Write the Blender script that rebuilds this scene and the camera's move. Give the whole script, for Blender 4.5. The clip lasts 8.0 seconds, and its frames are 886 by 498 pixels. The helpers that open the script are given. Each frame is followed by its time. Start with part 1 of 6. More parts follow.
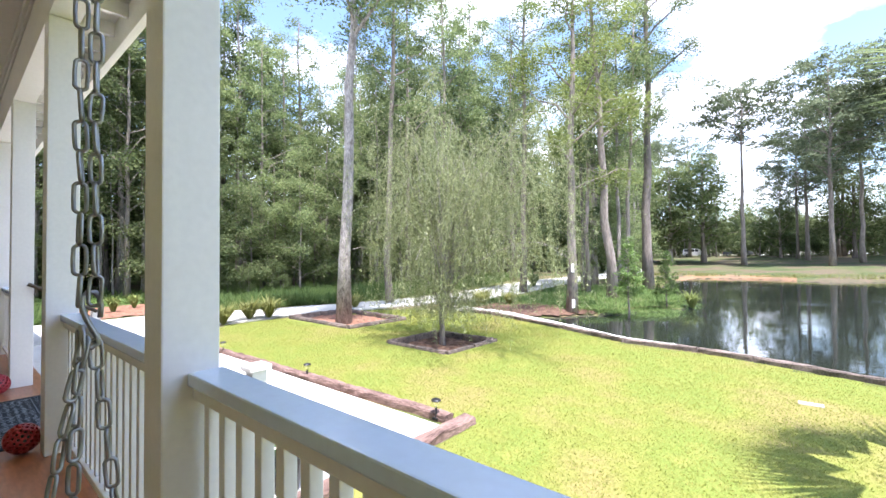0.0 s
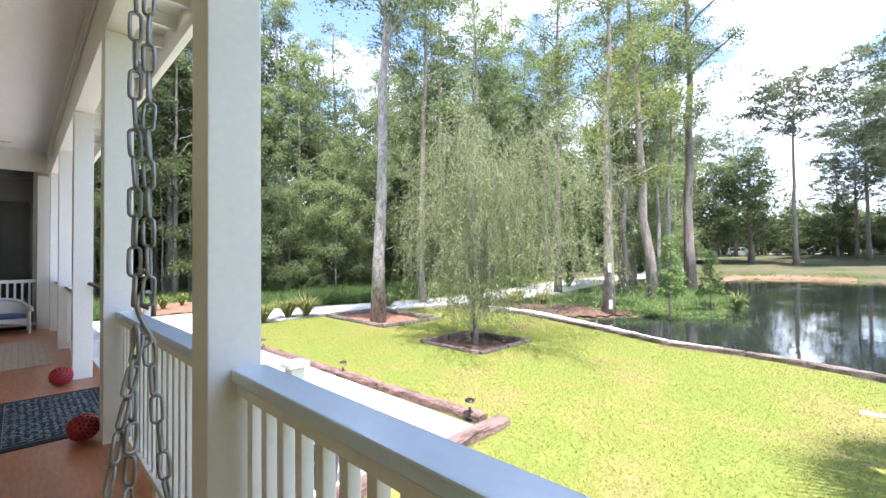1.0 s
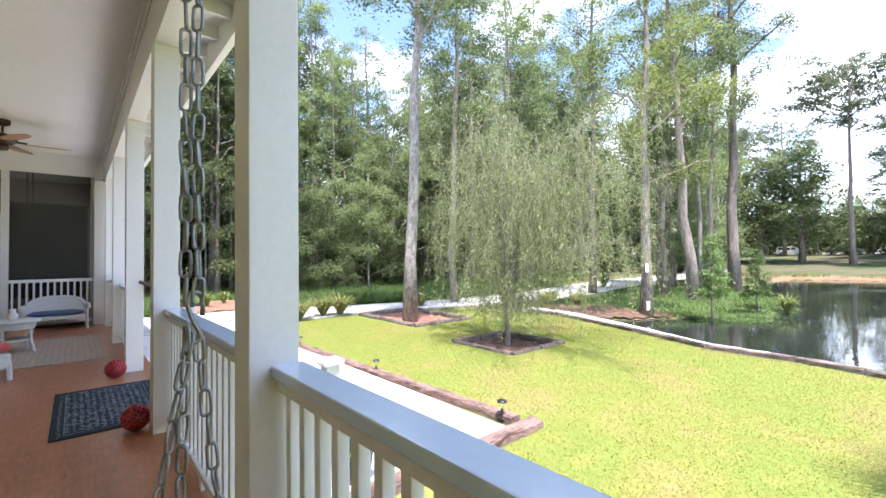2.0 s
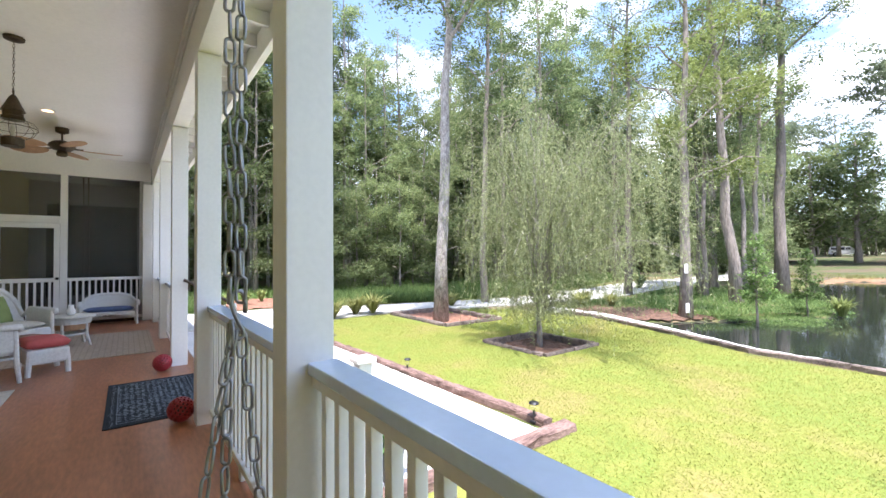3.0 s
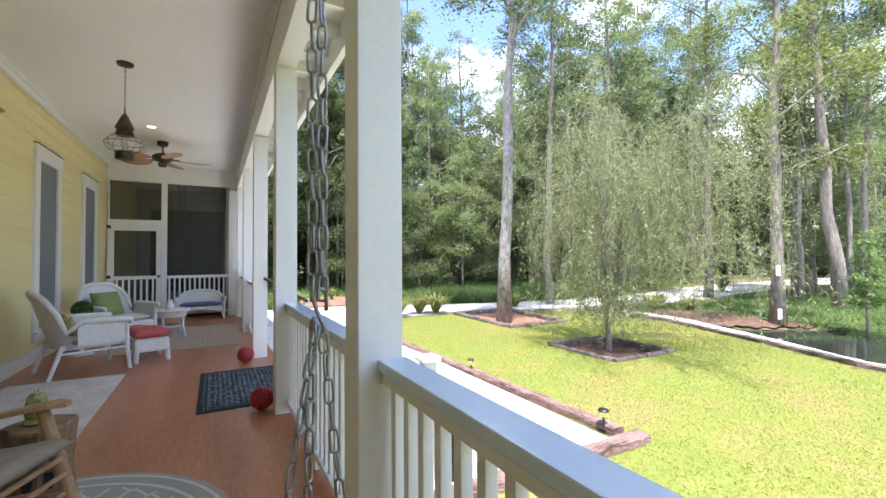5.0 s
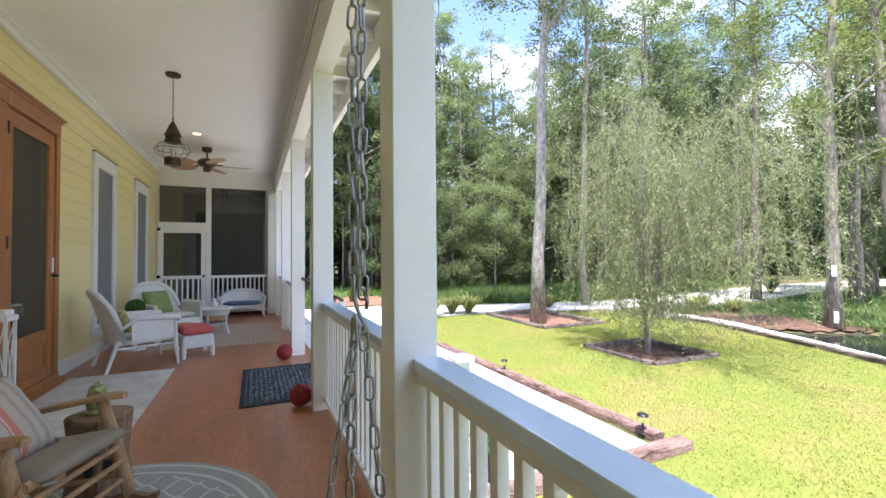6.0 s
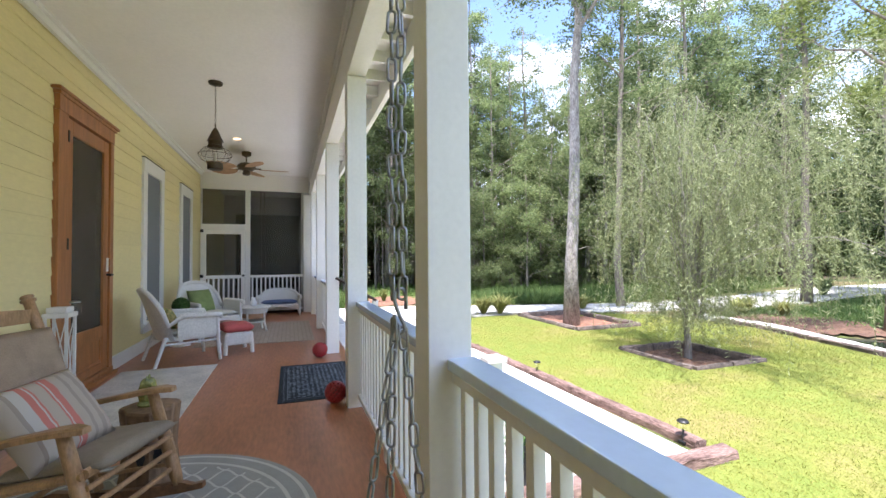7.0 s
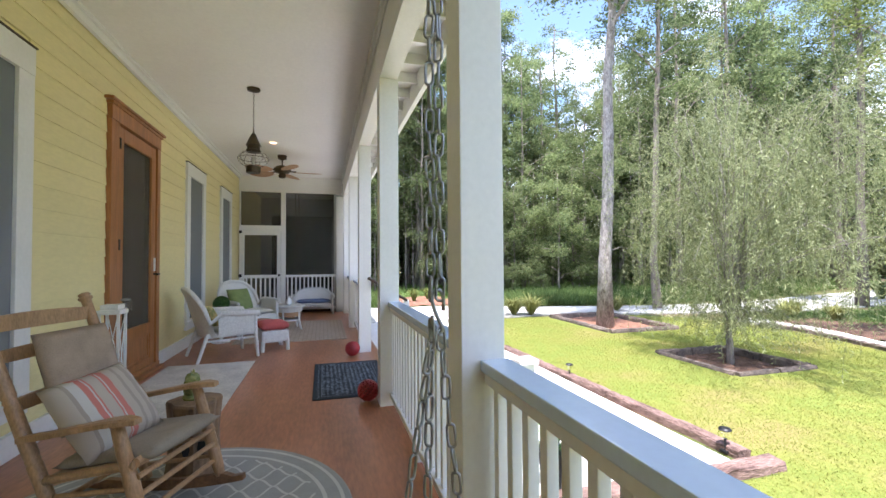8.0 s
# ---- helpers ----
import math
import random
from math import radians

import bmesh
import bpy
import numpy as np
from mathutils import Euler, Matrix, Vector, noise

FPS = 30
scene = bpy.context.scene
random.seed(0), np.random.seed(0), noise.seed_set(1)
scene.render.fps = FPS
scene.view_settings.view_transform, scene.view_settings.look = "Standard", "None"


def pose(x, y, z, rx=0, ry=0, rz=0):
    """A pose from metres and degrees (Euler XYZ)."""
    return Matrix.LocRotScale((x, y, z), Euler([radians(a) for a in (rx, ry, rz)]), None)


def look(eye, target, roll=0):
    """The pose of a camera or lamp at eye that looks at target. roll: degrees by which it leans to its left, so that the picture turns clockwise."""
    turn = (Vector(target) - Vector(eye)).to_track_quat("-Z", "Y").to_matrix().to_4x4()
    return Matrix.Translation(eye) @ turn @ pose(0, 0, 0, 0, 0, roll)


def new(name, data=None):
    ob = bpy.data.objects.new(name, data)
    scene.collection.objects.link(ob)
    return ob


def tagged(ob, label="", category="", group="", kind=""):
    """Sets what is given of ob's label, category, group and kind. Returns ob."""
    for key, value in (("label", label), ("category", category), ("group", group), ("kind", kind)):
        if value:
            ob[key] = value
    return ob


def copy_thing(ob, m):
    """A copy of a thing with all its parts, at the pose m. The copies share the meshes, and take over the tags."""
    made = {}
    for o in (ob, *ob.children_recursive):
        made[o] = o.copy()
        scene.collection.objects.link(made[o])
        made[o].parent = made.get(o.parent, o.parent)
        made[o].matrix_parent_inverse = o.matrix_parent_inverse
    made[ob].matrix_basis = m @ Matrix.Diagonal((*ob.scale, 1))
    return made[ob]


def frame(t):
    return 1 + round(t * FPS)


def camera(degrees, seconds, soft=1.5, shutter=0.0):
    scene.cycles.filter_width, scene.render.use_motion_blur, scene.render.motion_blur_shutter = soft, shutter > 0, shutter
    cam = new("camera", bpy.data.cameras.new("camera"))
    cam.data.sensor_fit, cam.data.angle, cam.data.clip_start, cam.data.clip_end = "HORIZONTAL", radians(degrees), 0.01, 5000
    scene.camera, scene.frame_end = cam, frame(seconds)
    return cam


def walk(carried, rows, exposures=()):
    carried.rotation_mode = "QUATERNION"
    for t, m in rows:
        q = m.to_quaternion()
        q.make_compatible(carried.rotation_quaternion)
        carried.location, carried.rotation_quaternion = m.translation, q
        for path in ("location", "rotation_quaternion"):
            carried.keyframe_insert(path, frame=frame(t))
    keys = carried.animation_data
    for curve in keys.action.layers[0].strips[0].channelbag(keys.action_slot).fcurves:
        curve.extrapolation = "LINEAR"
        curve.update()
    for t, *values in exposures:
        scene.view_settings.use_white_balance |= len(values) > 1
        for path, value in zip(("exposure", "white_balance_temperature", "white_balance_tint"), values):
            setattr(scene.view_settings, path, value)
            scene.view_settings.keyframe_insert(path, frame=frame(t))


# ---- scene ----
cam = camera(92.6, 8.0)
PATH = [
    (0, (-0.096, 0.19, 1.29), (-1.392, 1.712, 1.331), -0.5),
    (0.5, (-0.097, 0.189, 1.291), (-1.451, 1.66, 1.333), -0.6),
    (1, (-0.106, 0.19, 1.292), (-1.516, 1.608, 1.333), -0.6),
    (1.5, (-0.103, 0.187, 1.294), (-1.565, 1.551, 1.335), -0.6),
    (3, (-0.105, 0.179, 1.296), (-1.707, 1.376, 1.338), -0.5),
    (3.5, (-0.11, 0.177, 1.296), (-1.754, 1.316, 1.339), -0.4),
    (4, (-0.113, 0.173, 1.296), (-1.797, 1.252, 1.341), -0.4),
    (4.5, (-0.12, 0.171, 1.296), (-1.842, 1.186, 1.341), -0.4),
    (6, (-0.121, 0.159, 1.295), (-1.948, 0.972, 1.343), -0.5),
    (6.5, (-0.124, 0.153, 1.296), (-1.979, 0.898, 1.344), -0.6),
    (7, (-0.122, 0.147, 1.296), (-2.003, 0.825, 1.346), -0.5),
    (7.5, (-0.121, 0.14, 1.298), (-2.025, 0.752, 1.348), -0.4),
    (8, (-0.122, 0.135, 1.298), (-2.046, 0.679, 1.351), -0.4),
]
EXPO, SKY, SUNPOWER, KELVIN, TINT = 1.47, 0.155, 5.0, 6000, 19

walk(cam, [(t, look(eye, target, roll)) for t, eye, target, roll in PATH],
     exposures=[(0, EXPO, KELVIN, TINT), (8, EXPO, KELVIN, TINT)])

# ---- daylight ----
SUN_EL, SUN_AZ = 71.0, 118.0     # elevation, and compass turn from +y towards +x
world = bpy.data.worlds.new("sky")
scene.world = world
world.use_nodes = True


def sky_world():
    nt = world.node_tree
    nt.nodes.clear()
    out = nt.nodes.new("ShaderNodeOutputWorld")
    bg = nt.nodes.new("ShaderNodeBackground")
    sky = nt.nodes.new("ShaderNodeTexSky")
    sky.sky_type = 'NISHITA'
    sky.sun_disc = False
    sky.sun_elevation = radians(SUN_EL)
    sky.sun_rotation = radians(SUN_AZ)
    sky.air_density, sky.dust_density, sky.ozone_density = 1.2, 0.8, 2.2
    # broken white cloud all over the sky
    tc = nt.nodes.new("ShaderNodeTexCoord")
    mp = nt.nodes.new("ShaderNodeMapping")
    mp.inputs["Scale"].default_value = (1.0, 1.0, 1.9)
    mp.inputs["Location"].default_value = (0.35, 0.0, 0.2)
    nz = nt.nodes.new("ShaderNodeTexNoise")
    nz.inputs["Scale"].default_value = 2.3
    nz.inputs["Detail"].default_value = 8.0
    nz.inputs["Roughness"].default_value = 0.55
    rp = nt.nodes.new("ShaderNodeValToRGB")
    rp.color_ramp.elements[0].position = 0.49
    rp.color_ramp.elements[1].position = 0.66
    mix = nt.nodes.new("ShaderNodeMix")
    mix.data_type = 'RGBA'
    mix.inputs["B"].default_value = (12.5, 12.8, 13.2, 1)
    nt.links.new(tc.outputs["Generated"], mp.inputs["Vector"])
    nt.links.new(mp.outputs["Vector"], nz.inputs["Vector"])
    nt.links.new(nz.outputs["Fac"], rp.inputs["Fac"])
    # the zenith stays mostly clear
    sz = nt.nodes.new("ShaderNodeSeparateXYZ")
    nt.links.new(tc.outputs["Generated"], sz.inputs[0])
    zr = nt.nodes.new("ShaderNodeMapRange")
    zr.inputs["From Min"].default_value, zr.inputs["From Max"].default_value = 0.45, 0.85
    zr.inputs["To Min"].default_value, zr.inputs["To Max"].default_value = 1.0, 0.25
    nt.links.new(sz.outputs["Z"], zr.inputs["Value"])
    mu = nt.nodes.new("ShaderNodeMath")
    mu.operation = 'MULTIPLY'
    nt.links.new(rp.outputs["Color"], mu.inputs[0])
    nt.links.new(zr.outputs["Result"], mu.inputs[1])
    nt.links.new(mu.outputs[0], mix.inputs["Factor"])
    nt.links.new(sky.outputs["Color"], mix.inputs["A"])
    nt.links.new(mix.outputs["Result"], bg.inputs["Color"])
    bg.inputs["Strength"].default_value = SKY
    nt.links.new(bg.outputs["Background"], out.inputs["Surface"])


sky_world()
sun = new("sun", bpy.data.lights.new("sun", 'SUN'))
sun.data.energy, sun.data.angle, sun.data.color = SUNPOWER, radians(0.55), (1.0, 0.955, 0.88)
_az, _el = radians(SUN_AZ), radians(SUN_EL)
sun.matrix_world = look((40 * math.cos(_el) * math.sin(_az), 40 * math.cos(_el) * math.cos(_az), 40 * math.sin(_el)), (0, 0, 0))

# ---- materials ----


def mat(name, colour, rough=0.6, metal=0.0, var=0.12, scale=6.0, fine=60.0, bump=0.15, rand=0.0, spec=0.5, stretch=(1, 1, 1), dark=None, depth=0.004, translucent=0.0, coat=0.0):
    """A node material: the base colour varied at two scales, with a fine bump. rand: variation from object to object."""
    m = bpy.data.materials.new(name)
    m.use_nodes = True
    nt = m.node_tree
    b = nt.nodes["Principled BSDF"]
    tc = nt.nodes.new("ShaderNodeTexCoord")
    mp = nt.nodes.new("ShaderNodeMapping")
    mp.inputs["Scale"].default_value = stretch
    nt.links.new(tc.outputs["Object"], mp.inputs["Vector"])
    n1 = nt.nodes.new("ShaderNodeTexNoise")
    n1.inputs["Scale"].default_value, n1.inputs["Detail"].default_value = scale, 4
    n2 = nt.nodes.new("ShaderNodeTexNoise")
    n2.inputs["Scale"].default_value, n2.inputs["Detail"].default_value = fine, 3
    for n in (n1, n2):
        nt.links.new(mp.outputs["Vector"], n.inputs["Vector"])
    add = nt.nodes.new("ShaderNodeMath")
    add.operation = 'ADD'
    nt.links.new(n1.outputs["Fac"], add.inputs[0])
    nt.links.new(n2.outputs["Fac"], add.inputs[1])
    rng = nt.nodes.new("ShaderNodeMapRange")
    rng.inputs["From Min"].default_value, rng.inputs["From Max"].default_value = 0.7, 1.3
    nt.links.new(add.outputs[0], rng.inputs["Value"])
    mix = nt.nodes.new("ShaderNodeMix")
    mix.data_type = 'RGBA'
    lo = dark if dark else tuple(c * (1 - 1.6 * var) for c in colour)
    hi = tuple(min(1.0, c * (1 + var)) for c in colour)
    mix.inputs["A"].default_value = (*lo, 1)
    mix.inputs["B"].default_value = (*hi, 1)
    nt.links.new(rng.outputs["Result"], mix.inputs["Factor"])
    last = mix.outputs["Result"]
    if rand:
        oi = nt.nodes.new("ShaderNodeObjectInfo")
        r2 = nt.nodes.new("ShaderNodeMapRange")
        r2.inputs["To Min"].default_value, r2.inputs["To Max"].default_value = 1 - rand, 1 + rand
        nt.links.new(oi.outputs["Random"], r2.inputs["Value"])
        hs = nt.nodes.new("ShaderNodeHueSaturation")
        nt.links.new(r2.outputs["Result"], hs.inputs["Value"])
        nt.links.new(last, hs.inputs["Color"])
        last = hs.outputs["Color"]
    nt.links.new(last, b.inputs["Base Color"])
    b.inputs["Roughness"].default_value = rough
    b.inputs["Metallic"].default_value = metal
    b.inputs["Specular IOR Level"].default_value = spec
    b.inputs["Coat Weight"].default_value = coat
    if bump:
        bp = nt.nodes.new("ShaderNodeBump")
        bp.inputs["Strength"].default_value, bp.inputs["Distance"].default_value = bump, depth
        nt.links.new(n2.outputs["Fac"], bp.inputs["Height"])
        nt.links.new(bp.outputs["Normal"], b.inputs["Normal"])
    if translucent:
        tr = nt.nodes.new("ShaderNodeBsdfTranslucent")
        nt.links.new(last, tr.inputs["Color"])
        ms = nt.nodes.new("ShaderNodeMixShader")
        ms.inputs["Fac"].default_value = translucent
        nt.links.new(b.outputs["BSDF"], ms.inputs[1])
        nt.links.new(tr.outputs["BSDF"], ms.inputs[2])
        nt.links.new(ms.outputs["Shader"], nt.nodes["Material Output"].inputs["Surface"])
    return m


def leaf_mat(name, a, b, c, translucent=0.45):
    """Leaves, each with its own shade between three greens."""
    m = bpy.data.materials.new(name)
    m.use_nodes = True
    nt = m.node_tree
    bs = nt.nodes["Principled BSDF"]
    g = nt.nodes.new("ShaderNodeNewGeometry")
    rp = nt.nodes.new("ShaderNodeValToRGB")
    e = rp.color_ramp.elements
    e[0].color, e[1].color = (*a, 1), (*c, 1)
    mid = e.new(0.55)
    mid.color = (*b, 1)
    nt.links.new(g.outputs["Random Per Island"], rp.inputs["Fac"])
    oi = nt.nodes.new("ShaderNodeObjectInfo")
    r2 = nt.nodes.new("ShaderNodeMapRange")
    r2.inputs["To Min"].default_value, r2.inputs["To Max"].default_value = 0.75, 1.3
    nt.links.new(oi.outputs["Random"], r2.inputs["Value"])
    hs = nt.nodes.new("ShaderNodeHueSaturation")
    nt.links.new(r2.outputs["Result"], hs.inputs["Value"])
    nt.links.new(rp.outputs["Color"], hs.inputs["Color"])
    nt.links.new(hs.outputs["Color"], bs.inputs["Base Color"])
    bs.inputs["Roughness"].default_value = 0.65
    bs.inputs["Specular IOR Level"].default_value = 0.2
    tr = nt.nodes.new("ShaderNodeBsdfTranslucent")
    nt.links.new(hs.outputs["Color"], tr.inputs["Color"])
    ms = nt.nodes.new("ShaderNodeMixShader")
    ms.inputs["Fac"].default_value = translucent
    nt.links.new(bs.outputs["BSDF"], ms.inputs[1])
    nt.links.new(tr.outputs["BSDF"], ms.inputs[2])
    nt.links.new(ms.outputs["Shader"], nt.nodes["Material Output"].inputs["Surface"])
    return m


def glass_mat(name, tint=(0.9, 0.93, 0.92), rough=0.0):
    m = bpy.data.materials.new(name)
    m.use_nodes = True
    nt = m.node_tree
    nt.nodes.clear()
    out = nt.nodes.new("ShaderNodeOutputMaterial")
    lw = nt.nodes.new("ShaderNodeLayerWeight")
    pw = nt.nodes.new("ShaderNodeMath")
    pw.operation = 'POWER'
    pw.inputs[1].default_value = 4.0
    nt.links.new(lw.outputs["Facing"], pw.inputs[0])
    fr = nt.nodes.new("ShaderNodeMapRange")
    fr.inputs["To Min"].default_value, fr.inputs["To Max"].default_value = 0.035, 0.75
    nt.links.new(pw.outputs[0], fr.inputs["Value"])
    t = nt.nodes.new("ShaderNodeBsdfTransparent")
    t.inputs["Color"].default_value = (*tint, 1)
    gl = nt.nodes.new("ShaderNodeBsdfGlossy")
    gl.inputs["Roughness"].default_value = rough
    ms = nt.nodes.new("ShaderNodeMixShader")
    nt.links.new(fr.outputs["Result"], ms.inputs["Fac"])
    nt.links.new(t.outputs["BSDF"], ms.inputs[1])
    nt.links.new(gl.outputs["BSDF"], ms.inputs[2])
    nt.links.new(ms.outputs["Shader"], out.inputs["Surface"])
    return m


def screen_mat(name, colour, see):
    """Insect screen: dark mesh that lets a part of the light through."""
    m = bpy.data.materials.new(name)
    m.use_nodes = True
    nt = m.node_tree
    b = nt.nodes["Principled BSDF"]
    b.inputs["Base Color"].default_value = (*colour, 1)
    b.inputs["Roughness"].default_value = 0.7
    t = nt.nodes.new("ShaderNodeBsdfTransparent")
    ms = nt.nodes.new("ShaderNodeMixShader")
    ms.inputs["Fac"].default_value = see
    nt.links.new(b.outputs["BSDF"], ms.inputs[1])
    nt.links.new(t.outputs["BSDF"], ms.inputs[2])
    nt.links.new(ms.outputs["Shader"], nt.nodes["Material Output"].inputs["Surface"])
    return m


WHITE = mat("white_paint", (0.80, 0.79, 0.76), rough=0.42, var=0.03, scale=2.0, fine=35, bump=0.06, depth=0.002)
CEIL = mat("ceiling_paint", (0.84, 0.82, 0.79), rough=0.6, var=0.03, scale=1.0, fine=30, bump=0.05)
YELLOW = mat("yellow_siding_paint", (0.80, 0.70, 0.36), rough=0.55, var=0.04, scale=2.5, fine=40, bump=0.10, stretch=(0.3, 1, 1), rand=0.02)
DECK = mat("red_brown_deck_paint", (0.43, 0.175, 0.085), rough=0.36, var=0.20, scale=2.2, fine=26, bump=0.10, stretch=(0.35, 1.6, 1), coat=0.15)
DOORWOOD = mat("stained_cedar", (0.40, 0.165, 0.055), rough=0.38, var=0.22, scale=3, fine=45, bump=0.12, stretch=(9, 9, 0.9))
SCREEN = screen_mat("insect_screen", (0.055, 0.058, 0.050), 0.58)
SCREEN2 = screen_mat("door_screen", (0.10, 0.085, 0.065), 0.35)
WINSCREEN = screen_mat("window_screen", (0.29, 0.31, 0.33), 0.42)
GLASS = glass_mat("window_glass", (0.80, 0.83, 0.84))
BLIND = mat("window_shade", (0.34, 0.37, 0.41), rough=0.8, var=0.05)
DARKROOM = mat("dark_interior_shade", (0.06, 0.058, 0.05), rough=0.9, var=0.1)
# the room walls' shade is in this grey; roof and one stud share it
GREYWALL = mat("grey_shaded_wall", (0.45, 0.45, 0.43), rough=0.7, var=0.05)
CONCRETE = mat("pale_concrete", (0.66, 0.64, 0.60), rough=0.85, var=0.10, scale=0.8, fine=18, bump=0.25)
DRIVE = mat("pale_gravel_drive", (0.52, 0.50, 0.46), rough=0.95, var=0.18, scale=0.9, fine=14, bump=0.5, depth=0.02)
TIMBERD = mat("dark_weathered_timber", (0.17, 0.132, 0.108), rough=0.95, var=0.4, scale=4, fine=30, bump=0.6, rand=0.25, depth=0.01)
TIMBER = mat("weathered_timber", (0.23, 0.15, 0.125), rough=0.95, var=0.30, scale=3.5, fine=26, bump=1.0, stretch=(0.5, 2.2, 2.2), dark=(0.05, 0.026, 0.02), rand=0.25, depth=0.02)
MULCHD = mat("dark_bed_soil", (0.15, 0.085, 0.055), rough=1.0, var=0.35, scale=6, fine=40, bump=1.0, depth=0.03)
MULCH = mat("pine_straw_mulch", (0.27, 0.135, 0.085), rough=1.0, var=0.35, scale=6, fine=40, bump=1.0, depth=0.03)
BARK = mat("grey_bark", (0.30, 0.265, 0.23), rough=0.95, var=0.42, scale=3, fine=16, bump=1.0, stretch=(2.2, 2.2, 0.5), depth=0.03)
BARKF = mat("flaking_grey_bark", (0.33, 0.30, 0.27), rough=0.95, var=0.4, scale=5, fine=18, bump=1.0, stretch=(2.0, 2.0, 0.7), dark=(0.13, 0.11, 0.095), depth=0.03)
BARKD = mat("brown_bark", (0.25, 0.21, 0.175), rough=0.95, var=0.35, scale=2, fine=10, bump=1.0, stretch=(2.2, 2.2, 0.4), rand=0.3, depth=0.03)
CHROME = mat("galvanised_steel", (0.33, 0.34, 0.35), rough=0.42, metal=1.0, var=0.12, scale=8, fine=90, bump=0.1)
BRONZE = mat("aged_bronze", (0.10, 0.075, 0.05), rough=0.45, metal=0.8, var=0.2)
BLACK = mat("black_metal", (0.02, 0.02, 0.022), rough=0.45, metal=0.3, var=0.1)

# ---- building helpers ----


def link_mesh(name, verts, faces, material, parent=None, label="", smooth=False):
    me = bpy.data.meshes.new(name)
    me.from_pydata(verts, [], faces)
    me.update()
    if material:
        for m in (material if isinstance(material, (list, tuple)) else [material]):
            me.materials.append(m)
    if smooth:
        me.polygons.foreach_set("use_smooth", [True] * len(me.polygons))
    ob = new(name, me)
    if parent is not None:
        ob.parent = parent
    if label:
        ob["label"] = label
    return ob


def part(name, bm, material, parent=None, label="", smooth=False):
    """Links a bmesh as one mesh object under a thing or a part."""
    me = bpy.data.meshes.new(name)
    bm.normal_update()
    bm.to_mesh(me)
    bm.free()
    for m in (material if isinstance(material, (list, tuple)) else [material]):
        me.materials.append(m)
    if smooth:
        me.polygons.foreach_set("use_smooth", [True] * len(me.polygons))
    ob = new(name, me)
    if parent is not None:
        ob.parent = parent
    if label:
        ob["label"] = label
    return ob


def box(bm, x0, x1, y0, y1, z0, z1, bevel=0.0, m=None):
    r = bmesh.ops.create_cube(bm, size=1.0)
    mt = Matrix.LocRotScale(((x0 + x1) / 2, (y0 + y1) / 2, (z0 + z1) / 2), None, (abs(x1 - x0), abs(y1 - y0), abs(z1 - z0)))
    bmesh.ops.transform(bm, matrix=(m @ mt) if m else mt, verts=r["verts"])
    if bevel:
        es = list({e for v in r["verts"] for e in v.link_edges})
        bmesh.ops.bevel(bm, geom=es, offset=bevel, segments=2, affect='EDGES', profile=0.6)
    return bm


def boxes(*rows, bevel=0.0):
    bm = bmesh.new()
    for r in rows:
        box(bm, *r, bevel=bevel)
    return bm


def lathe(rows, n=20, m=None, bm=None, cap=True):
    """A turned body from rows of (radius, z)."""
    bm = bm or bmesh.new()
    rings = []
    for r, z in rows:
        ring = []
        for k in range(n):
            a = 2 * math.pi * k / n
            p = Vector((r * math.cos(a), r * math.sin(a), z))
            ring.append(bm.verts.new(m @ p if m else p))
        rings.append(ring)
    for a, b in zip(rings, rings[1:]):
        for k in range(n):
            bm.faces.new((a[k], a[(k + 1) % n], b[(k + 1) % n], b[k]))
    if cap:
        bm.faces.new(rings[0][::-1])
        bm.faces.new(rings[-1])
    return bm


def tube(points, radius, n=8, bm=None, cap=True, closed=False):
    """A round bar along points; radius may be one number or one for each point."""
    bm = bm or bmesh.new()
    pts = [Vector(p) for p in points]
    rs = radius if isinstance(radius, (list, tuple)) else [radius] * len(pts)
    rings = []
    up = None
    for i, p in enumerate(pts):
        if closed:
            d = (pts[(i + 1) % len(pts)] - pts[i - 1]).normalized()
        else:
            d = (pts[min(i + 1, len(pts) - 1)] - pts[max(i - 1, 0)]).normalized()
        if up is None:
            up = Vector((0, 0, 1)) if abs(d.z) < 0.9 else Vector((1, 0, 0))
        side = d.cross(up).normalized()
        up = side.cross(d).normalized()
        rings.append([bm.verts.new(p + rs[i] * (math.cos(2 * math.pi * k / n) * side + math.sin(2 * math.pi * k / n) * up)) for k in range(n)])
    pairs = list(zip(rings, rings[1:])) + ([(rings[-1], rings[0])] if closed else [])
    for a, b in pairs:
        for k in range(n):
            bm.faces.new((a[k], a[(k + 1) % n], b[(k + 1) % n], b[k]))
    if cap and not closed:
        bm.faces.new(rings[0][::-1])
        bm.faces.new(rings[-1])
    return bm


def thing(name, label, category, at=(0, 0, 0), rz=0, group="", kind=""):
    ob = new(name)
    ob.matrix_world = pose(*at, 0, 0, rz)
    return tagged(ob, label, category, group, kind)


def ground_level(x, y):
    """Height of the land: level round the house, rising gently beyond the pond."""
    d = max(0.0, y - 50.0)
    z = GROUND + min(d / 55.0, 1.0) * 1.9
    return z


# ---- the porch ----
GROUND = -0.84
WALL_Y, END_X = -1.87, -11.5
FLOOR_X1 = 2.6
POSTS = [0.72, -1.60, -3.92, -6.24, -8.56, -10.88]      # the faces that look along +x
POST = 0.172

# white cap paint with the blue of the skylight put into its base colour
CAPSKYBLUE = mat("glossy_sky_tinted_rail_paint", (0.65, 0.76, 0.92), rough=0.22, var=0.03, scale=2.0, fine=35, bump=0.05, depth=0.002, coat=0.3)

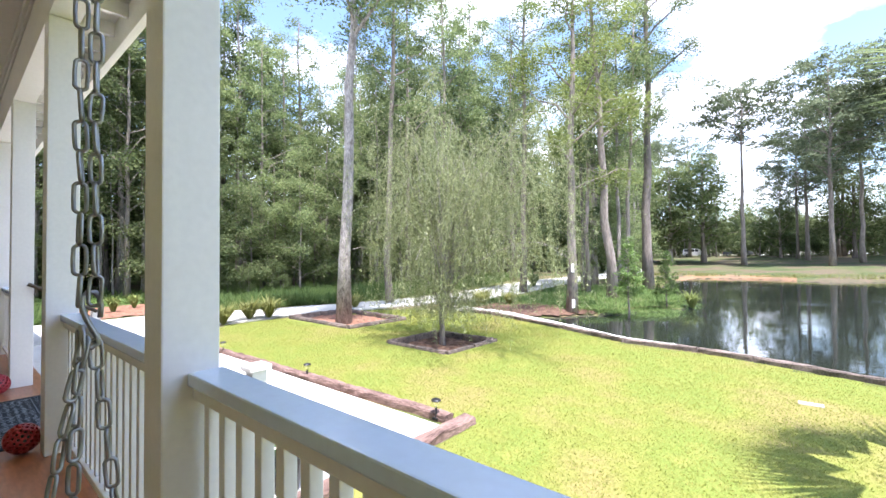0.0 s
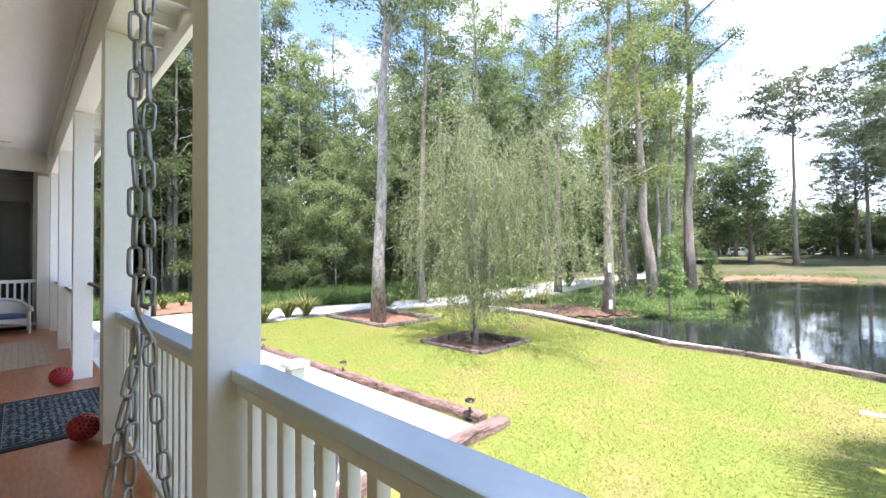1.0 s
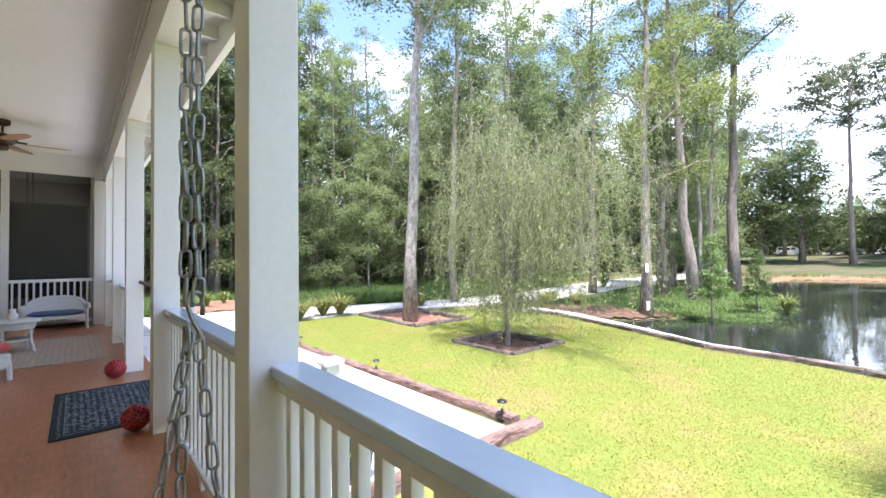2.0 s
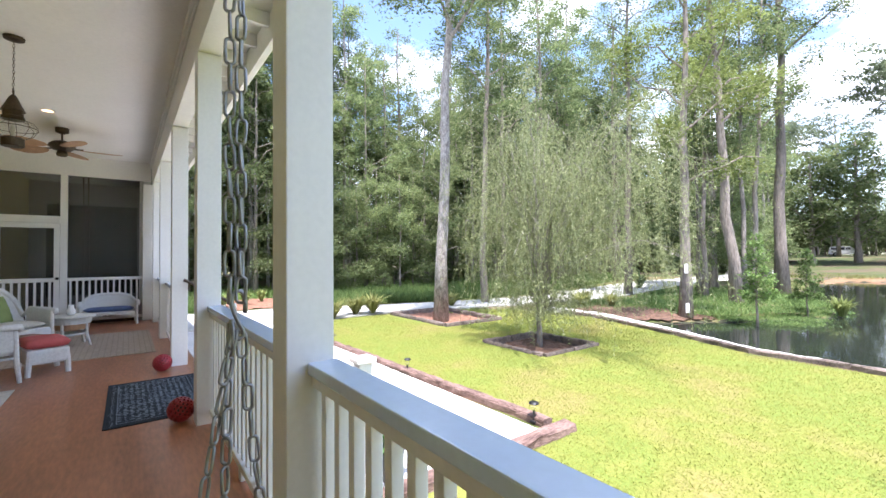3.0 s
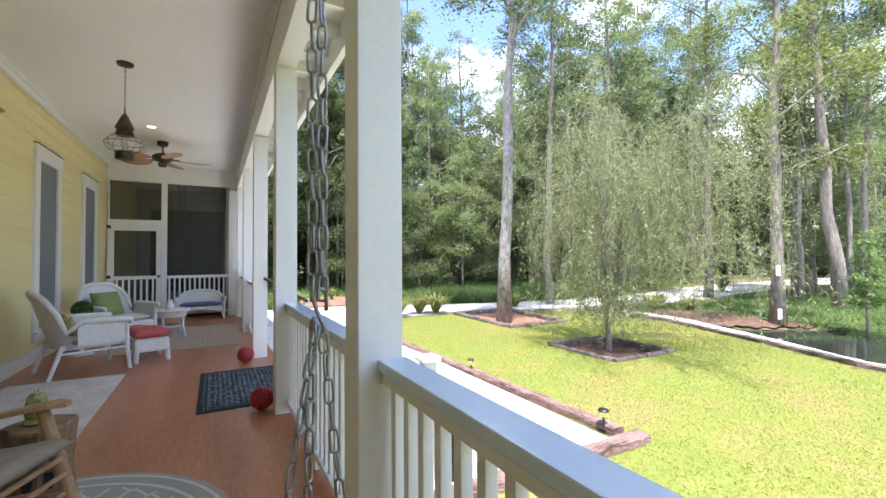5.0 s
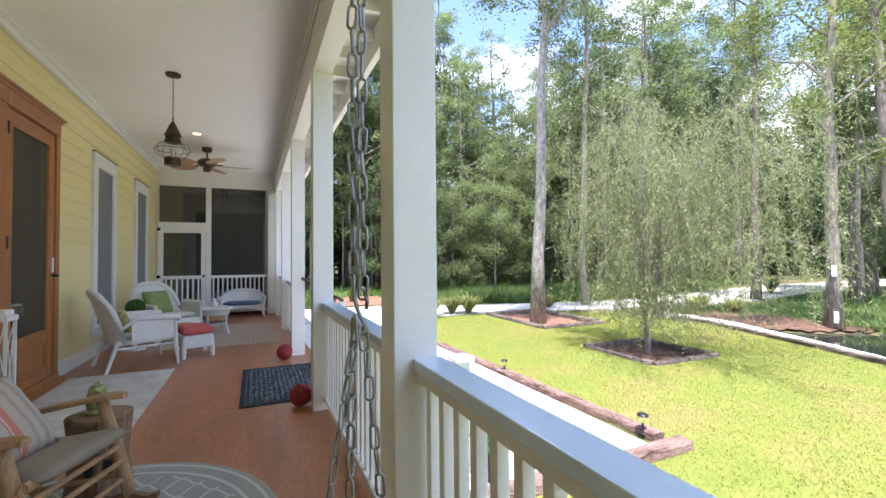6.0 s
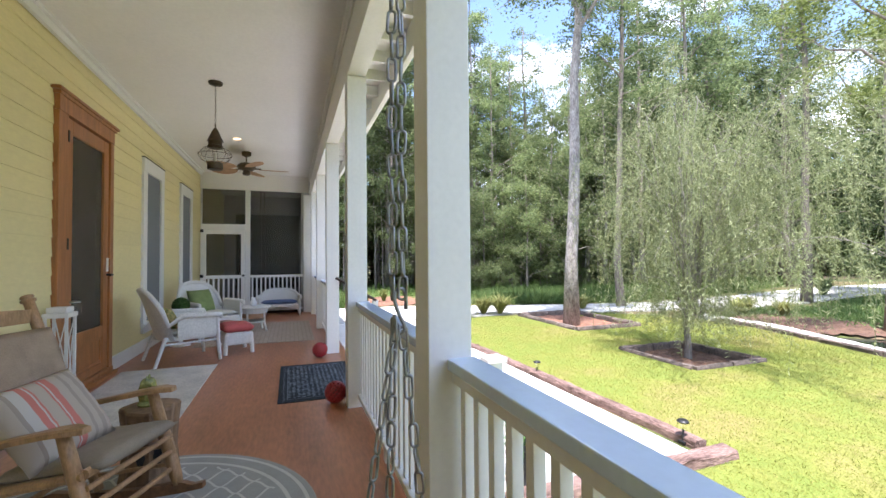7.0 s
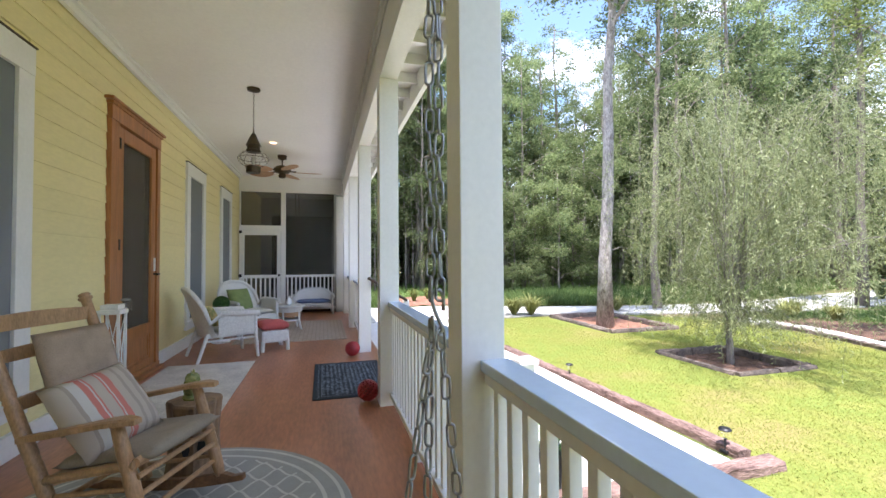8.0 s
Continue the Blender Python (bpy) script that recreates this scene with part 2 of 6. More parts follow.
FLOOR_Y1 = 0.90
floor = tagged(part("floor", boxes((END_X - 4.2, FLOOR_X1, WALL_Y - 0.03, FLOOR_Y1, -0.04, 0.0), bevel=0.006), DECK),
               "red-brown painted porch floor with a soft sheen", "floor", kind="structure")
skirt = tagged(part("porch_skirt", boxes((END_X - 4.2, FLOOR_X1, FLOOR_Y1 - 0.10, FLOOR_Y1 - 0.06, GROUND - 0.1, -0.044)), WHITE),
               "white board skirt under the porch edge", "skirt", kind="structure")
CEIL_Z, BEAM_Z = 3.45, 2.955
ceiling = tagged(part("ceiling", boxes((END_X - 4.2, FLOOR_X1, WALL_Y - 0.05, 0.62, CEIL_Z, CEIL_Z + 0.05)), CEIL),
                 "smooth white painted porch ceiling", "ceiling", kind="structure")
roof = tagged(link_mesh("roof", [(-17, 1.16, 3.50), (6.5, 1.16, 3.50), (6.5, -7, 6.9), (-17, -7, 6.9), (-17, 1.16, 3.40), (6.5, 1.16, 3.40), (6.5, -7, 6.6), (-17, -7, 6.6),
                                 (6.5, -15, 3.5), (-17, -15, 3.5)],
                        [(0, 1, 2, 3), (7, 6, 5, 4), (0, 4, 5, 1), (3, 2, 8, 9), (0, 3, 7, 4), (1, 5, 6, 2)], GREYWALL),
              "pitched grey roof over the house and porch", "roof", kind="structure")
# beam over the posts, with a small moulding under the ceiling
beam = tagged(part("beam", boxes((END_X, FLOOR_X1, 0.622, 0.785, BEAM_Z, CEIL_Z), (END_X, FLOOR_X1, 0.585, 0.619, CEIL_Z - 0.075, CEIL_Z - 0.002),
                                 (END_X, FLOOR_X1, 0.606, 0.6205, CEIL_Z - 0.13, CEIL_Z - 0.078), bevel=0.004), WHITE),
              "white boxed beam over the porch posts with a moulding", "beam", kind="structure")
crown = tagged(part("trim", boxes((END_X, FLOOR_X1, WALL_Y + 0.004, WALL_Y + 0.045, CEIL_Z - 0.10, CEIL_Z - 0.002),
                                  (END_X, FLOOR_X1, WALL_Y + 0.004, WALL_Y + 0.08, CEIL_Z - 0.035, CEIL_Z - 0.003), bevel=0.004), WHITE),
               "white crown moulding between wall and ceiling", "moulding", kind="structure")
# eave: soffit boards, rafter tails and fascia
eave = thing("eave", "white eave with rafter tails and a fascia board", "eave", kind="structure")
part("soffit", boxes((-17, FLOOR_X1, 0.787, 1.11, 3.30, 3.32)), WHITE, eave)
part("fascia", boxes((-17, FLOOR_X1, 1.10, 1.135, 3.06, 3.34), bevel=0.004), WHITE, eave)
part("gutter", boxes((-17, FLOOR_X1, 1.137, 1.24, 3.20, 3.34), bevel=0.02), WHITE, eave)
_t = boxes((-0.02, 0.02, 0.79, 1.098, 3.19, 3.298))
_tail = part("rafter_tail", _t, WHITE, eave)
_tail.location.x = 2.2
for k in range(1, 34):
    o = new("rafter_tail", _tail.data)
    o.parent, o.location.x = eave, 2.2 - 0.42 * k


def porch_post(x):
    """Boxed square post: shaft, a base trim and a neck trim."""
    p = thing("porch_post", "white painted square porch post", "post", (x - POST / 2, 0.62 + POST / 2, 0), group="porch posts")
    h = POST / 2
    part("shaft", boxes((-h, h, -h, h, 0.0, BEAM_Z - 0.001), bevel=0.006), WHITE, p)
    return p


for x in POSTS + [3.04]:
    if x < FLOOR_X1:
        porch_post(x)
corner = thing("porch_post", "white half post against the screened end", "post", (END_X + 0.08, 0.53, 0), group="porch posts")
part("shaft", boxes((-0.075, 0.075, -0.075, 0.15, 0, BEAM_Z - 0.001), bevel=0.005), WHITE, corner)

BAL = 0.038


def railing(x0, x1, name="railing"):
    """A rail between two posts along x: broad cap, sub rail, square balusters and bottom rail."""
    r = thing(name, "white wooden railing with a broad flat cap and square balusters", "railing", (x1, 0, 0), group="porch railings")
    w = x1 - x0
    bm = bmesh.new()
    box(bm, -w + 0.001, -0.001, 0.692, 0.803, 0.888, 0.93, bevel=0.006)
    cp = part("cap", bm, CAPSKYBLUE, r)
    part("sub_rail", boxes((-w + 0.002, -0.002, 0.708, 0.787, 0.842, 0.886), bevel=0.005), WHITE, r)
    part("bottom_rail", boxes((-w + 0.002, -0.002, 0.71, 0.785, 0.075, 0.115), bevel=0.005), WHITE, r)
    n = round(w / 0.113)
    first = None
    for k in range(n):
        x = -w * (k + 0.5) / n
        if first is None:
            first = part("baluster", boxes((-BAL / 2, BAL / 2, -BAL / 2, BAL / 2, 0.112, 0.838), bevel=0.003), WHITE, r)
            o = first
        else:
            o = new("baluster", first.data)
            o.parent = r
        o.location = (x, 0.748, 0)
    for x in (-w * 0.5,):
        o = part("foot_block", boxes((x - 0.03, x + 0.03, 0.718, 0.778, 0.0, 0.078)), WHITE, r)
    return r


railing(-1.60, 0.72 - POST)
railing(-3.92, -1.60 - POST)
railing(-8.56, -6.24 - POST)
railing(-10.88, -8.56 - POST)
railing(END_X + 0.16, -10.88 - POST)
railing(0.72, FLOOR_X1)

# steps down to the walk between the third and fourth post
steps = thing("porch_steps", "red-brown wooden porch steps with white risers", "steps", (-5.18, FLOOR_Y1 - 0.06, 0))
for k in range(4):
    z = -0.168 * (k + 1)
    part("tread", boxes((-1.05, 1.05, 0.28 * k + 0.0, 0.28 * k + 0.31, z - 0.035, z), bevel=0.008), DECK, steps)
    part("riser", boxes((-1.04, 1.04, 0.28 * k + 0.26, 0.28 * k + 0.279, z - 0.168, z - 0.036)), WHITE, steps)
for nx in (-4.05, -6.30):
    nw = thing("newel_post", "white newel post with a flat cap below the steps", "newel post", (nx, 2.10, GROUND), group="step newels")
    part("shaft", boxes((-0.07, 0.07, -0.07, 0.07, -0.05, 1.085), bevel=0.004), WHITE, nw)
    part("cap", boxes((-0.105, 0.105, -0.105, 0.105, 1.087, 1.14), bevel=0.012), WHITE, nw)
hr = thing("handrail", "dark handrail with white balusters beside the porch steps", "handrail", (-6.30, 0, 0))
part("rail", tube([(0.13, 0.74, 1.055), (0.13, 0.84, 1.00), (0.13, 1.30, 0.72)], 0.019, 8), BRONZE, hr, "dark brown rail")
part("end_post", boxes((0.02, 0.10, 1.26, 1.34, GROUND + 0.3, 0.72), bevel=0.004), WHITE, hr)
part("bottom_rail", tube([(0.06, 0.90, 0.10), (0.06, 1.27, -0.10)], 0.028, 6), WHITE, hr)
for k in range(3):
    y = 0.98 + 0.11 * k
    part("baluster", boxes((0.04, 0.08, y - 0.018, y + 0.018, 0.04 - 0.54 * (y - 0.95), 0.86 - 0.60 * (y - 0.95))), WHITE, hr)
part("bracket", tube([(0.13, 0.80, 1.01), (0.10, 0.80, 0.95), (0.06, 0.795, 0.94)], 0.008, 6), BRONZE, hr)

# ---- the house wall ----
DOOR = (-6.10, -5.10, 2.69)
WINS = [(-3.63, -2.89), (-8.23, -7.51), (-10.43, -9.72), (1.2, 1.93)]
WIN_Z = (0.42, 2.63)
openings = sorted([(DOOR[0] - 0.01, DOOR[1] + 0.01, 0.0, DOOR[2] + 0.02)] + [(a, b, WIN_Z[0], WIN_Z[1]) for a, b in WINS])
TOP = CEIL_Z
wall = thing("wall_north", "pale yellow house wall clad with horizontal lap siding", "wall", kind="structure")
_rows = []
cur = END_X - 4.2
for a, b, z0, z1 in openings:
    _rows.append((cur, a, WALL_Y - 0.16, WALL_Y - 0.024, GROUND, TOP))
    if z0 > 0:
        _rows.append((a, b, WALL_Y - 0.16, WALL_Y - 0.024, GROUND, z0))
    _rows.append((a, b, WALL_Y - 0.16, WALL_Y - 0.024, z1, TOP))
    cur = b
_rows.append((cur, FLOOR_X1 + 2, WALL_Y - 0.16, WALL_Y - 0.024, GROUND, TOP))
part("backing", boxes(*_rows), YELLOW, wall)
# lap siding, each board tilted so that its lower edge stands proud
EXPOSE = 0.172
cover = sorted([(DOOR[0] - 0.105, DOOR[1] + 0.19, -1, 2.90)] + [(a - 0.172, b + 0.172, 0.25, 2.84) for a, b in WINS])


def clapboard(x0, x1, z):
    v = [(0, 0.017, 0), (x1 - x0, 0.017, 0), (x1 - x0, 0.006, EXPOSE + 0.02), (0, 0.006, EXPOSE + 0.02),
         (0, -0.004, 0), (x1 - x0, -0.004, 0), (x1 - x0, -0.004, EXPOSE + 0.02), (0, -0.004, EXPOSE + 0.02)]
    f = [(0, 1, 2, 3), (5, 4, 7, 6), (4, 5, 1, 0), (1, 5, 6, 2), (4, 0, 3, 7), (3, 2, 6, 7)]
    ob = link_mesh("clapboard", v, [q[::-1] for q in f], YELLOW, wall)
    ob.location = (x0, WALL_Y - 0.022, z)


z = 0.15
while z < CEIL_Z - 0.10:
    cur = END_X + 0.004
    for a, b, z0, z1 in cover:
        if z + EXPOSE > z0 and z < z1 - 0.02:
            if a - cur > 0.02:
                clapboard(cur, a, z)
            cur = b
    if FLOOR_X1 - cur > 0.02:
        clapboard(cur, FLOOR_X1, z)
    z += EXPOSE
_bb = []
cur = END_X
for a, b, z0, z1 in cover:
    if z0 < 0:
        _bb.append((cur, a, WALL_Y - 0.02, WALL_Y + 0.018, 0.0, 0.165))
        cur = b
_bb.append((cur, FLOOR_X1, WALL_Y - 0.02, WALL_Y + 0.018, 0.0, 0.165))
tagged(part("baseboard", boxes(*_bb, bevel=0.004), WHITE), "white baseboard along the house wall", "baseboard", kind="structure")


def window(k, a, b):
    w = thing("window_%d" % k, "white sash window with grey shaded glass", "window", ((a + b) / 2, WALL_Y, 0), kind="structure")
    h = (b - a) / 2
    z0, z1 = WIN_Z
    part("casing", boxes((-h - 0.165, -h, -0.03, 0.022, z0 - 0.02, z1), (h, h + 0.165, -0.03, 0.022, z0 - 0.02, z1), bevel=0.004), WHITE, w)
    hd = part("head_casing", boxes((-h - 0.165, h + 0.165, -0.03, 0.026, z1, z1 + 0.195), bevel=0.004), WHITE, w)
    part("drip_cap", boxes((-h - 0.172, h + 0.172, -0.03, 0.034, z1 + 0.197, z1 + 0.208)), BRONZE, hd)
    part("sill", boxes((-h - 0.18, h + 0.18, -0.03, 0.05, z0 - 0.06, z0 - 0.02), bevel=0.006), WHITE, w)
    part("apron", boxes((-h - 0.15, h + 0.15, -0.03, 0.02, z0 - 0.16, z0 - 0.062)), WHITE, w)
    zm = 1.69
    for za, zb, y in ((zm - 0.015, z1 - 0.001, -0.02), (z0 + 0.001, zm + 0.015, -0.045)):
        s = part("sash", boxes((-h + 0.001, -h + 0.022, y - 0.012, y + 0.012, za, zb), (h - 0.022, h - 0.001, y - 0.012, y + 0.012, za, zb),
                               (-h + 0.022, h - 0.022, y - 0.012, y + 0.012, za, za + 0.03), (-h + 0.022, h - 0.022, y - 0.012, y + 0.012, zb - 0.03, zb)), WHITE, w)
        part("pane", boxes((-h + 0.018, h - 0.018, y - 0.003, y + 0.003, za + 0.025, zb - 0.025)), GLASS, s)
    part("insect_screen", boxes((-h + 0.001, h - 0.001, -0.0035, -0.0015, z0 + 0.001, z1 - 0.001)), WINSCREEN, w, "grey insect screen")
    part("shade", boxes((-h - 0.02, h + 0.02, -0.115, -0.11, z0 - 0.02, z1 + 0.02)), BLIND, w, "grey window shade")


for k, (a, b) in enumerate(WINS):
    window(k + 1, a, b)

# stained wooden screen door in a moulded frame
dr = thing("door_1", "closed stained cedar screen door with a dark screen and a wide wooden frame", "door", ((DOOR[0] + DOOR[1]) / 2, WALL_Y, 0), kind="structure")
h = (DOOR[1] - DOOR[0]) / 2
zt = DOOR[2]
part("frame", boxes((-h - 0.105, -h - 0.005, -0.06, 0.03, 0, zt + 0.015), (h + 0.005, h + 0.185, -0.06, 0.03, 0, zt + 0.015), bevel=0.006), DOORWOOD, dr)
part("head", boxes((-h - 0.105, h + 0.185, -0.06, 0.034, zt + 0.017, zt + 0.19), (-h - 0.17, h + 0.24, -0.04, 0.065, zt + 0.192, zt + 0.222),
                   (-h - 0.13, h + 0.20, -0.04, 0.048, zt + 0.16, zt + 0.19), bevel=0.005), DOORWOOD, dr)
part("threshold", boxes((-h - 0.1, h + 0.1, -0.06, 0.09, 0.0, 0.035), (-h - 0.1, h + 0.1, -0.06, 0.04, 0.036, 0.08), bevel=0.005), DOORWOOD, dr)
leaf = part("leaf", boxes((-h, -h + 0.13, -0.03, 0.012, 0.085, zt), (h - 0.13, h, -0.03, 0.012, 0.085, zt), (-h + 0.13, h - 0.13, -0.03, 0.012, zt - 0.14, zt),
                          (-h + 0.13, h - 0.13, -0.03, 0.012, 0.085, 0.17), (-h + 0.13, h - 0.13, -0.03, 0.012, 0.46, 0.585), bevel=0.005), DOORWOOD, dr)
part("lower_panel", boxes((-h + 0.125, h - 0.125, -0.022, -0.008, 0.165, 0.465)), DOORWOOD, leaf)
part("panel_moulding", boxes((-h + 0.13, h - 0.13, -0.008, 0.004, 0.172, 0.20), (-h + 0.13, h - 0.13, -0.008, 0.004, 0.43, 0.458),
                             (-h + 0.13, -h + 0.158, -0.008, 0.004, 0.20, 0.43), (h - 0.158, h - 0.13, -0.008, 0.004, 0.20, 0.43), bevel=0.003), DOORWOOD, leaf)
part("screen", boxes((-h + 0.125, h - 0.125, -0.012, -0.010, 0.58, zt - 0.135)), SCREEN2, leaf, "dark insect screen")
part("inner_door", boxes((-h - 0.005, h + 0.005, -0.15, -0.11, 0.0, zt + 0.015)), DOORWOOD, dr)
for zz in (0.35, 1.42, 2.45):
    part("hinge", boxes((h - 0.015, h + 0.018, 0.008, 0.036, zz, zz + 0.11), bevel=0.004), BLACK, leaf)
lt = part("latch", boxes((-h + 0.02, -h + 0.06, 0.012, 0.026, 1.19, 1.35), bevel=0.004), WHITE, leaf, "white latch plate")
part("lever", tube([(-h + 0.04, 0.013, 1.155), (-h + 0.04, 0.07, 1.155), (-h + 0.12, 0.075, 1.15)], 0.013, 8), BLACK, lt)

# ---- the screened end ----
E0, E1 = WALL_Y - 0.0, 0.455
endw = thing("wall_west", "white framed screen wall with a rail across the porch end", "screen wall", (END_X, 0, 0), kind="structure")
part("header", boxes((-0.10, -0.001, E0, 0.60, 3.045, CEIL_Z - 0.002)), CEIL, endw)
part("stud", boxes((-0.09, 0.0, -0.895, -0.785, 0, 3.043), bevel=0.004), WHITE, endw)
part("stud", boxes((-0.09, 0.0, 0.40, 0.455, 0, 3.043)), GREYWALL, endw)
part("stud", boxes((-0.09, 0.0, E0 + 0.01, E0 + 0.04, 0, 3.043)), WHITE, endw)
part("transom_bar", boxes((-0.09, 0.0, E0 + 0.042, -0.897, 2.06, 2.20), bevel=0.004), WHITE, endw)
part("screen", boxes((-0.06, -0.058, E0 + 0.04, -0.897, 2.20, 3.043)), SCREEN, endw, "dark insect screen")
part("screen", boxes((-0.06, -0.058, -0.783, 0.40, 0.0, 3.043)), SCREEN, endw, "dark insect screen")
rl = part("cap_rail", boxes((-0.05, 0.06, -0.783, 0.45, 0.895, 0.955), bevel=0.005), WHITE, endw)
part("bottom_rail", boxes((-0.04, 0.04, -0.783, 0.45, 0.07, 0.13), bevel=0.004), WHITE, endw)
for k in range(12):
    y = -0.73 + 0.099 * k
    part("baluster", boxes((-0.02, 0.02, y - 0.016, y + 0.016, 0.132, 0.893)), WHITE, endw)
sd = thing("door_2", "white screen door with a baluster panel below its dark screen", "door", (END_X, 0, 0), kind="structure")
D0, D1 = E0 + 0.046, -0.901
part("leaf", boxes((-0.03, 0.012, D0, D0 + 0.085, 0.02, 2.055), (-0.03, 0.012, D1 - 0.085, D1, 0.02, 2.055), (-0.03, 0.012, D0 + 0.085, D1 - 0.085, 1.955, 2.055),
                   (-0.03, 0.012, D0 + 0.085, D1 - 0.085, 0.02, 0.16), (-0.03, 0.012, D0 + 0.085, D1 - 0.085, 0.885, 0.965), bevel=0.004), WHITE, sd)
part("screen", boxes((-0.012, -0.010, D0 + 0.08, D1 - 0.08, 0.15, 1.96)), SCREEN, sd, "dark insect screen")
for k in range(7):
    y = D0 + 0.085 + (D1 - D0 - 0.17) * (k + 0.5) / 7
    part("baluster", boxes((-0.008, 0.026, y - 0.018, y + 0.018, 0.162, 0.883)), WHITE, sd)
for zz in (0.95, 2.03):
    part("hinge", boxes((0.012, 0.03, D0 - 0.04, D0 + 0.03, zz - 0.035, zz + 0.035), bevel=0.006), BLACK, sd)
part("knob", lathe([(0.012, 0), (0.012, 0.03), (0.028, 0.035), (0.03, 0.05), (0.02, 0.062)], 12, pose(0.012, D1 - 0.03, 0.95, 0, 90, 0)), BLACK, sd)
# the room behind the screens
rm = thing("wall_far_room", "shaded walls of the screened room, a dark sheet filling the opening", "wall", kind="structure")
RX = END_X - 4.0
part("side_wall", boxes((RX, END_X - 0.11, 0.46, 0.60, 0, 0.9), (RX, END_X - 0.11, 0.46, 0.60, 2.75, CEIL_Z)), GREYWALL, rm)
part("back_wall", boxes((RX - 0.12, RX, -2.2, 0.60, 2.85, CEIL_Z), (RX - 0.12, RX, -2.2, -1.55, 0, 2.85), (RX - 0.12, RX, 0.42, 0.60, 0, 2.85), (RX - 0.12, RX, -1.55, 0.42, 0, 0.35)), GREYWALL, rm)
# opaque dark sheet fills the opening in place of the shade beyond
part("dark_sheet", boxes((RX - 0.06, RX - 0.055, -1.55, 0.42, 0.35, 2.85)), DARKROOM, rm)
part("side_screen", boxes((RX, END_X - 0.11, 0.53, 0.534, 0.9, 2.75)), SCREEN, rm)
for y in (-0.62, -0.53):
    cd = thing("hanging_rope", "thin pale rope hanging behind the dark screen", "rope", (END_X - 1.2, y, 0))
    part("strand", tube([(0, 0, CEIL_Z - 0.001), (0, 0.02, 0.55)], 0.012, 6), TIMBER, cd)
# plain outer walls that close the house
tagged(part("wall_house", boxes((-16.3, -16.15, -9, WALL_Y - 0.17, GROUND, 3.5), (FLOOR_X1 + 2, FLOOR_X1 + 2.15, -9, FLOOR_Y1, GROUND, 3.5), (-16.3, FLOOR_X1 + 2.15, -9.15, -9, GROUND, 3.5)), YELLOW),
       "pale yellow outer walls of the house", "wall", kind="structure")

# ---- the land ----
POND = [(-9.2, 13.75), (-7.4, 13.1), (-5.4, 12.25), (-3.5, 11.25), (-1.9, 11.15), (-0.9, 10.85), (0.9, 10.25), (6, 8.6), (16, 6.5), (34, 9), (42, 26), (38, 48), (16, 51), (6.5, 52.5),
        (3.5, 48.5), (1.2, 47.0), (-1.5, 50.0), (-4.5, 51.5), (-8.5, 49.5), (-8.8, 40), (-7.6, 31), (-5.2, 25), (-4.0, 21.6), (-4.9, 19.6), (-6.2, 17.4), (-7.4, 15.2)]
WATER_Z = -1.06


def inside(px, py, poly):
    c = np.zeros(np.shape(px), bool)
    n = len(poly)
    for i in range(n):
        x1, y1 = poly[i]
        x2, y2 = poly[(i + 1) % n]
        cond = ((y1 > py) != (y2 > py)) & (px < (x2 - x1) * (py - y1) / (y2 - y1 + 1e-12) + x1)
        c ^= cond
    return c


def dist_to(px, py, poly, closed=True):
    d = np.full(np.shape(px), 1e9)
    n = len(poly)
    for i in range(n if closed else n - 1):
        x1, y1 = poly[i]
        x2, y2 = poly[(i + 1) % n]
        dx, dy = x2 - x1, y2 - y1
        t = np.clip(((px - x1) * dx + (py - y1) * dy) / (dx * dx + dy * dy), 0, 1)
        d = np.minimum(d, np.hypot(px - x1 - t * dx, py - y1 - t * dy))
    return d


LAWN = [(-3.38, 0.9), (-3.38, 4.55), (-9.6, 4.30), (-12.2, 4.2), (-14.4, 6.2), (-14.3, 8.4), (-14.2, 10.6), (-12.6, 12.6), (-10.2, 13.35), (-9.1, 13.35), (-5.5, 11.9), (-3.5, 10.95), (-1.9, 10.9), (0.9, 9.95),
        (6, 8.3), (16, 6.2), (30, 4), (30, -12), (3, -12), (3, 0.9)]


def axis(marks):
    out = []
    for a, b, s in marks:
        out += list(np.arange(a, b, s))
    return np.array(out + [marks[-1][1]])


gx = axis([(-700, -120, 60), (-120, -40, 8), (-40, -18, 2), (-18, 9, 0.3), (9, 45, 2), (45, 120, 8), (120, 700, 60)])
gy = axis([(-300, -60, 40), (-60, 0, 4), (0, 30, 0.3), (30, 56, 0.8), (56, 130, 6), (130, 900, 70)])
BEDS = [(-14.25, -10.62, 8.15, 10.6), (-8.12, -6.12, 7.38, 9.3)]      # sunken beds in the lawn
SINK = 0.13
for a, b, c, d in BEDS:
    gx = np.unique(np.concatenate([gx, [a, a + 0.05, b - 0.05, b]]).round(3))
    gy = np.unique(np.concatenate([gy, [c, c + 0.05, d - 0.05, d]]).round(3))
GX, GY = np.meshgrid(gx, gy)
ins, dd = inside(GX, GY, POND), dist_to(GX, GY, POND)
far_rise = np.clip((GY - 50) / 55, 0, 1) * 1.9
bumps = 0.05 * np.sin(GX * 0.31) * np.cos(GY * 0.27) + 0.03 * np.sin(GX * 0.9 + GY * 0.7)
calm = np.clip((np.hypot(GX + 6, GY - 5) - 17) / 10, 0, 1)
GZ = GROUND + far_rise + bumps * calm
GZ = np.where(ins, np.maximum(GROUND - 1.6, GROUND - 0.12 - dd * 0.55), GZ)
bank = (~ins) & (dd < 3.5) & (GY > 13.6)
GZ = np.where(bank, np.minimum(GZ, GROUND - 0.24 + dd * 0.16), GZ)
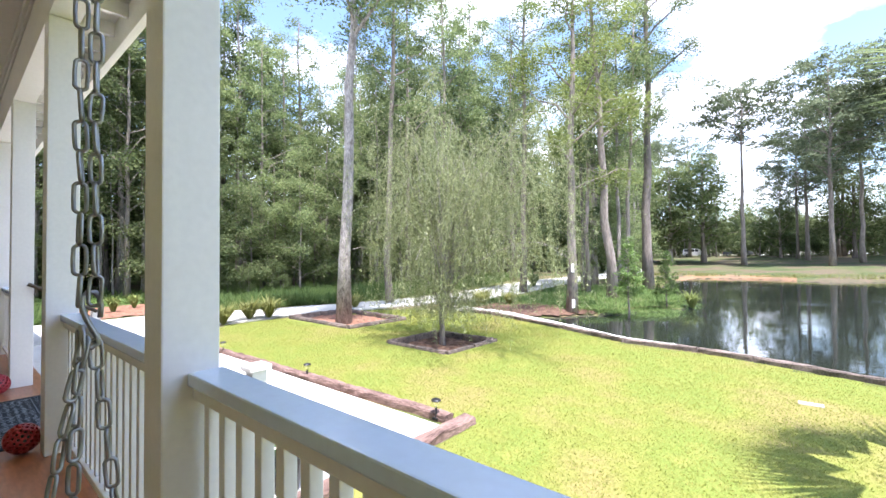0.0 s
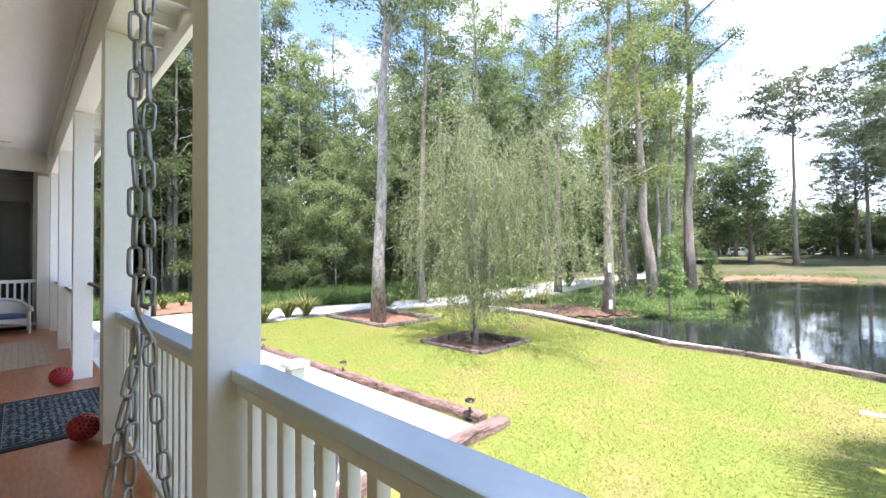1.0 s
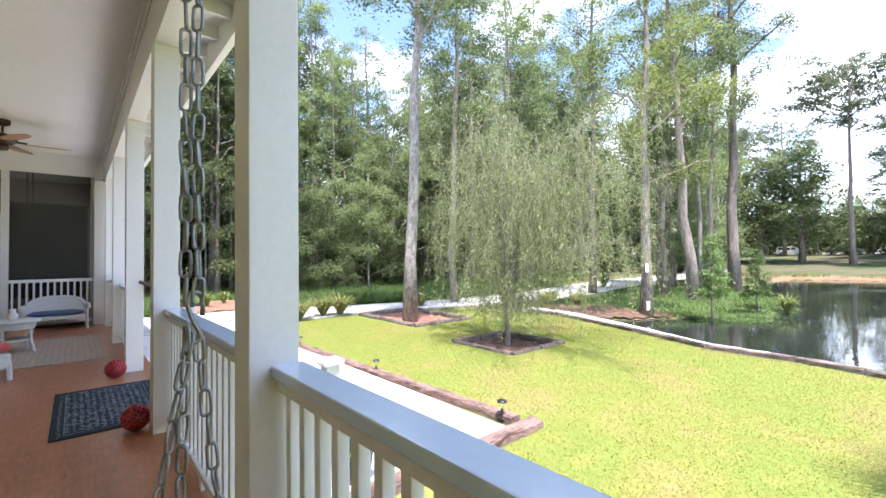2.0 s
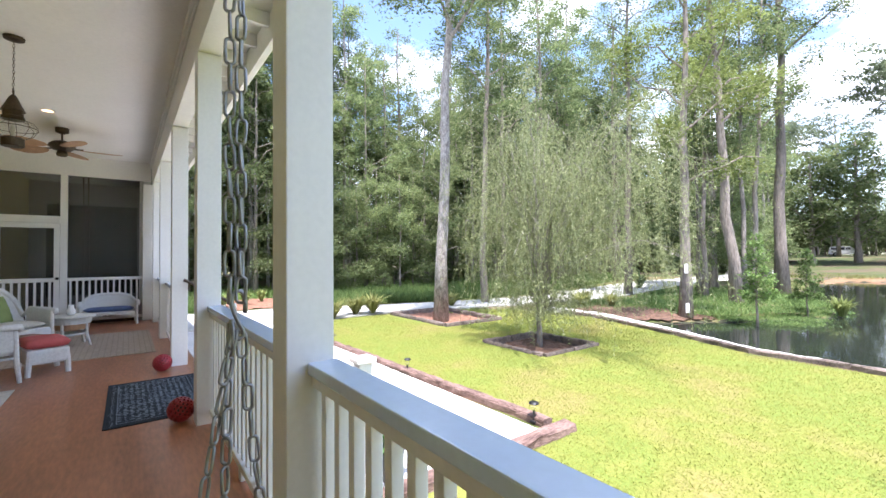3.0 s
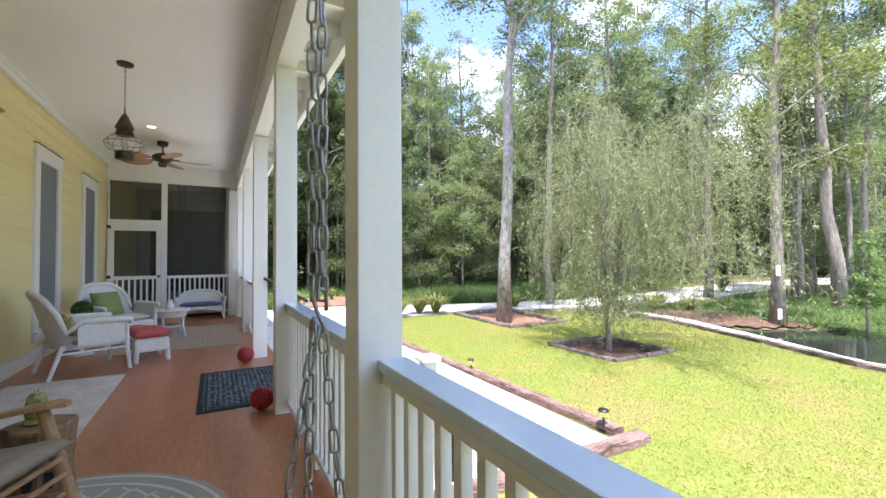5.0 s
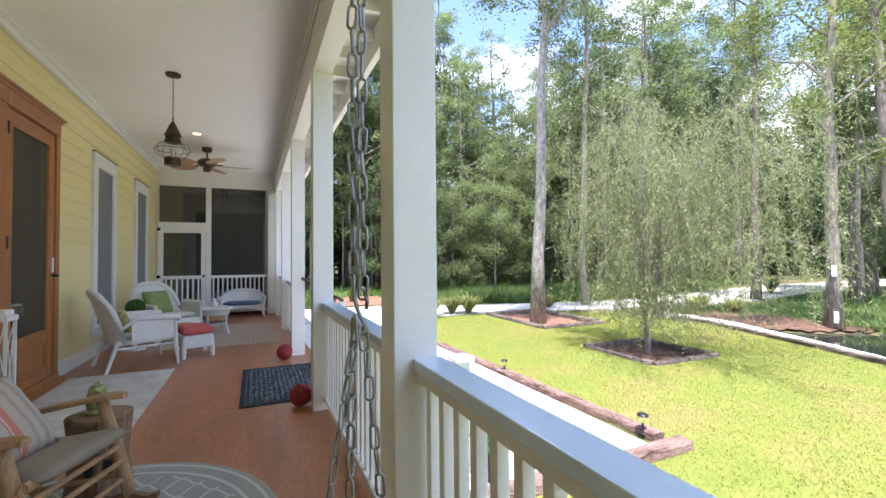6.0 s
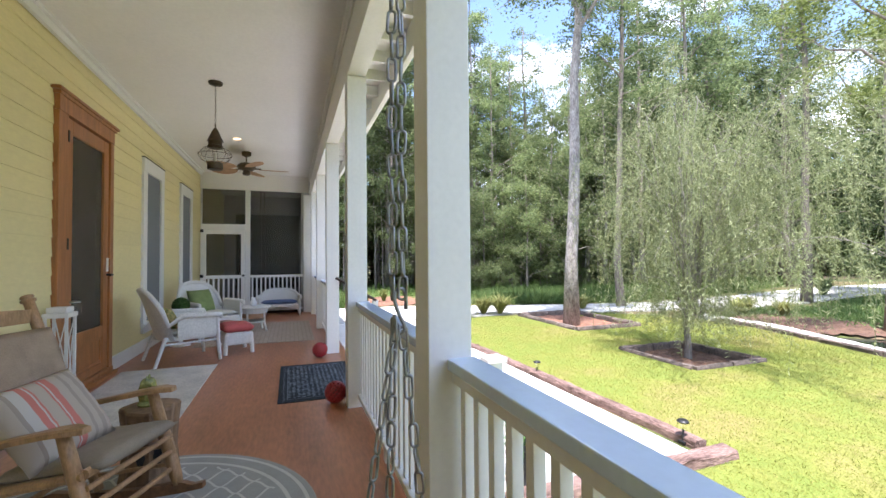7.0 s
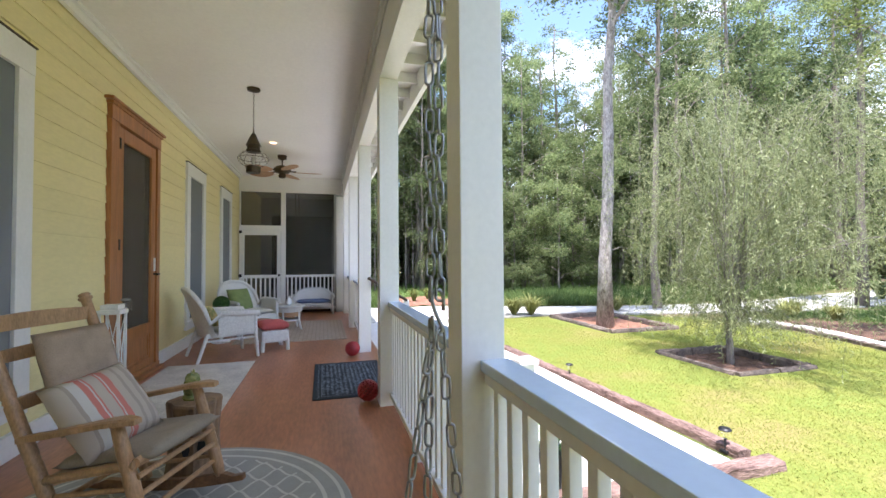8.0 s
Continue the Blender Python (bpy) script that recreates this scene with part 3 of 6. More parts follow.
for a, b, c, d in BEDS:
    GZ = np.where((GX > a + 0.04) & (GX < b - 0.04) & (GY > c + 0.04) & (GY < d - 0.04), GZ - SINK - 0.03, GZ)
verts = np.stack([GX.ravel(), GY.ravel(), GZ.ravel()], 1)
nx, ny = len(gx), len(gy)
idx = np.arange(nx * ny).reshape(ny, nx)
faces = np.stack([idx[:-1, :-1], idx[:-1, 1:], idx[1:, 1:], idx[1:, :-1]], -1).reshape(-1, 4)
cx, cy = (GX[:-1, :-1] + GX[1:, 1:]).ravel() / 2, (GY[:-1, :-1] + GY[1:, 1:]).ravel() / 2


def patchy(name, cols, scale, fine, bump, rough=1.0, thr=(0.35, 0.7), depth=0.03):
    """Ground cover of several colours in patches, with a fine speckle."""
    m = bpy.data.materials.new(name)
    m.use_nodes = True
    nt = m.node_tree
    b = nt.nodes["Principled BSDF"]
    g = nt.nodes.new("ShaderNodeNewGeometry")
    n1 = nt.nodes.new("ShaderNodeTexNoise")
    n1.inputs["Scale"].default_value, n1.inputs["Detail"].default_value, n1.inputs["Roughness"].default_value = scale, 6, 0.6
    n2 = nt.nodes.new("ShaderNodeTexNoise")
    n2.inputs["Scale"].default_value, n2.inputs["Detail"].default_value, n2.inputs["Roughness"].default_value = fine, 5, 0.7
    for n in (n1, n2):
        nt.links.new(g.outputs["Position"], n.inputs["Vector"])
    rp = nt.nodes.new("ShaderNodeValToRGB")
    e = rp.color_ramp.elements
    e[0].position, e[1].position = thr
    e[0].color, e[1].color = (*cols[0], 1), (*cols[-1], 1)
    for k, c in enumerate(cols[1:-1]):
        q = e.new(thr[0] + (thr[1] - thr[0]) * (k + 1) / (len(cols) - 1))
        q.color = (*c, 1)
    nt.links.new(n1.outputs["Fac"], rp.inputs["Fac"])
    r2 = nt.nodes.new("ShaderNodeMapRange")
    r2.inputs["From Min"].default_value, r2.inputs["From Max"].default_value = 0.3, 0.7
    r2.inputs["To Min"].default_value, r2.inputs["To Max"].default_value = 0.75, 1.25
    nt.links.new(n2.outputs["Fac"], r2.inputs["Value"])
    hs = nt.nodes.new("ShaderNodeHueSaturation")
    nt.links.new(r2.outputs["Result"], hs.inputs["Value"])
    nt.links.new(rp.outputs["Color"], hs.inputs["Color"])
    nt.links.new(hs.outputs["Color"], b.inputs["Base Color"])
    b.inputs["Roughness"].default_value = rough
    b.inputs["Specular IOR Level"].default_value = 0.15
    bp = nt.nodes.new("ShaderNodeBump")
    bp.inputs["Strength"].default_value, bp.inputs["Distance"].default_value = bump, depth
    nt.links.new(n2.outputs["Fac"], bp.inputs["Height"])
    nt.links.new(bp.outputs["Normal"], b.inputs["Normal"])
    return m


LAWNMAT = patchy("mown_lawn", [(0.235, 0.205, 0.072), (0.198, 0.212, 0.050), (0.165, 0.208, 0.044), (0.235, 0.24, 0.062)], 0.7, 34, 0.5)
FOREST = patchy("forest_floor", [(0.09, 0.11, 0.035), (0.12, 0.14, 0.045), (0.17, 0.125, 0.075), (0.13, 0.155, 0.05)], 0.5, 9, 0.8, depth=0.06)
# far bank's greens and browns, darkened to carry the trees' shade
BANK = patchy("shaded_far_lawn_and_clay", [(0.055, 0.075, 0.032), (0.085, 0.10, 0.04), (0.13, 0.10, 0.068), (0.08, 0.085, 0.045)], 0.16, 5, 0.5)
CLAY = patchy("orange_clay_bank", [(0.14, 0.11, 0.075), (0.27, 0.155, 0.09), (0.12, 0.115, 0.06)], 0.35, 4, 0.8)
PONDBED = patchy("dark_pond_bed", [(0.03, 0.035, 0.02), (0.05, 0.05, 0.03), (0.04, 0.04, 0.025)], 0.6, 6, 0.3)
slot = np.full(len(cx), 1)
slot[inside(cx, cy, LAWN)] = 0
slot[(cy > 44) & (cx > -30)] = 2
pin, pdd = inside(cx, cy, POND), dist_to(cx, cy, POND)
slot[(cy > 44) & (cx > -9.5) & (cx < -0.5) & (~pin) & (pdd < 2.0)] = 3
slot[pin] = 4
ground = link_mesh("ground", verts.tolist(), faces.tolist(), [LAWNMAT, FOREST, BANK, CLAY, PONDBED], smooth=True)
ground.data.polygons.foreach_set("material_index", slot.astype(np.int32))
tagged(ground, "sunlit lawn, woodland floor and far clay banks", "ground", kind="structure")

# pond water
wm = bpy.data.materials.new("dark_pond_water")
wm.use_nodes = True
_nt = wm.node_tree
_b = _nt.nodes["Principled BSDF"]
_b.inputs["Base Color"].default_value = (0.018, 0.022, 0.018, 1)
_b.inputs["Roughness"].default_value = 0.03
_b.inputs["IOR"].default_value = 1.33
_b.inputs["Specular IOR Level"].default_value = 0.5
_g = _nt.nodes.new("ShaderNodeNewGeometry")
_w = _nt.nodes.new("ShaderNodeTexNoise")
_w.inputs["Scale"].default_value, _w.inputs["Detail"].default_value = 2.2, 4
_p = _nt.nodes.new("ShaderNodeBump")
_p.inputs["Strength"].default_value, _p.inputs["Distance"].default_value = 0.10, 0.03
_nt.links.new(_g.outputs["Position"], _w.inputs["Vector"])
_nt.links.new(_w.outputs["Fac"], _p.inputs["Height"])
_nt.links.new(_p.outputs["Normal"], _b.inputs["Normal"])
# a thin drifting film dulls parts of the surface
_s = _nt.nodes.new("ShaderNodeTexNoise")
_s.inputs["Scale"].default_value, _s.inputs["Detail"].default_value = 0.35, 6
_nt.links.new(_g.outputs["Position"], _s.inputs["Vector"])
_r = _nt.nodes.new("ShaderNodeMapRange")
_r.inputs["From Min"].default_value, _r.inputs["From Max"].default_value = 0.45, 0.7
_r.inputs["To Min"].default_value, _r.inputs["To Max"].default_value = 0.02, 0.16
_nt.links.new(_s.outputs["Fac"], _r.inputs["Value"])
_nt.links.new(_r.outputs["Result"], _b.inputs["Roughness"])
water = tagged(link_mesh("water", [(-12, 9, WATER_Z), (45, 5, WATER_Z), (45, 54, WATER_Z), (-12, 54, WATER_Z)], [(0, 1, 2, 3)], wm),
               "still dark pond reflecting trees and sky", "pond", kind="structure")


def ribbon(name, mids, widths, z, thick, material, label, category, wob=0.0):
    """A paved strip along a line, a slab with thickness."""
    ps = [Vector((x, y, 0)) for x, y in mids]
    fine, wd = [], []
    for i in range(len(ps) - 1):
        p0, p1, p2, p3 = ps[max(i - 1, 0)], ps[i], ps[i + 1], ps[min(i + 2, len(ps) - 1)]
        for k in range(8):
            t = k / 8
            fine.append(0.5 * ((2 * p1) + (p2 - p0) * t + (2 * p0 - 5 * p1 + 4 * p2 - p3) * t * t + (3 * p1 - p0 - 3 * p2 + p3) * t ** 3))
            wd.append(widths[i] * (1 - t) + widths[i + 1] * t)
    fine.append(ps[-1])
    wd.append(widths[-1])
    rng = random.Random(4)
    v, f = [], []
    for i, p in enumerate(fine):
        d = (fine[min(i + 1, len(fine) - 1)] - fine[max(i - 1, 0)]).normalized()
        s = Vector((-d.y, d.x, 0))
        for sg in (-1, 1):
            q = p + s * sg * (wd[i] / 2 + rng.uniform(-wob, wob))
            zz = z if z is not None else ground_level(q.x, q.y) + thick
            v += [(q.x, q.y, zz), (q.x, q.y, zz - thick - 0.05)]
        if i:
            a = 4 * (i - 1)
            f += [(a, a + 4, a + 6, a + 2), (a + 1, a + 5, a + 4, a), (a + 2, a + 6, a + 7, a + 3)]
    ob = link_mesh(name, v, [q[::-1] for q in f], material)
    return tagged(ob, label, category, kind="structure")


ribbon("road", [(-17.0, 0.0), (-16.6, 5), (-15.9, 9), (-15.0, 12.5), (-14.3, 16), (-14.2, 20), (-15.2, 26), (-16.6, 34), (-16.4, 44), (-16.5, 52), (-21, 66), (-30, 88)],
       [4.5, 4.2, 2.6, 2.6, 2.9, 3.4, 4.0, 4.2, 4.2, 4.2, 4.4, 4.4], None, 0.05, DRIVE, "pale dusty drive dappled with shade", "drive", 0.12)
walkway = tagged(part("pavement", boxes((-15.2, -3.45, FLOOR_Y1 - 0.05, 4.24, GROUND - 0.1, GROUND + 0.03), bevel=0.008), CONCRETE),
                 "sun-bleached concrete walk and apron before the porch", "walkway", kind="structure")


def timber_log(a, b, h=0.13, w=0.16, name="timber", z=None, parent=None, seed=1, material=None):
    """A weathered square timber with uneven faces, from a to b."""
    rng = random.Random(seed)
    a, b = Vector((*a, 0)), Vector((*b, 0))
    d = b - a
    L = d.length
    n = max(3, int(L / 0.16))
    v, f = [], []
    for i in range(n + 1):
        x = L * i / n
        c = [(-w / 2, 0), (w / 2, 0), (w / 2, h * 0.8), (w / 2 - 0.02, h), (-w / 2 + 0.02, h), (-w / 2, h * 0.8)]
        v += [(x, p + rng.uniform(-0.014, 0.014), q + (rng.uniform(-0.014, 0.008) if q > 0 else 0)) for p, q in c]
        if i:
            q0 = 6 * (i - 1)
            for k in range(6):
                f.append((q0 + k, q0 + (k + 1) % 6, q0 + 6 + (k + 1) % 6, q0 + 6 + k))
    f.append((5, 4, 3, 2, 1, 0))
    f.append(tuple(6 * n + k for k in range(6)))
    ob = link_mesh(name, v, [q[::-1] for q in f], material or TIMBER, parent)
    ob.matrix_world = Matrix.Translation((a.x, a.y, GROUND - 0.02 if z is None else z)) @ pose(0, 0, 0, 0, 0, math.degrees(math.atan2(d.y, d.x)))
    return ob


def edging(name, label, runs, h=0.13, w=0.16, length=2.4, gap=0.03, z=None, material=None):
    e = thing(name, label, "edging", kind="structure")
    s = 1
    for a, b in runs:
        a, b = Vector(a), Vector(b)
        L = (b - a).length
        n = max(1, round(L / length))
        for k in range(n):
            p, q = a.lerp(b, k / n), a.lerp(b, (k + 1) / n)
            d = (q - p).normalized() * gap / 2
            o = timber_log(p + d, q - d, h, w, "timber", z, None, seed=hash_int(name, s), material=material)
            o.parent = e
            s += 1
    return e


def hash_int(name, k):
    return sum(ord(c) for c in name) * 31 + k


edging("walk_edging", "split reddish-brown landscape timbers along the concrete walk", [((-12.2, 4.22), (-3.62, 4.44))])
edging("walk_end_edging", "split reddish-brown timber across the end of the walk", [((-3.42, 4.62), (-3.42, 1.1))], h=0.12, w=0.20, length=1.8)
edging("oak_bed", "square bed of dark landscape timbers round the large tree", [((-14.2, 8.25), (-10.7, 8.15)), ((-10.62, 8.1), (-10.62, 10.5)), ((-10.7, 10.5), (-14.2, 10.7)), ((-14.25, 8.3), (-14.25, 10.7))], h=0.27, w=0.14, length=1.3, z=GROUND - SINK - 0.03, material=TIMBERD)
edging("willow_bed", "square bed of grey landscape timbers round the willow", [((-8.05, 7.42), (-6.15, 7.38)), ((-6.12, 7.35), (-6.12, 9.3)), ((-6.2, 9.3), (-8.05, 9.3)), ((-8.1, 7.4), (-8.1, 9.3))], h=0.225, w=0.13, length=1.0, z=GROUND - SINK - 0.03, material=TIMBERD)
pl = [(-10.4, 13.55), (-9.1, 13.45), (-5.45, 12.0), (-3.5, 11.08), (-1.9, 10.98), (-0.9, 10.70), (0.9, 10.08), (6, 8.4), (14, 6.7)]
edging("pond_edging", "grey landscape timbers along the pond edge", list(zip(pl, pl[1:])), h=0.13, w=0.13, material=TIMBERD)
GRAVEL = mat("white_gravel", (0.62, 0.60, 0.56), rough=0.95, var=0.15, scale=3, fine=25, bump=0.8, depth=0.02)
ribbon("gravel_strip", [(-11.5, 13.95), (-9.1, 13.75), (-7.2, 12.98), (-5.5, 12.22), (-4.4, 11.66), (-3.5, 11.25), (-2.2, 11.14)], [0.7, 0.6, 0.45, 0.36, 0.28, 0.16, 0.06], GROUND + 0.085, 0.25, GRAVEL, "white gravel strip behind the pond edging", "gravel", 0.03)


def bed_level(x, y):
    d = float(dist_to(np.array(x), np.array(y), POND))
    return GROUND + 0.012 if y < 13.6 or d > 1.6 else GROUND - 0.20 + 0.16 * d


def mulch_bed(x0, x1, y0, y1, seed, material=None, sink=0.0):
    n = 18
    rng = random.Random(seed)
    v = [(x0 + (x1 - x0) * i / n, y0 + (y1 - y0) * j / n, bed_level(x0 + (x1 - x0) * i / n, y0 + (y1 - y0) * j / n) + rng.uniform(0, 0.05) - sink) for j in range(n + 1) for i in range(n + 1)]
    f = [(j * (n + 1) + i, j * (n + 1) + i + 1, (j + 1) * (n + 1) + i + 1, (j + 1) * (n + 1) + i) for j in range(n) for i in range(n)]
    f = [q for q in f if not bool(inside(np.array(v[q[0]][0] + 0.25), np.array(v[q[0]][1] - 0.1), POND))]
    return tagged(link_mesh("mulch", v, f, material or MULCH), "loose brown bark mulch spread on a bed", "mulch", kind="stuff")


mulch_bed(-14.2, -10.67, 8.2, 10.55, 3, None, SINK - 0.04)
mulch_bed(-8.07, -6.17, 7.43, 9.25, 4, MULCHD, SINK)
mulch_bed(-10.8, -6.0, 14.2, 17.4, 5, MULCHD)
mulch_bed(-24.0, -19.5, 3.0, 6.5, 6)

stone = tagged(part("flagstone", boxes((-0.20, 0.08, 8.09, 8.22, GROUND - 0.03, GROUND + 0.020), bevel=0.01), DRIVE), "pale flat stone set in the lawn", "flagstone")

# ---- things on the porch ----
WICKER = mat("white_wicker", (0.74, 0.73, 0.70), rough=0.6, var=0.10, scale=40, fine=130, bump=0.9, depth=0.006)
ROCKWOOD = mat("honey_oak", (0.41, 0.24, 0.115), rough=0.42, var=0.2, scale=5, fine=40, bump=0.12, stretch=(3, 3, 1))
ROCKDARK = mat("worn_oak_rocker", (0.22, 0.11, 0.05), rough=0.4, var=0.25, scale=5, fine=40, bump=0.12)
BURLAP = mat("tan_burlap", (0.36, 0.265, 0.185), rough=0.95, var=0.14, scale=14, fine=220, bump=0.5)
GREYCUSH = mat("taupe_cushion_cloth", (0.30, 0.245, 0.18), rough=0.95, var=0.12, scale=8, fine=160, bump=0.4)
REDCUSH = mat("coral_red_cushion", (0.52, 0.11, 0.105), rough=0.85, var=0.12, scale=10, fine=120, bump=0.3)
BLUECUSH = mat("slate_blue_cushion", (0.11, 0.15, 0.27), rough=0.9, var=0.12, scale=10, fine=120, bump=0.3)
GREENCUSH = mat("sage_green_cushion", (0.22, 0.28, 0.10), rough=0.9, var=0.15, scale=10, fine=120, bump=0.3)
REDBALL = mat("coral_red_ceramic", (0.40, 0.035, 0.045), rough=0.35, var=0.1, scale=10)
STUMPWOOD = mat("stump_wood", (0.26, 0.16, 0.09), rough=0.7, var=0.3, scale=5, fine=30, bump=0.5, stretch=(1, 1, 0.4))
CERAMIC = mat("green_glazed_ceramic", (0.30, 0.29, 0.10), rough=0.25, var=0.3, scale=20, dark=(0.12, 0.16, 0.05))
FANBLADE = mat("tan_palm_blade", (0.46, 0.27, 0.15), rough=0.6, var=0.18, scale=12, fine=70, bump=0.5)
CLEAR = glass_mat("clear_glass", (0.985, 0.99, 0.985))
JUTE = mat("beige_striped_mat_weave", (0.42, 0.34, 0.27), rough=0.95, var=0.12, scale=12, fine=150, bump=0.5)
STRIPEJ = mat("beige_mat_stripe", (0.35, 0.285, 0.225), rough=0.95, var=0.12, scale=12, fine=150, bump=0.5)
PALERUG = mat("pale_faded_rug", (0.60, 0.57, 0.51), rough=0.95, var=0.14, scale=3.5, fine=60, bump=0.3, dark=(0.43, 0.41, 0.38))
GREYRUG = mat("grey_rug_pile", (0.36, 0.35, 0.31), rough=0.95, var=0.08, scale=8, fine=180, bump=0.5)
CREAM = mat("cream_rug_pile", (0.60, 0.58, 0.51), rough=0.95, var=0.06, scale=8, fine=180, bump=0.5)
INK = mat("charcoal_blue_rug", (0.012, 0.016, 0.022), rough=0.95, var=0.2, scale=8, fine=150, bump=0.5)
FLECK = mat("pale_blue_rug_fleck", (0.17, 0.20, 0.225), rough=0.95, var=0.2, scale=8, fine=150, bump=0.5)
FLORAL = mat("floral_cushion_cloth", (0.55, 0.40, 0.16), rough=0.9, var=0.3, scale=22, dark=(0.16, 0.22, 0.07))


def stripes_mat():
    """Oatmeal cloth with coral stripes."""
    m = mat("oatmeal_striped_cloth", (0.50, 0.445, 0.37), rough=0.95, var=0.06, scale=20, fine=220, bump=0.4)
    nt = m.node_tree
    b = nt.nodes["Principled BSDF"]
    tc = [n for n in nt.nodes if n.type == 'TEX_COORD'][0]
    sx = nt.nodes.new("ShaderNodeSeparateXYZ")
    nt.links.new(tc.outputs["Object"], sx.inputs[0])
    mr = nt.nodes.new("ShaderNodeMapRange")
    mr.inputs["From Min"].default_value, mr.inputs["From Max"].default_value = 0.21, -0.21
    nt.links.new(sx.outputs["X"], mr.inputs["Value"])
    rp = nt.nodes.new("ShaderNodeValToRGB")
    rp.color_ramp.interpolation = 'CONSTANT'
    e = rp.color_ramp.elements
    base, red, tan, pale = (0.46, 0.385, 0.305, 1), (0.55, 0.19, 0.15, 1), (0.36, 0.30, 0.24, 1), (0.54, 0.50, 0.44, 1)
    e[0].position, e[0].color = 0.0, base
    e[1].position, e[1].color = 0.13, tan
    for p, c in ((0.17, pale), (0.27, red), (0.335, pale), (0.35, red), (0.37, base), (0.49, red), (0.51, pale), (0.525, red), (0.59, base), (0.69, tan), (0.73, base), (0.80, tan), (0.86, base)):
        q = e.new(p)
        q.color = c
    nt.links.new(mr.outputs["Result"], rp.inputs["Fac"])
    nt.links.new(rp.outputs["Color"], b.inputs["Base Color"])
    return m


STRIPES = stripes_mat()


def cushion(w, d, h, n=14, puff=0.5, m=None, corner=0.0):
    """A stuffed cushion: pillow shape with drawn-out corners and a seam."""
    bm = bmesh.new()
    top, bot = [], []
    rng = random.Random(int(w * 1000 + d * 100))
    for j in range(n + 1):
        for i in range(n + 1):
            u, v = 2 * i / n - 1, 2 * j / n - 1
            t = max(0.0, (1 - u ** 4) * (1 - v ** 4)) ** puff
            s = 1 - corner * (1 - abs(u * v)) * (abs(u) ** 3 + abs(v) ** 3) * 0.5
            x, y = u * w / 2 * s, v * d / 2 * s
            k = t * h / 2 * (1 + rng.uniform(-0.05, 0.05))
            pa, pb = Vector((x, y, k)), Vector((x, y, -k))
            top.append(bm.verts.new(m @ pa if m else pa))
            edge = i in (0, n) or j in (0, n)
            bot.append(top[-1] if edge else bm.verts.new(m @ pb if m else pb))
    for j in range(n):
        for i in range(n):
            q = [j * (n + 1) + i, j * (n + 1) + i + 1, (j + 1) * (n + 1) + i + 1, (j + 1) * (n + 1) + i]
            bm.faces.new([top[k] for k in q])
            bm.faces.new([bot[k] for k in q[::-1]])
    return bm


# chain of the porch swing
def chain_link(L=0.041, W=0.0172, r=0.0024):
    pts = []
    h = L / 2 - W / 2
    for k in range(16):
        a = 2 * math.pi * k / 16
        pts.append((0.5 * (W - 2 * r) * math.cos(a), 0, (0.5 * (W - 2 * r)) * math.sin(a) + (h if 0 < k < 8 else -h if k > 8 else 0)))
    bm = tube(pts, r, 6, closed=True)
    me = bpy.data.meshes.new("link")
    bm.to_mesh(me)
    bm.free()
    me.materials.append(CHROME)
    me.polygons.foreach_set("use_smooth", [True] * len(me.polygons))
    return me


LINK = chain_link()


def strand(parent, p, q, seed, pitch=0.0370):
    rng = random.Random(seed)
    p, q = Vector(p), Vector(q)
    d = q - p
    n = max(1, int(d.length / pitch))
    rot = d.to_track_quat('-Z', 'Y').to_matrix().to_4x4()
    base = rng.uniform(0, 90)
    for k in range(n):
        o = new("link", LINK)
        o.parent = parent
        o.matrix_basis = Matrix.Translation(p + d * ((k + 0.5) / n)) @ rot @ pose(0, 0, 0, rng.uniform(-4, 4), rng.uniform(-4, 4), base + 90 * (k % 2) + rng.uniform(-16, 16))


chain = thing("swing_chain", "galvanised steel porch swing chain with an open hook", "chain")
CX, CY = -0.757, 0.294
strand(chain, (CX, CY, 1.235), (CX, CY, CEIL_Z - 0.05), 1)
strand(chain, (CX + 0.006, CY + 0.014, 1.235), (CX + 0.004, CY + 0.010, CEIL_Z - 0.06), 2)
part("eye_bolt", tube([(CX, CY, CEIL_Z), (CX, CY, CEIL_Z - 0.05)], 0.006, 8), CHROME, chain)
hook = [(0.026, -0.030), (0.027, -0.012), (0.025, 0.004), (0.018, 0.014), (0.008, 0.014), (0.001, 0.006), (0.0, -0.010), (0.006, -0.030), (0.014, -0.048), (0.022, -0.062), (0.023, -0.074), (0.014, -0.080), (0.005, -0.074), (0.001, -0.060), (0.0, -0.040)]
part("hook", tube([(CX + 0.002, CY + 0.68 * a + 0.002, 1.242 + 0.72 * b) for a, b in hook], 0.0031, 8), CHROME, chain, "open steel hook", smooth=True)
strand(chain, (CX, CY + 0.006, 1.20), (CX + 0.02, 0.186, 0.55), 3)
strand(chain, (CX, CY + 0.002, 1.21), (CX + 0.004, 0.276, 0.62), 4)
strand(chain, (CX, CY + 0.014, 1.195), (CX - 0.02, 0.382, 0.55), 5)


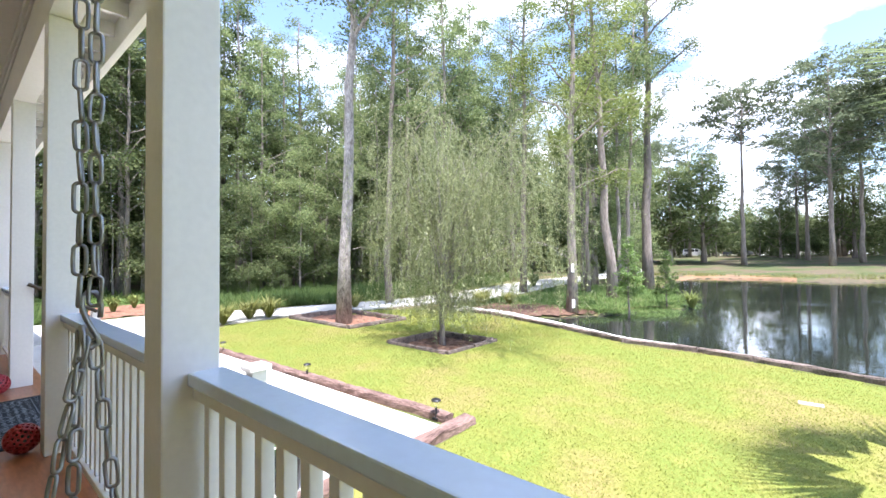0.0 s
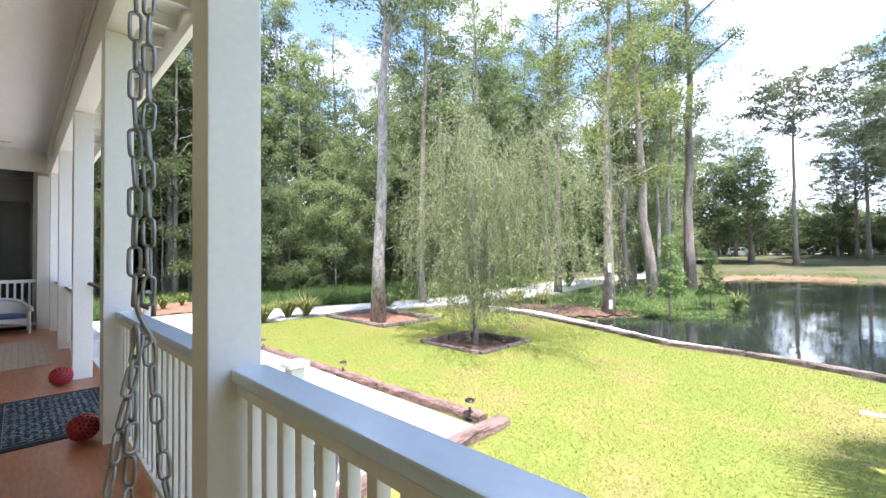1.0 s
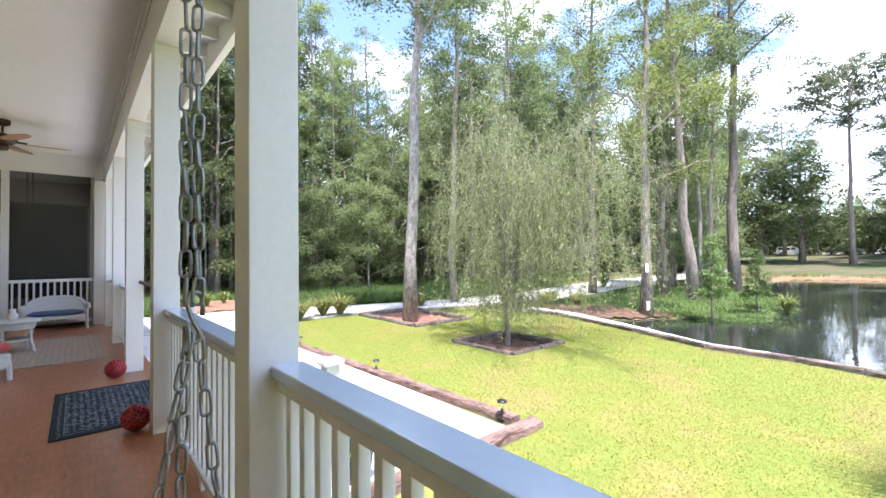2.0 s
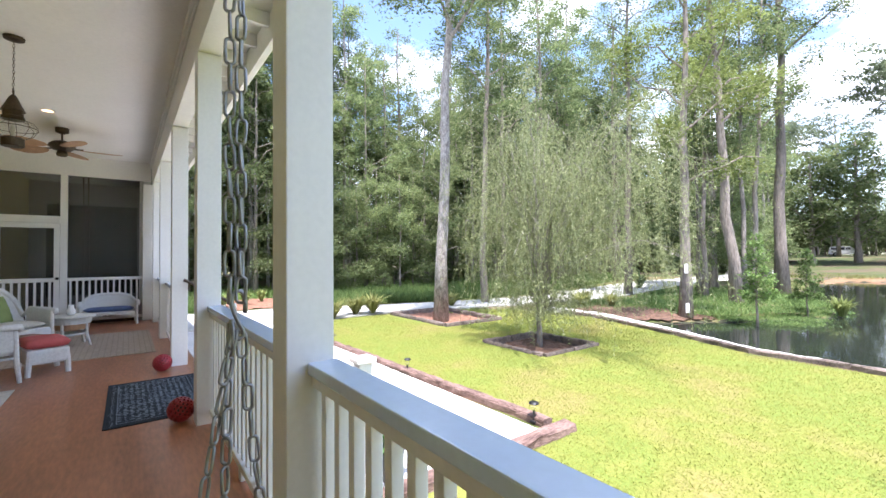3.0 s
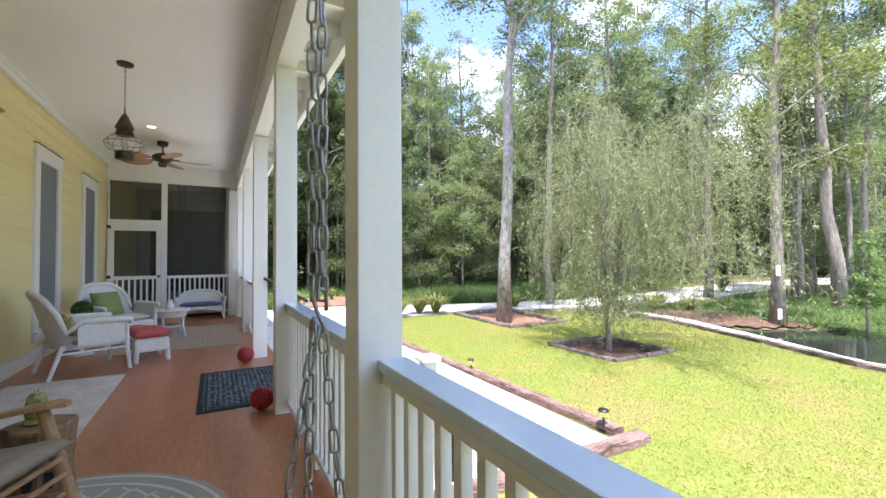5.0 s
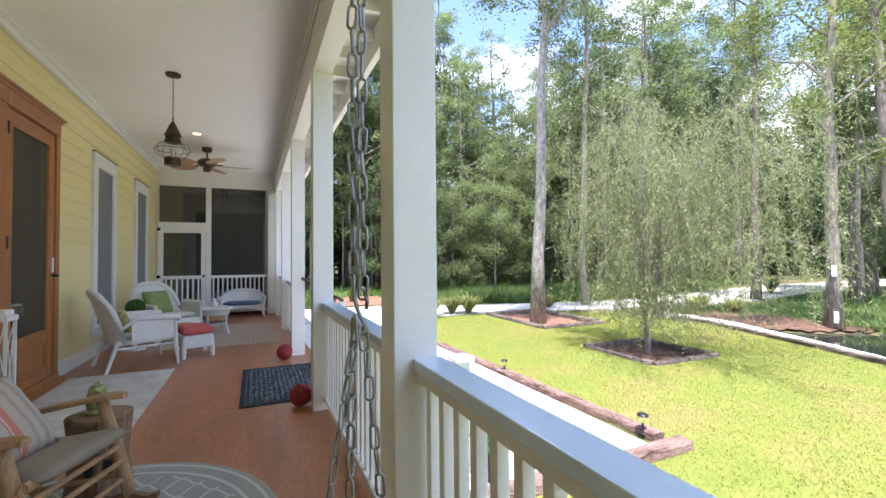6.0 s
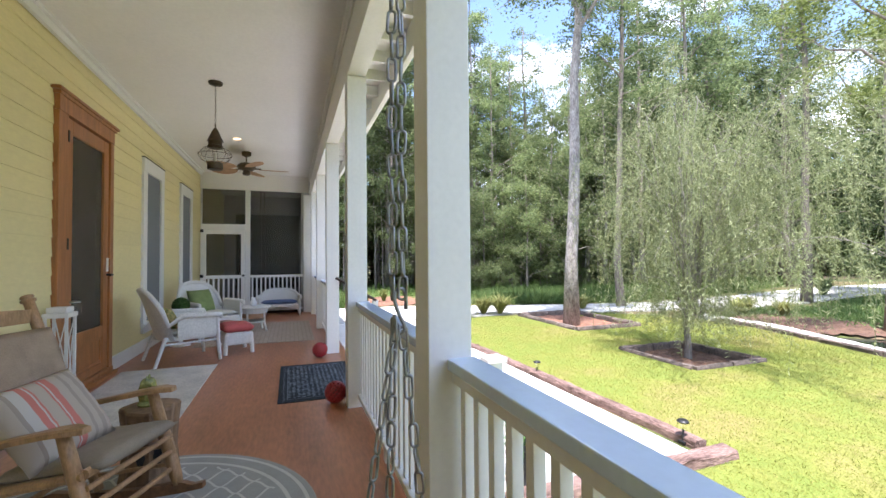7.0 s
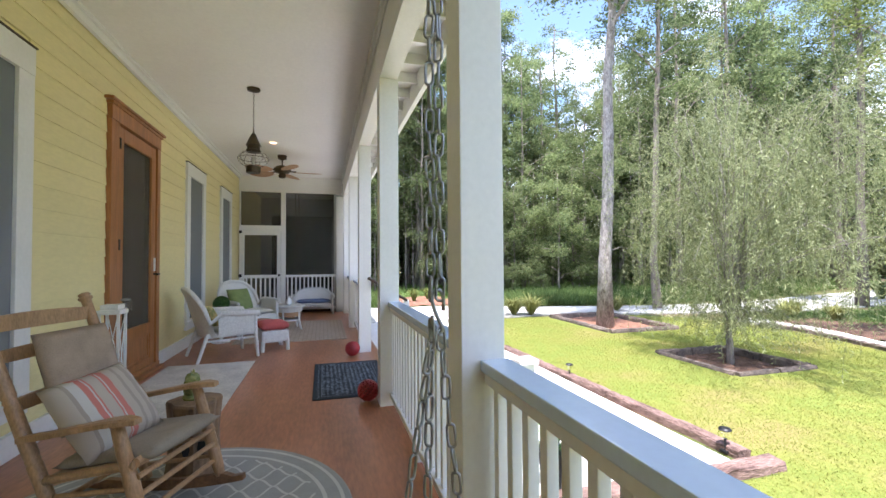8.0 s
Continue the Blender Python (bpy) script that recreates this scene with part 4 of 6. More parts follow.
# lamps and fan under the ceiling
def lantern():
    t = thing("ceiling_lantern", "hanging onion-shaped bronze lantern with a clear globe", "lantern", (-5.78, -0.70, 0))
    part("canopy", lathe([(0.02, CEIL_Z - 0.035), (0.075, CEIL_Z - 0.025), (0.08, CEIL_Z - 0.001)], 20), BRONZE, t)
    cm = bmesh.new()
    z = CEIL_Z - 0.04
    k = 0
    while z > 2.97:
        m = pose(0, 0, z - 0.018, 0, 0, 90 * (k % 2))
        tube([m @ Vector((0.008 * math.cos(a), 0, 0.019 * math.sin(a))) for a in [2 * math.pi * i / 10 for i in range(10)]], 0.0022, 5, bm=cm, closed=True)
        z -= 0.031
        k += 1
    part("chain", cm, BRONZE, t)
    part("ring", tube([(0.03 * math.cos(2 * math.pi * i / 16), 0, 2.925 + 0.03 * math.sin(2 * math.pi * i / 16)) for i in range(16)], 0.004, 6, closed=True), BRONZE, t)
    part("cap", lathe([(0.012, 2.895), (0.03, 2.87), (0.055, 2.81), (0.085, 2.745), (0.09, 2.735), (0.075, 2.73), (0.075, 2.685), (0.085, 2.68), (0.085, 2.655), (0.07, 2.65)][::-1], 20), BRONZE, t, smooth=False)
    part("globe", lathe([(0.075, 2.655), (0.135, 2.632), (0.170, 2.59), (0.172, 2.555), (0.140, 2.505), (0.085, 2.475)][::-1], 24, cap=False), CLEAR, t, "clear glass globe", smooth=True)
    part("base", lathe([(0.080, 2.395), (0.085, 2.40), (0.085, 2.47), (0.072, 2.48)], 20), BRONZE, t)
    part("candle", lathe([(0.018, 2.48), (0.018, 2.58), (0.006, 2.60)], 10), CREAM, t)
    for k in range(4):
        a = math.pi * k / 4
        ps = [(r * math.cos(b), r * math.sin(b), zz) for b, seq in ((a, 1), (a + math.pi, -1)) for r, zz in ([(0.085, 2.475), (0.146, 2.505), (0.178, 2.555), (0.176, 2.592), (0.140, 2.637), (0.08, 2.66)][::seq])]
        part("guard_wire", tube(ps, 0.0022, 5), BRONZE, t)
    part("guard_ring", tube([(0.181 * math.cos(2 * math.pi * i / 28), 0.181 * math.sin(2 * math.pi * i / 28), 2.572) for i in range(28)], 0.0035, 5, closed=True), BRONZE, t)
    return t


lantern()


def ceiling_fan():
    t = thing("ceiling_fan", "bronze ceiling fan with five tan leaf-shaped blades", "ceiling fan", (-9.25, -0.67, 0))
    part("canopy", lathe([(0.03, 3.355), (0.085, 3.38), (0.09, CEIL_Z - 0.001)], 20), BRONZE, t)
    part("downrod", lathe([(0.014, 3.24), (0.014, 3.37)], 10), BRONZE, t)
    part("motor", lathe([(0.05, 3.08), (0.13, 3.10), (0.17, 3.145), (0.165, 3.185), (0.11, 3.225), (0.03, 3.25)], 24), BRONZE, t, smooth=True)
    part("light_cap", lathe([(0.02, 2.985), (0.06, 2.995), (0.075, 3.03), (0.06, 3.078)], 20), BRONZE, t)
    for k in range(5):
        a = 72 * k + 20
        m = pose(0, 0, 3.115, 0, 0, a) @ pose(0, 0, 0, 10, 0, 0) @ Matrix.Diagonal((1.12, 1.1, 1, 1))
        bm = bmesh.new()
        prof = [(0.20, 0.03), (0.26, 0.085), (0.36, 0.125), (0.48, 0.14), (0.58, 0.125), (0.66, 0.075), (0.70, 0.01)]
        up, dn = [], []
        for x, w in prof:
            for lst, zz in ((up, 0.004), (dn, -0.004)):
                lst.append([bm.verts.new(m @ Vector((x, y, zz - 0.4 * (y * y)))) for y in (-w, -w / 2, 0, w / 2, w)])
        for lst, fl in ((up, 1), (dn, -1)):
            for r0, r1 in zip(lst, lst[1:]):
                for i in range(4):
                    bm.faces.new([r0[i], r1[i], r1[i + 1], r0[i + 1]][::fl])
        rim_u = [r[0] for r in up] + [r[4] for r in up[::-1]]
        rim_d = [r[0] for r in dn] + [r[4] for r in dn[::-1]]
        for i in range(len(rim_u)):
            j = (i + 1) % len(rim_u)
            bm.faces.new([rim_u[i], rim_u[j], rim_d[j], rim_d[i]])
        bl = part("blade", bm, FANBLADE, t, "tan leaf-shaped blade")
        part("arm", tube([m @ Vector((0.13, 0, 0.012)), m @ Vector((0.24, 0, 0.014))], 0.013, 6), BRONZE, bl)


ceiling_fan()
LIT = bpy.data.materials.new("downlight_glow")
LIT.use_nodes = True
LIT.node_tree.nodes["Principled BSDF"].inputs["Emission Color"].default_value = (1.0, 0.62, 0.32, 1)
LIT.node_tree.nodes["Principled BSDF"].inputs["Emission Strength"].default_value = 1.5
dl = thing("downlight", "round recessed ceiling light, switched on", "downlight", (-8.28, -0.735, CEIL_Z))
part("trim_ring", lathe([(0.062, -0.006), (0.085, -0.008), (0.088, -0.0005)], 24), WHITE, dl)
part("lens", lathe([(0.001, -0.010), (0.060, -0.0095), (0.061, -0.007)], 24), LIT, dl, "glowing warm lens")


# rugs and mats
def rug_slab(name, label, x0, x1, y0, y1, material, h=0.008):
    t = thing(name, label, "rug", ((x0 + x1) / 2, (y0 + y1) / 2, 0))
    w, d = (x1 - x0) / 2, (y1 - y0) / 2
    part("base_weave", boxes((-w, w, -d, d, 0.0005, h), bevel=0.003), material, t)
    return t, w, d


dm, w, d = rug_slab("door_mat", "charcoal blue mat with a pale flecked pattern", -5.70, -4.26, 0.035, 0.80, INK)
_rr = np.random.default_rng(21)
_v = []
for i in range(26):
    for j in range(13):
        c = np.array([-w + 0.10 + (2 * w - 0.2) * (i + 0.5 * (j % 2)) / 26 + _rr.normal() * 0.004, -d + 0.10 + (2 * d - 0.2) * j / 12.4 + _rr.normal() * 0.004, 0.0092])
        a = _rr.uniform(0, math.pi)
        s = _rr.uniform(0.016, 0.036)
        e, g = np.array([math.cos(a), math.sin(a), 0]) * s, np.array([-math.sin(a), math.cos(a), 0]) * s * 0.5
        _v += [c - e, c + g, c + e, c - g]
for i in range(120):
    for sgn in (-1, 1):
        c = np.array([-w + 0.035 + (2 * w - 0.07) * i / 119, sgn * (d - 0.05) + _rr.normal() * 0.008, 0.0092])
        s = 0.008
        _v += [c + np.array(q) * s for q in ((-1, 0, 0), (0, 0.6, 0), (1, 0, 0), (0, -0.6, 0))]


def flat_quads(name, v, material, parent):
    return link_mesh(name, [tuple(p) for p in v], [(4 * i, 4 * i + 3, 4 * i + 2, 4 * i + 1) for i in range(len(v) // 4)], material, parent)


flat_quads("fleck_pattern", _v, FLECK, dm)
part("border_line", boxes((-w + 0.075, w - 0.075, -d + 0.082, -d + 0.088, 0.0075, 0.0095), (-w + 0.075, w - 0.075, d - 0.088, d - 0.082, 0.0075, 0.0095),
                          (-w + 0.075, -w + 0.081, -d + 0.088, d - 0.088, 0.0075, 0.0095), (w - 0.081, w - 0.075, -d + 0.088, d - 0.088, 0.0075, 0.0095)), FLECK, dm)
rug_slab("runner_rug", "pale faded rug before the front door", -6.13, -4.02, -1.72, -0.715, PALERUG)
bt, w, d = rug_slab("beige_rug", "beige woven rug under the wicker table", -9.75, -7.38, -1.25, 0.52, JUTE)
for k in range(26):
    y = -d + 0.04 + (2 * d - 0.08) * k / 25
    part("stripe", boxes((-w + 0.01, w - 0.01, y - 0.006, y + 0.006, 0.0075, 0.0092)), STRIPEJ, bt)
rr = thing("round_rug", "round grey rug with a cream trellis pattern", "rug", (-2.44, -0.68, 0))
R = 0.97
part("base_weave", lathe([(R, 0.0005), (R + 0.002, 0.005), (R - 0.004, 0.009)], 72), GREYRUG, rr)
_v = []


def ribbon_flat(pts, wd, z):
    out = []
    for p, q in zip(pts, pts[1:]):
        dx, dy = q[0] - p[0], q[1] - p[1]
        L = math.hypot(dx, dy) or 1
        nx2, ny2 = -dy / L * wd / 2, dx / L * wd / 2
        out += [(p[0] - nx2, p[1] - ny2, z), (q[0] - nx2, q[1] - ny2, z), (q[0] + nx2, q[1] + ny2, z), (p[0] + nx2, p[1] + ny2, z)]
    return out


lines = []
for k in range(-9, 10):
    for sg in (-1, 1):
        seg = []
        for i in range(240):
            y = -0.9 + 1.8 * i / 239
            x = 0.21 * k + sg * 0.105 * (math.cos(y * 2 * math.pi / 0.36) + 0.22 * math.cos(3 * y * 2 * math.pi / 0.36)) / 1.22
            if math.hypot(x, y) < R - 0.17:
                seg.append((x, y))
            elif seg:
                lines.append(seg)
                seg = []
        if len(seg) > 1:
            lines.append(seg)
for s in lines:
    _v += ribbon_flat(s, 0.014, 0.0102)
link_mesh("trellis", _v, [(4 * i, 4 * i + 1, 4 * i + 2, 4 * i + 3) for i in range(len(_v) // 4)], CREAM, rr, "cream trellis pattern")
for r0, wd in ((R - 0.045, 0.02), (R - 0.135, 0.022)):
    _v = ribbon_flat([(r0 * math.cos(2 * math.pi * i / 90), r0 * math.sin(2 * math.pi * i / 90)) for i in range(91)], wd, 0.0104)
    link_mesh("border_ring", _v, [(4 * i, 4 * i + 1, 4 * i + 2, 4 * i + 3) for i in range(len(_v) // 4)], CREAM, rr)


def pierced_ball(x, y, r, label):
    """A hollow ceramic ball pierced all over with round holes."""
    t = thing("pierced_ball", label, "ornament", (x, y, r + 0.001), group="red pierced balls")
    bm = bmesh.new()
    n = 120
    pts = []
    for k in range(n):
        z = 1 - 2 * (k + 0.5) / n
        a = k * 2.39996
        q = math.sqrt(1 - z * z)
        pts.append(Vector((q * math.cos(a), q * math.sin(a), z)))
    hr = r * 0.135
    for p in pts:
        rot = p.to_track_quat('Z', 'Y').to_matrix()
        outer, inner = [], []
        for i in range(8):
            a = 2 * math.pi * i / 8
            e = rot @ Vector((math.cos(a), math.sin(a), 0))
            outer.append(bm.verts.new(((p * r + e * hr * 1.55).normalized() * r)))
            inner.append(bm.verts.new(((p * r + e * hr * 0.85).normalized() * r * 0.985)))
        deep = [bm.verts.new(v.co * 0.86) for v in inner]
        for i in range(8):
            j = (i + 1) % 8
            bm.faces.new((outer[i], outer[j], inner[j], inner[i]))
            bm.faces.new((inner[i], inner[j], deep[j], deep[i]))
    part("shell", bm, REDBALL, t)
    # solid black core shows through the holes as the shade inside
    part("core", lathe([(0.86 * r * math.sin(math.pi * (k + 0.02) / 12.04), -0.86 * r * math.cos(math.pi * (k + 0.02) / 12.04)) for k in range(13)], 20), BLACK, t, "black core painting the shaded inside")
    return t


pierced_ball(-4.12, 0.535, 0.098, "coral red pierced ceramic ball beside the dark mat")
pierced_ball(-6.06, 0.52, 0.100, "coral red pierced ceramic ball beside a post")


# white wicker furniture
def wicker_seat(name, label, x, y, rz, w=0.68, dp=0.66, seat=0.36, back=0.92, arm=0.60, cush=None, cushlabel="", group="wicker furniture", category="chair"):
    t = thing(name, label, category, (x, y, 0), rz, group=group)
    hw, hd = w / 2, dp / 2
    part("seat", boxes((-hw + 0.03, hw - 0.03, -hd + 0.02, hd, seat - 0.06, seat), bevel=0.015), WICKER, t)
    # arched back, leaning
    bm = bmesh.new()
    n, mrows = 20, 8
    arch = lambda u: seat - 0.03 + (arm - seat) * 0.6 + (back - seat - (arm - seat) * 0.6 + 0.03) * max(0.0, 1 - abs(u) ** 3.0) ** 0.5
    layers = []
    for off in (0.0, -0.03):
        g = []
        for i in range(n + 1):
            u = 2 * i / n - 1
            top = arch(u * 0.999)
            row = []
            for j in range(mrows + 1):
                z = seat - 0.05 + (top - seat + 0.05) * j / mrows
                yy = -hd + off - 0.30 * (z - seat) + 0.10 * abs(u) ** 2.5
                row.append(bm.verts.new((u * hw, yy, z)))
            g.append(row)
        layers.append(g)
    for li, g in enumerate(layers):
        for i in range(n):
            for j in range(mrows):
                f = (g[i][j], g[i + 1][j], g[i + 1][j + 1], g[i][j + 1])
                bm.faces.new(f if li else f[::-1])
    part("backrest", bm, WICKER, t, smooth=True)
    rim = []
    for i in range(29):
        u = -1 + 2 * i / 28
        z = arch(u * 0.999)
        rim.append((u * hw * 1.01, -hd - 0.015 - 0.30 * (z - seat) + 0.10 * abs(u) ** 2.5, z))
    rimpts = [(-hw - 0.02, hd + 0.02, arm - 0.05), (-hw - 0.025, hd + 0.015, arm - 0.005), (-hw - 0.02, hd * 0.5, arm + 0.005), (-hw - 0.01, -hd * 0.4, arm + 0.015)] + rim + [(hw + 0.01, -hd * 0.4, arm + 0.015), (hw + 0.02, hd * 0.5, arm + 0.005), (hw + 0.025, hd + 0.015, arm - 0.005), (hw + 0.02, hd + 0.02, arm - 0.05)]
    part("rolled_rim", tube(rimpts, 0.034, 8), WICKER, t, smooth=True)
    for sx in (-1, 1):
        part("arm_panel", boxes((sx * hw - 0.012, sx * hw + 0.012, -hd * 0.55, hd - 0.03, seat - 0.02, arm - 0.01), bevel=0.004), WICKER, t)
        part("front_leg", tube([(sx * hw, hd - 0.02, arm - 0.01), (sx * hw, hd - 0.01, seat - 0.1), (sx * (hw + 0.01), hd + 0.015, 0.0)], [0.026, 0.026, 0.021], 8), WICKER, t)
        part("rear_leg", tube([(sx * (hw - 0.03), -hd + 0.02, seat), (sx * (hw - 0.01), -hd - 0.10, 0.0)], [0.025, 0.020], 8), WICKER, t)
        part("side_stretcher", tube([(sx * hw, hd - 0.02, seat - 0.09), (sx * (hw - 0.02), -hd, seat - 0.09)], 0.013, 6), WICKER, t)
    # scalloped apron: one board with a curved lower edge
    us = [-1 + i / 8 for i in range(17)]
    sk = bmesh.new()
    rows = [[sk.verts.new((u * (hw - 0.02), y, z)) for u in us for z in (seat - 0.03, seat - 0.06 - 0.07 * u * u)] for y in (hd - 0.02, hd + 0.002)]
    for i in range(16):
        k = 2 * i
        back, front = rows
        sk.faces.new((front[k + 1], front[k + 3], front[k + 2], front[k]))
        sk.faces.new((back[k], back[k + 2], back[k + 3], back[k + 1]))
        sk.faces.new((back[k + 1], back[k + 3], front[k + 3], front[k + 1]))
        sk.faces.new((front[k], front[k + 2], back[k + 2], back[k]))
    part("apron", sk, WICKER, t)
    if cush:
        part("cushion", cushion(w - 0.09, dp - 0.08, 0.10, m=pose(0, 0.01, seat + 0.045)), cush, t, cushlabel, smooth=True)
    return t


wicker_seat("wicker_armchair", "white wicker armchair with a floral cushion beside the wall", -6.62, -1.17, 26, 0.66, 0.62, 0.36, 0.94, 0.60, CREAM, "cream seat cushion")
fc = thing("floral_cushion", "small floral cushion on the wicker armchair", "cushion", (-6.56, -1.22, 0.0), 26)
part("cover", cushion(0.34, 0.30, 0.13, m=pose(0, -0.12, 0.56, -66, 0, 0)), FLORAL, fc, smooth=True)
wicker_seat("wicker_chair", "white wicker chair with a green cushion beside the wall", -8.30, -1.14, -48, 0.74, 0.60, 0.37, 0.93, 0.60, CREAM, "cream seat cushion")
gc = thing("green_cushion", "sage green square cushion on the wicker chair", "cushion", (-8.27, -1.13, 0.0), -48)
part("cover", cushion(0.44, 0.42, 0.15, m=pose(0.06, -0.16, 0.62, -66, 0, 8), corner=0.05), GREENCUSH, gc, smooth=True)
pb = thing("potted_plant", "round clipped green plant in a white pot", "plant", (-7.70, -1.45, 0))
part("pot", lathe([(0.05, 0.42), (0.07, 0.44), (0.085, 0.52), (0.075, 0.52)], 16), WHITE, pb)
part("stand", lathe([(0.14, 0.0), (0.13, 0.03), (0.03, 0.05), (0.03, 0.39), (0.14, 0.41), (0.14, 0.425)], 14), WICKER, pb, "white wicker stand")
_n = 900
_a, _b2 = np.random.default_rng(3).normal(size=(2, _n, 3))
_a /= np.linalg.norm(_a, axis=1)[:, None]
_b2 -= (_a * _b2).sum(1)[:, None] * _a
_b2 /= np.linalg.norm(_b2, axis=1)[:, None]
_c = _a * 0.115 + np.array([0, 0, 0.62])
_v = np.stack([_c - _b2 * 0.02, _c + _a * 0.012 + np.cross(_a, _b2) * 0.011, _c + _b2 * 0.02, _c - np.cross(_a, _b2) * 0.011], 1).reshape(-1, 3)
PLANTGREEN = leaf_mat("clipped_plant_leaves", (0.05, 0.11, 0.03), (0.09, 0.19, 0.05), (0.16, 0.28, 0.09), 0.2)
link_mesh("foliage", [tuple(p) for p in _v], [(4 * i, 4 * i + 1, 4 * i + 2, 4 * i + 3) for i in range(_n)], PLANTGREEN, pb)
part("heart", lathe([(0.108 * math.sin(math.pi * (k + 0.02) / 8.04), 0.62 - 0.108 * math.cos(math.pi * (k + 0.02) / 8.04)) for k in range(9)], 14), PLANTGREEN, pb)
ot = thing("wicker_ottoman", "white wicker ottoman with a coral red cushion", "ottoman", (-6.93, -0.60, 0), 18, group="wicker furniture")
part("body", boxes((-0.24, 0.24, -0.19, 0.19, 0.13, 0.30), bevel=0.03), WICKER, ot)
for sx in (-1, 1):
    for sy in (-1, 1):
        part("leg", tube([(sx * 0.21, sy * 0.165, 0.20), (sx * 0.225, sy * 0.175, 0.0)], [0.032, 0.027], 8), WICKER, ot)
part("cushion", cushion(0.50, 0.40, 0.12, m=pose(0, 0, 0.355), puff=0.3), REDCUSH, ot, "coral red cushion", smooth=True)
wt = thing("wicker_table", "oval white wicker table with a lower shelf", "table", (-8.74, -0.485, 0), 15, group="wicker furniture")
part("tabletop", lathe([(0.27, 0.425), (0.285, 0.44), (0.285, 0.455), (0.27, 0.465)], 28), WICKER, wt)
part("apron", lathe([(0.225, 0.34), (0.235, 0.425)], 24), WICKER, wt)
part("shelf", lathe([(0.19, 0.17), (0.20, 0.185), (0.19, 0.20)], 20), WICKER, wt)
part("basket_band", lathe([(0.17, 0.255), (0.205, 0.26), (0.205, 0.34), (0.17, 0.338)], 24), FANBLADE, wt, "yellowish woven band")
for k in range(4):
    a = math.pi / 4 + k * math.pi / 2
    part("leg", tube([(0.20 * math.cos(a), 0.20 * math.sin(a), 0.43), (0.205 * math.cos(a), 0.205 * math.sin(a), 0.18), (0.26 * math.cos(a), 0.26 * math.sin(a), 0.0)], [0.022, 0.02, 0.018], 8), WICKER, wt)
jg = thing("white_jug", "small white ceramic jug on the wicker table", "jug", (-8.72, -0.50, 0.466))
part("body", lathe([(0.04, 0.0), (0.06, 0.03), (0.062, 0.07), (0.035, 0.12), (0.04, 0.16), (0.032, 0.155)], 16), WHITE, jg, smooth=True)
part("handle", tube([(0.035, 0, 0.14), (0.085, 0, 0.13), (0.09, 0, 0.08), (0.06, 0, 0.05)], 0.007, 6), WHITE, jg)
wicker_seat("wicker_bench", "small white wicker bench with a blue seat cushion", -11.10, -0.10, -90, 0.90, 0.40, 0.27, 0.60, 0.44, BLUECUSH, "slate blue seat cushion", category="bench")

# candle lantern by the door
cl = thing("candle_lantern", "tall white wooden lantern with crossed bars and glass", "lantern", (-4.70, -1.725, 0))
cl.scale = (0.70, 0.70, 1.18)
part("base", boxes((-0.13, 0.13, -0.13, 0.13, 0, 0.045), bevel=0.006), WHITE, cl)
part("top", boxes((-0.13, 0.13, -0.13, 0.13, 0.70, 0.735), (-0.10, 0.10, -0.10, 0.10, 0.737, 0.775), bevel=0.006), WHITE, cl)
for sx in (-1, 1):
    for sy in (-1, 1):
        part("corner_post", boxes((sx * 0.105 - 0.014, sx * 0.105 + 0.014, sy * 0.105 - 0.014, sy * 0.105 + 0.014, 0.046, 0.699)), WHITE, cl)
for sx in (-1, 1):
    part("cross_bar", tube([(-0.1, sx * 0.105, 0.06), (0.1, sx * 0.105, 0.69)], 0.007, 4), WHITE, cl)
    part("cross_bar", tube([(0.1, sx * 0.105, 0.06), (-0.1, sx * 0.105, 0.69)], 0.007, 4), WHITE, cl)
    part("cross_bar", tube([(sx * 0.105, -0.1, 0.06), (sx * 0.105, 0.1, 0.69)], 0.007, 4), WHITE, cl)
    part("cross_bar", tube([(sx * 0.105, 0.1, 0.06), (sx * 0.105, -0.1, 0.69)], 0.007, 4), WHITE, cl)
part("candle", lathe([(0.04, 0.046), (0.04, 0.26), (0.004, 0.265)], 14), CREAM, cl)
jr = thing("glass_jar", "small clear glass jar standing on the white lantern", "jar", (-4.99, -1.735, 0.8225))
part("body", lathe([(0.04, 0.0), (0.05, 0.01), (0.05, 0.07), (0.035, 0.09), (0.04, 0.10)], 16, cap=False), CLEAR, jr, smooth=True)
part("lid", lathe([(0.042, 0.101), (0.042, 0.115), (0.01, 0.125)], 14), CHROME, jr)

# stump table with a glazed owl
st = thing("stump_table", "hollowed tree stump used as a side table", "stump", (-3.08, -0.63, 0.009))
st.scale = (1, 1, 0.94)
bm = bmesh.new()
rings = []
for z, q in ((0.0, 1.08), (0.08, 1.0), (0.2, 0.93), (0.33, 0.97), (0.455, 1.05), (0.47, 1.0)):
    rings.append([bm.verts.new(((0.135 + 0.014 * math.sin(3 * a + 1) + 0.008 * math.sin(7 * a)) * q * math.cos(a), (0.135 + 0.014 * math.sin(3 * a + 1) + 0.008 * math.sin(7 * a)) * q * math.sin(a), z)) for a in [2 * math.pi * k / 28 for k in range(28)]])
for r0, r1 in zip(rings, rings[1:]):
    for k in range(28):
        bm.faces.new((r0[k], r0[(k + 1) % 28], r1[(k + 1) % 28], r1[k]))
bm.faces.new(rings[-1])
bm.faces.new(rings[0][::-1])
part("trunk", bm, STUMPWOOD, st, smooth=False)
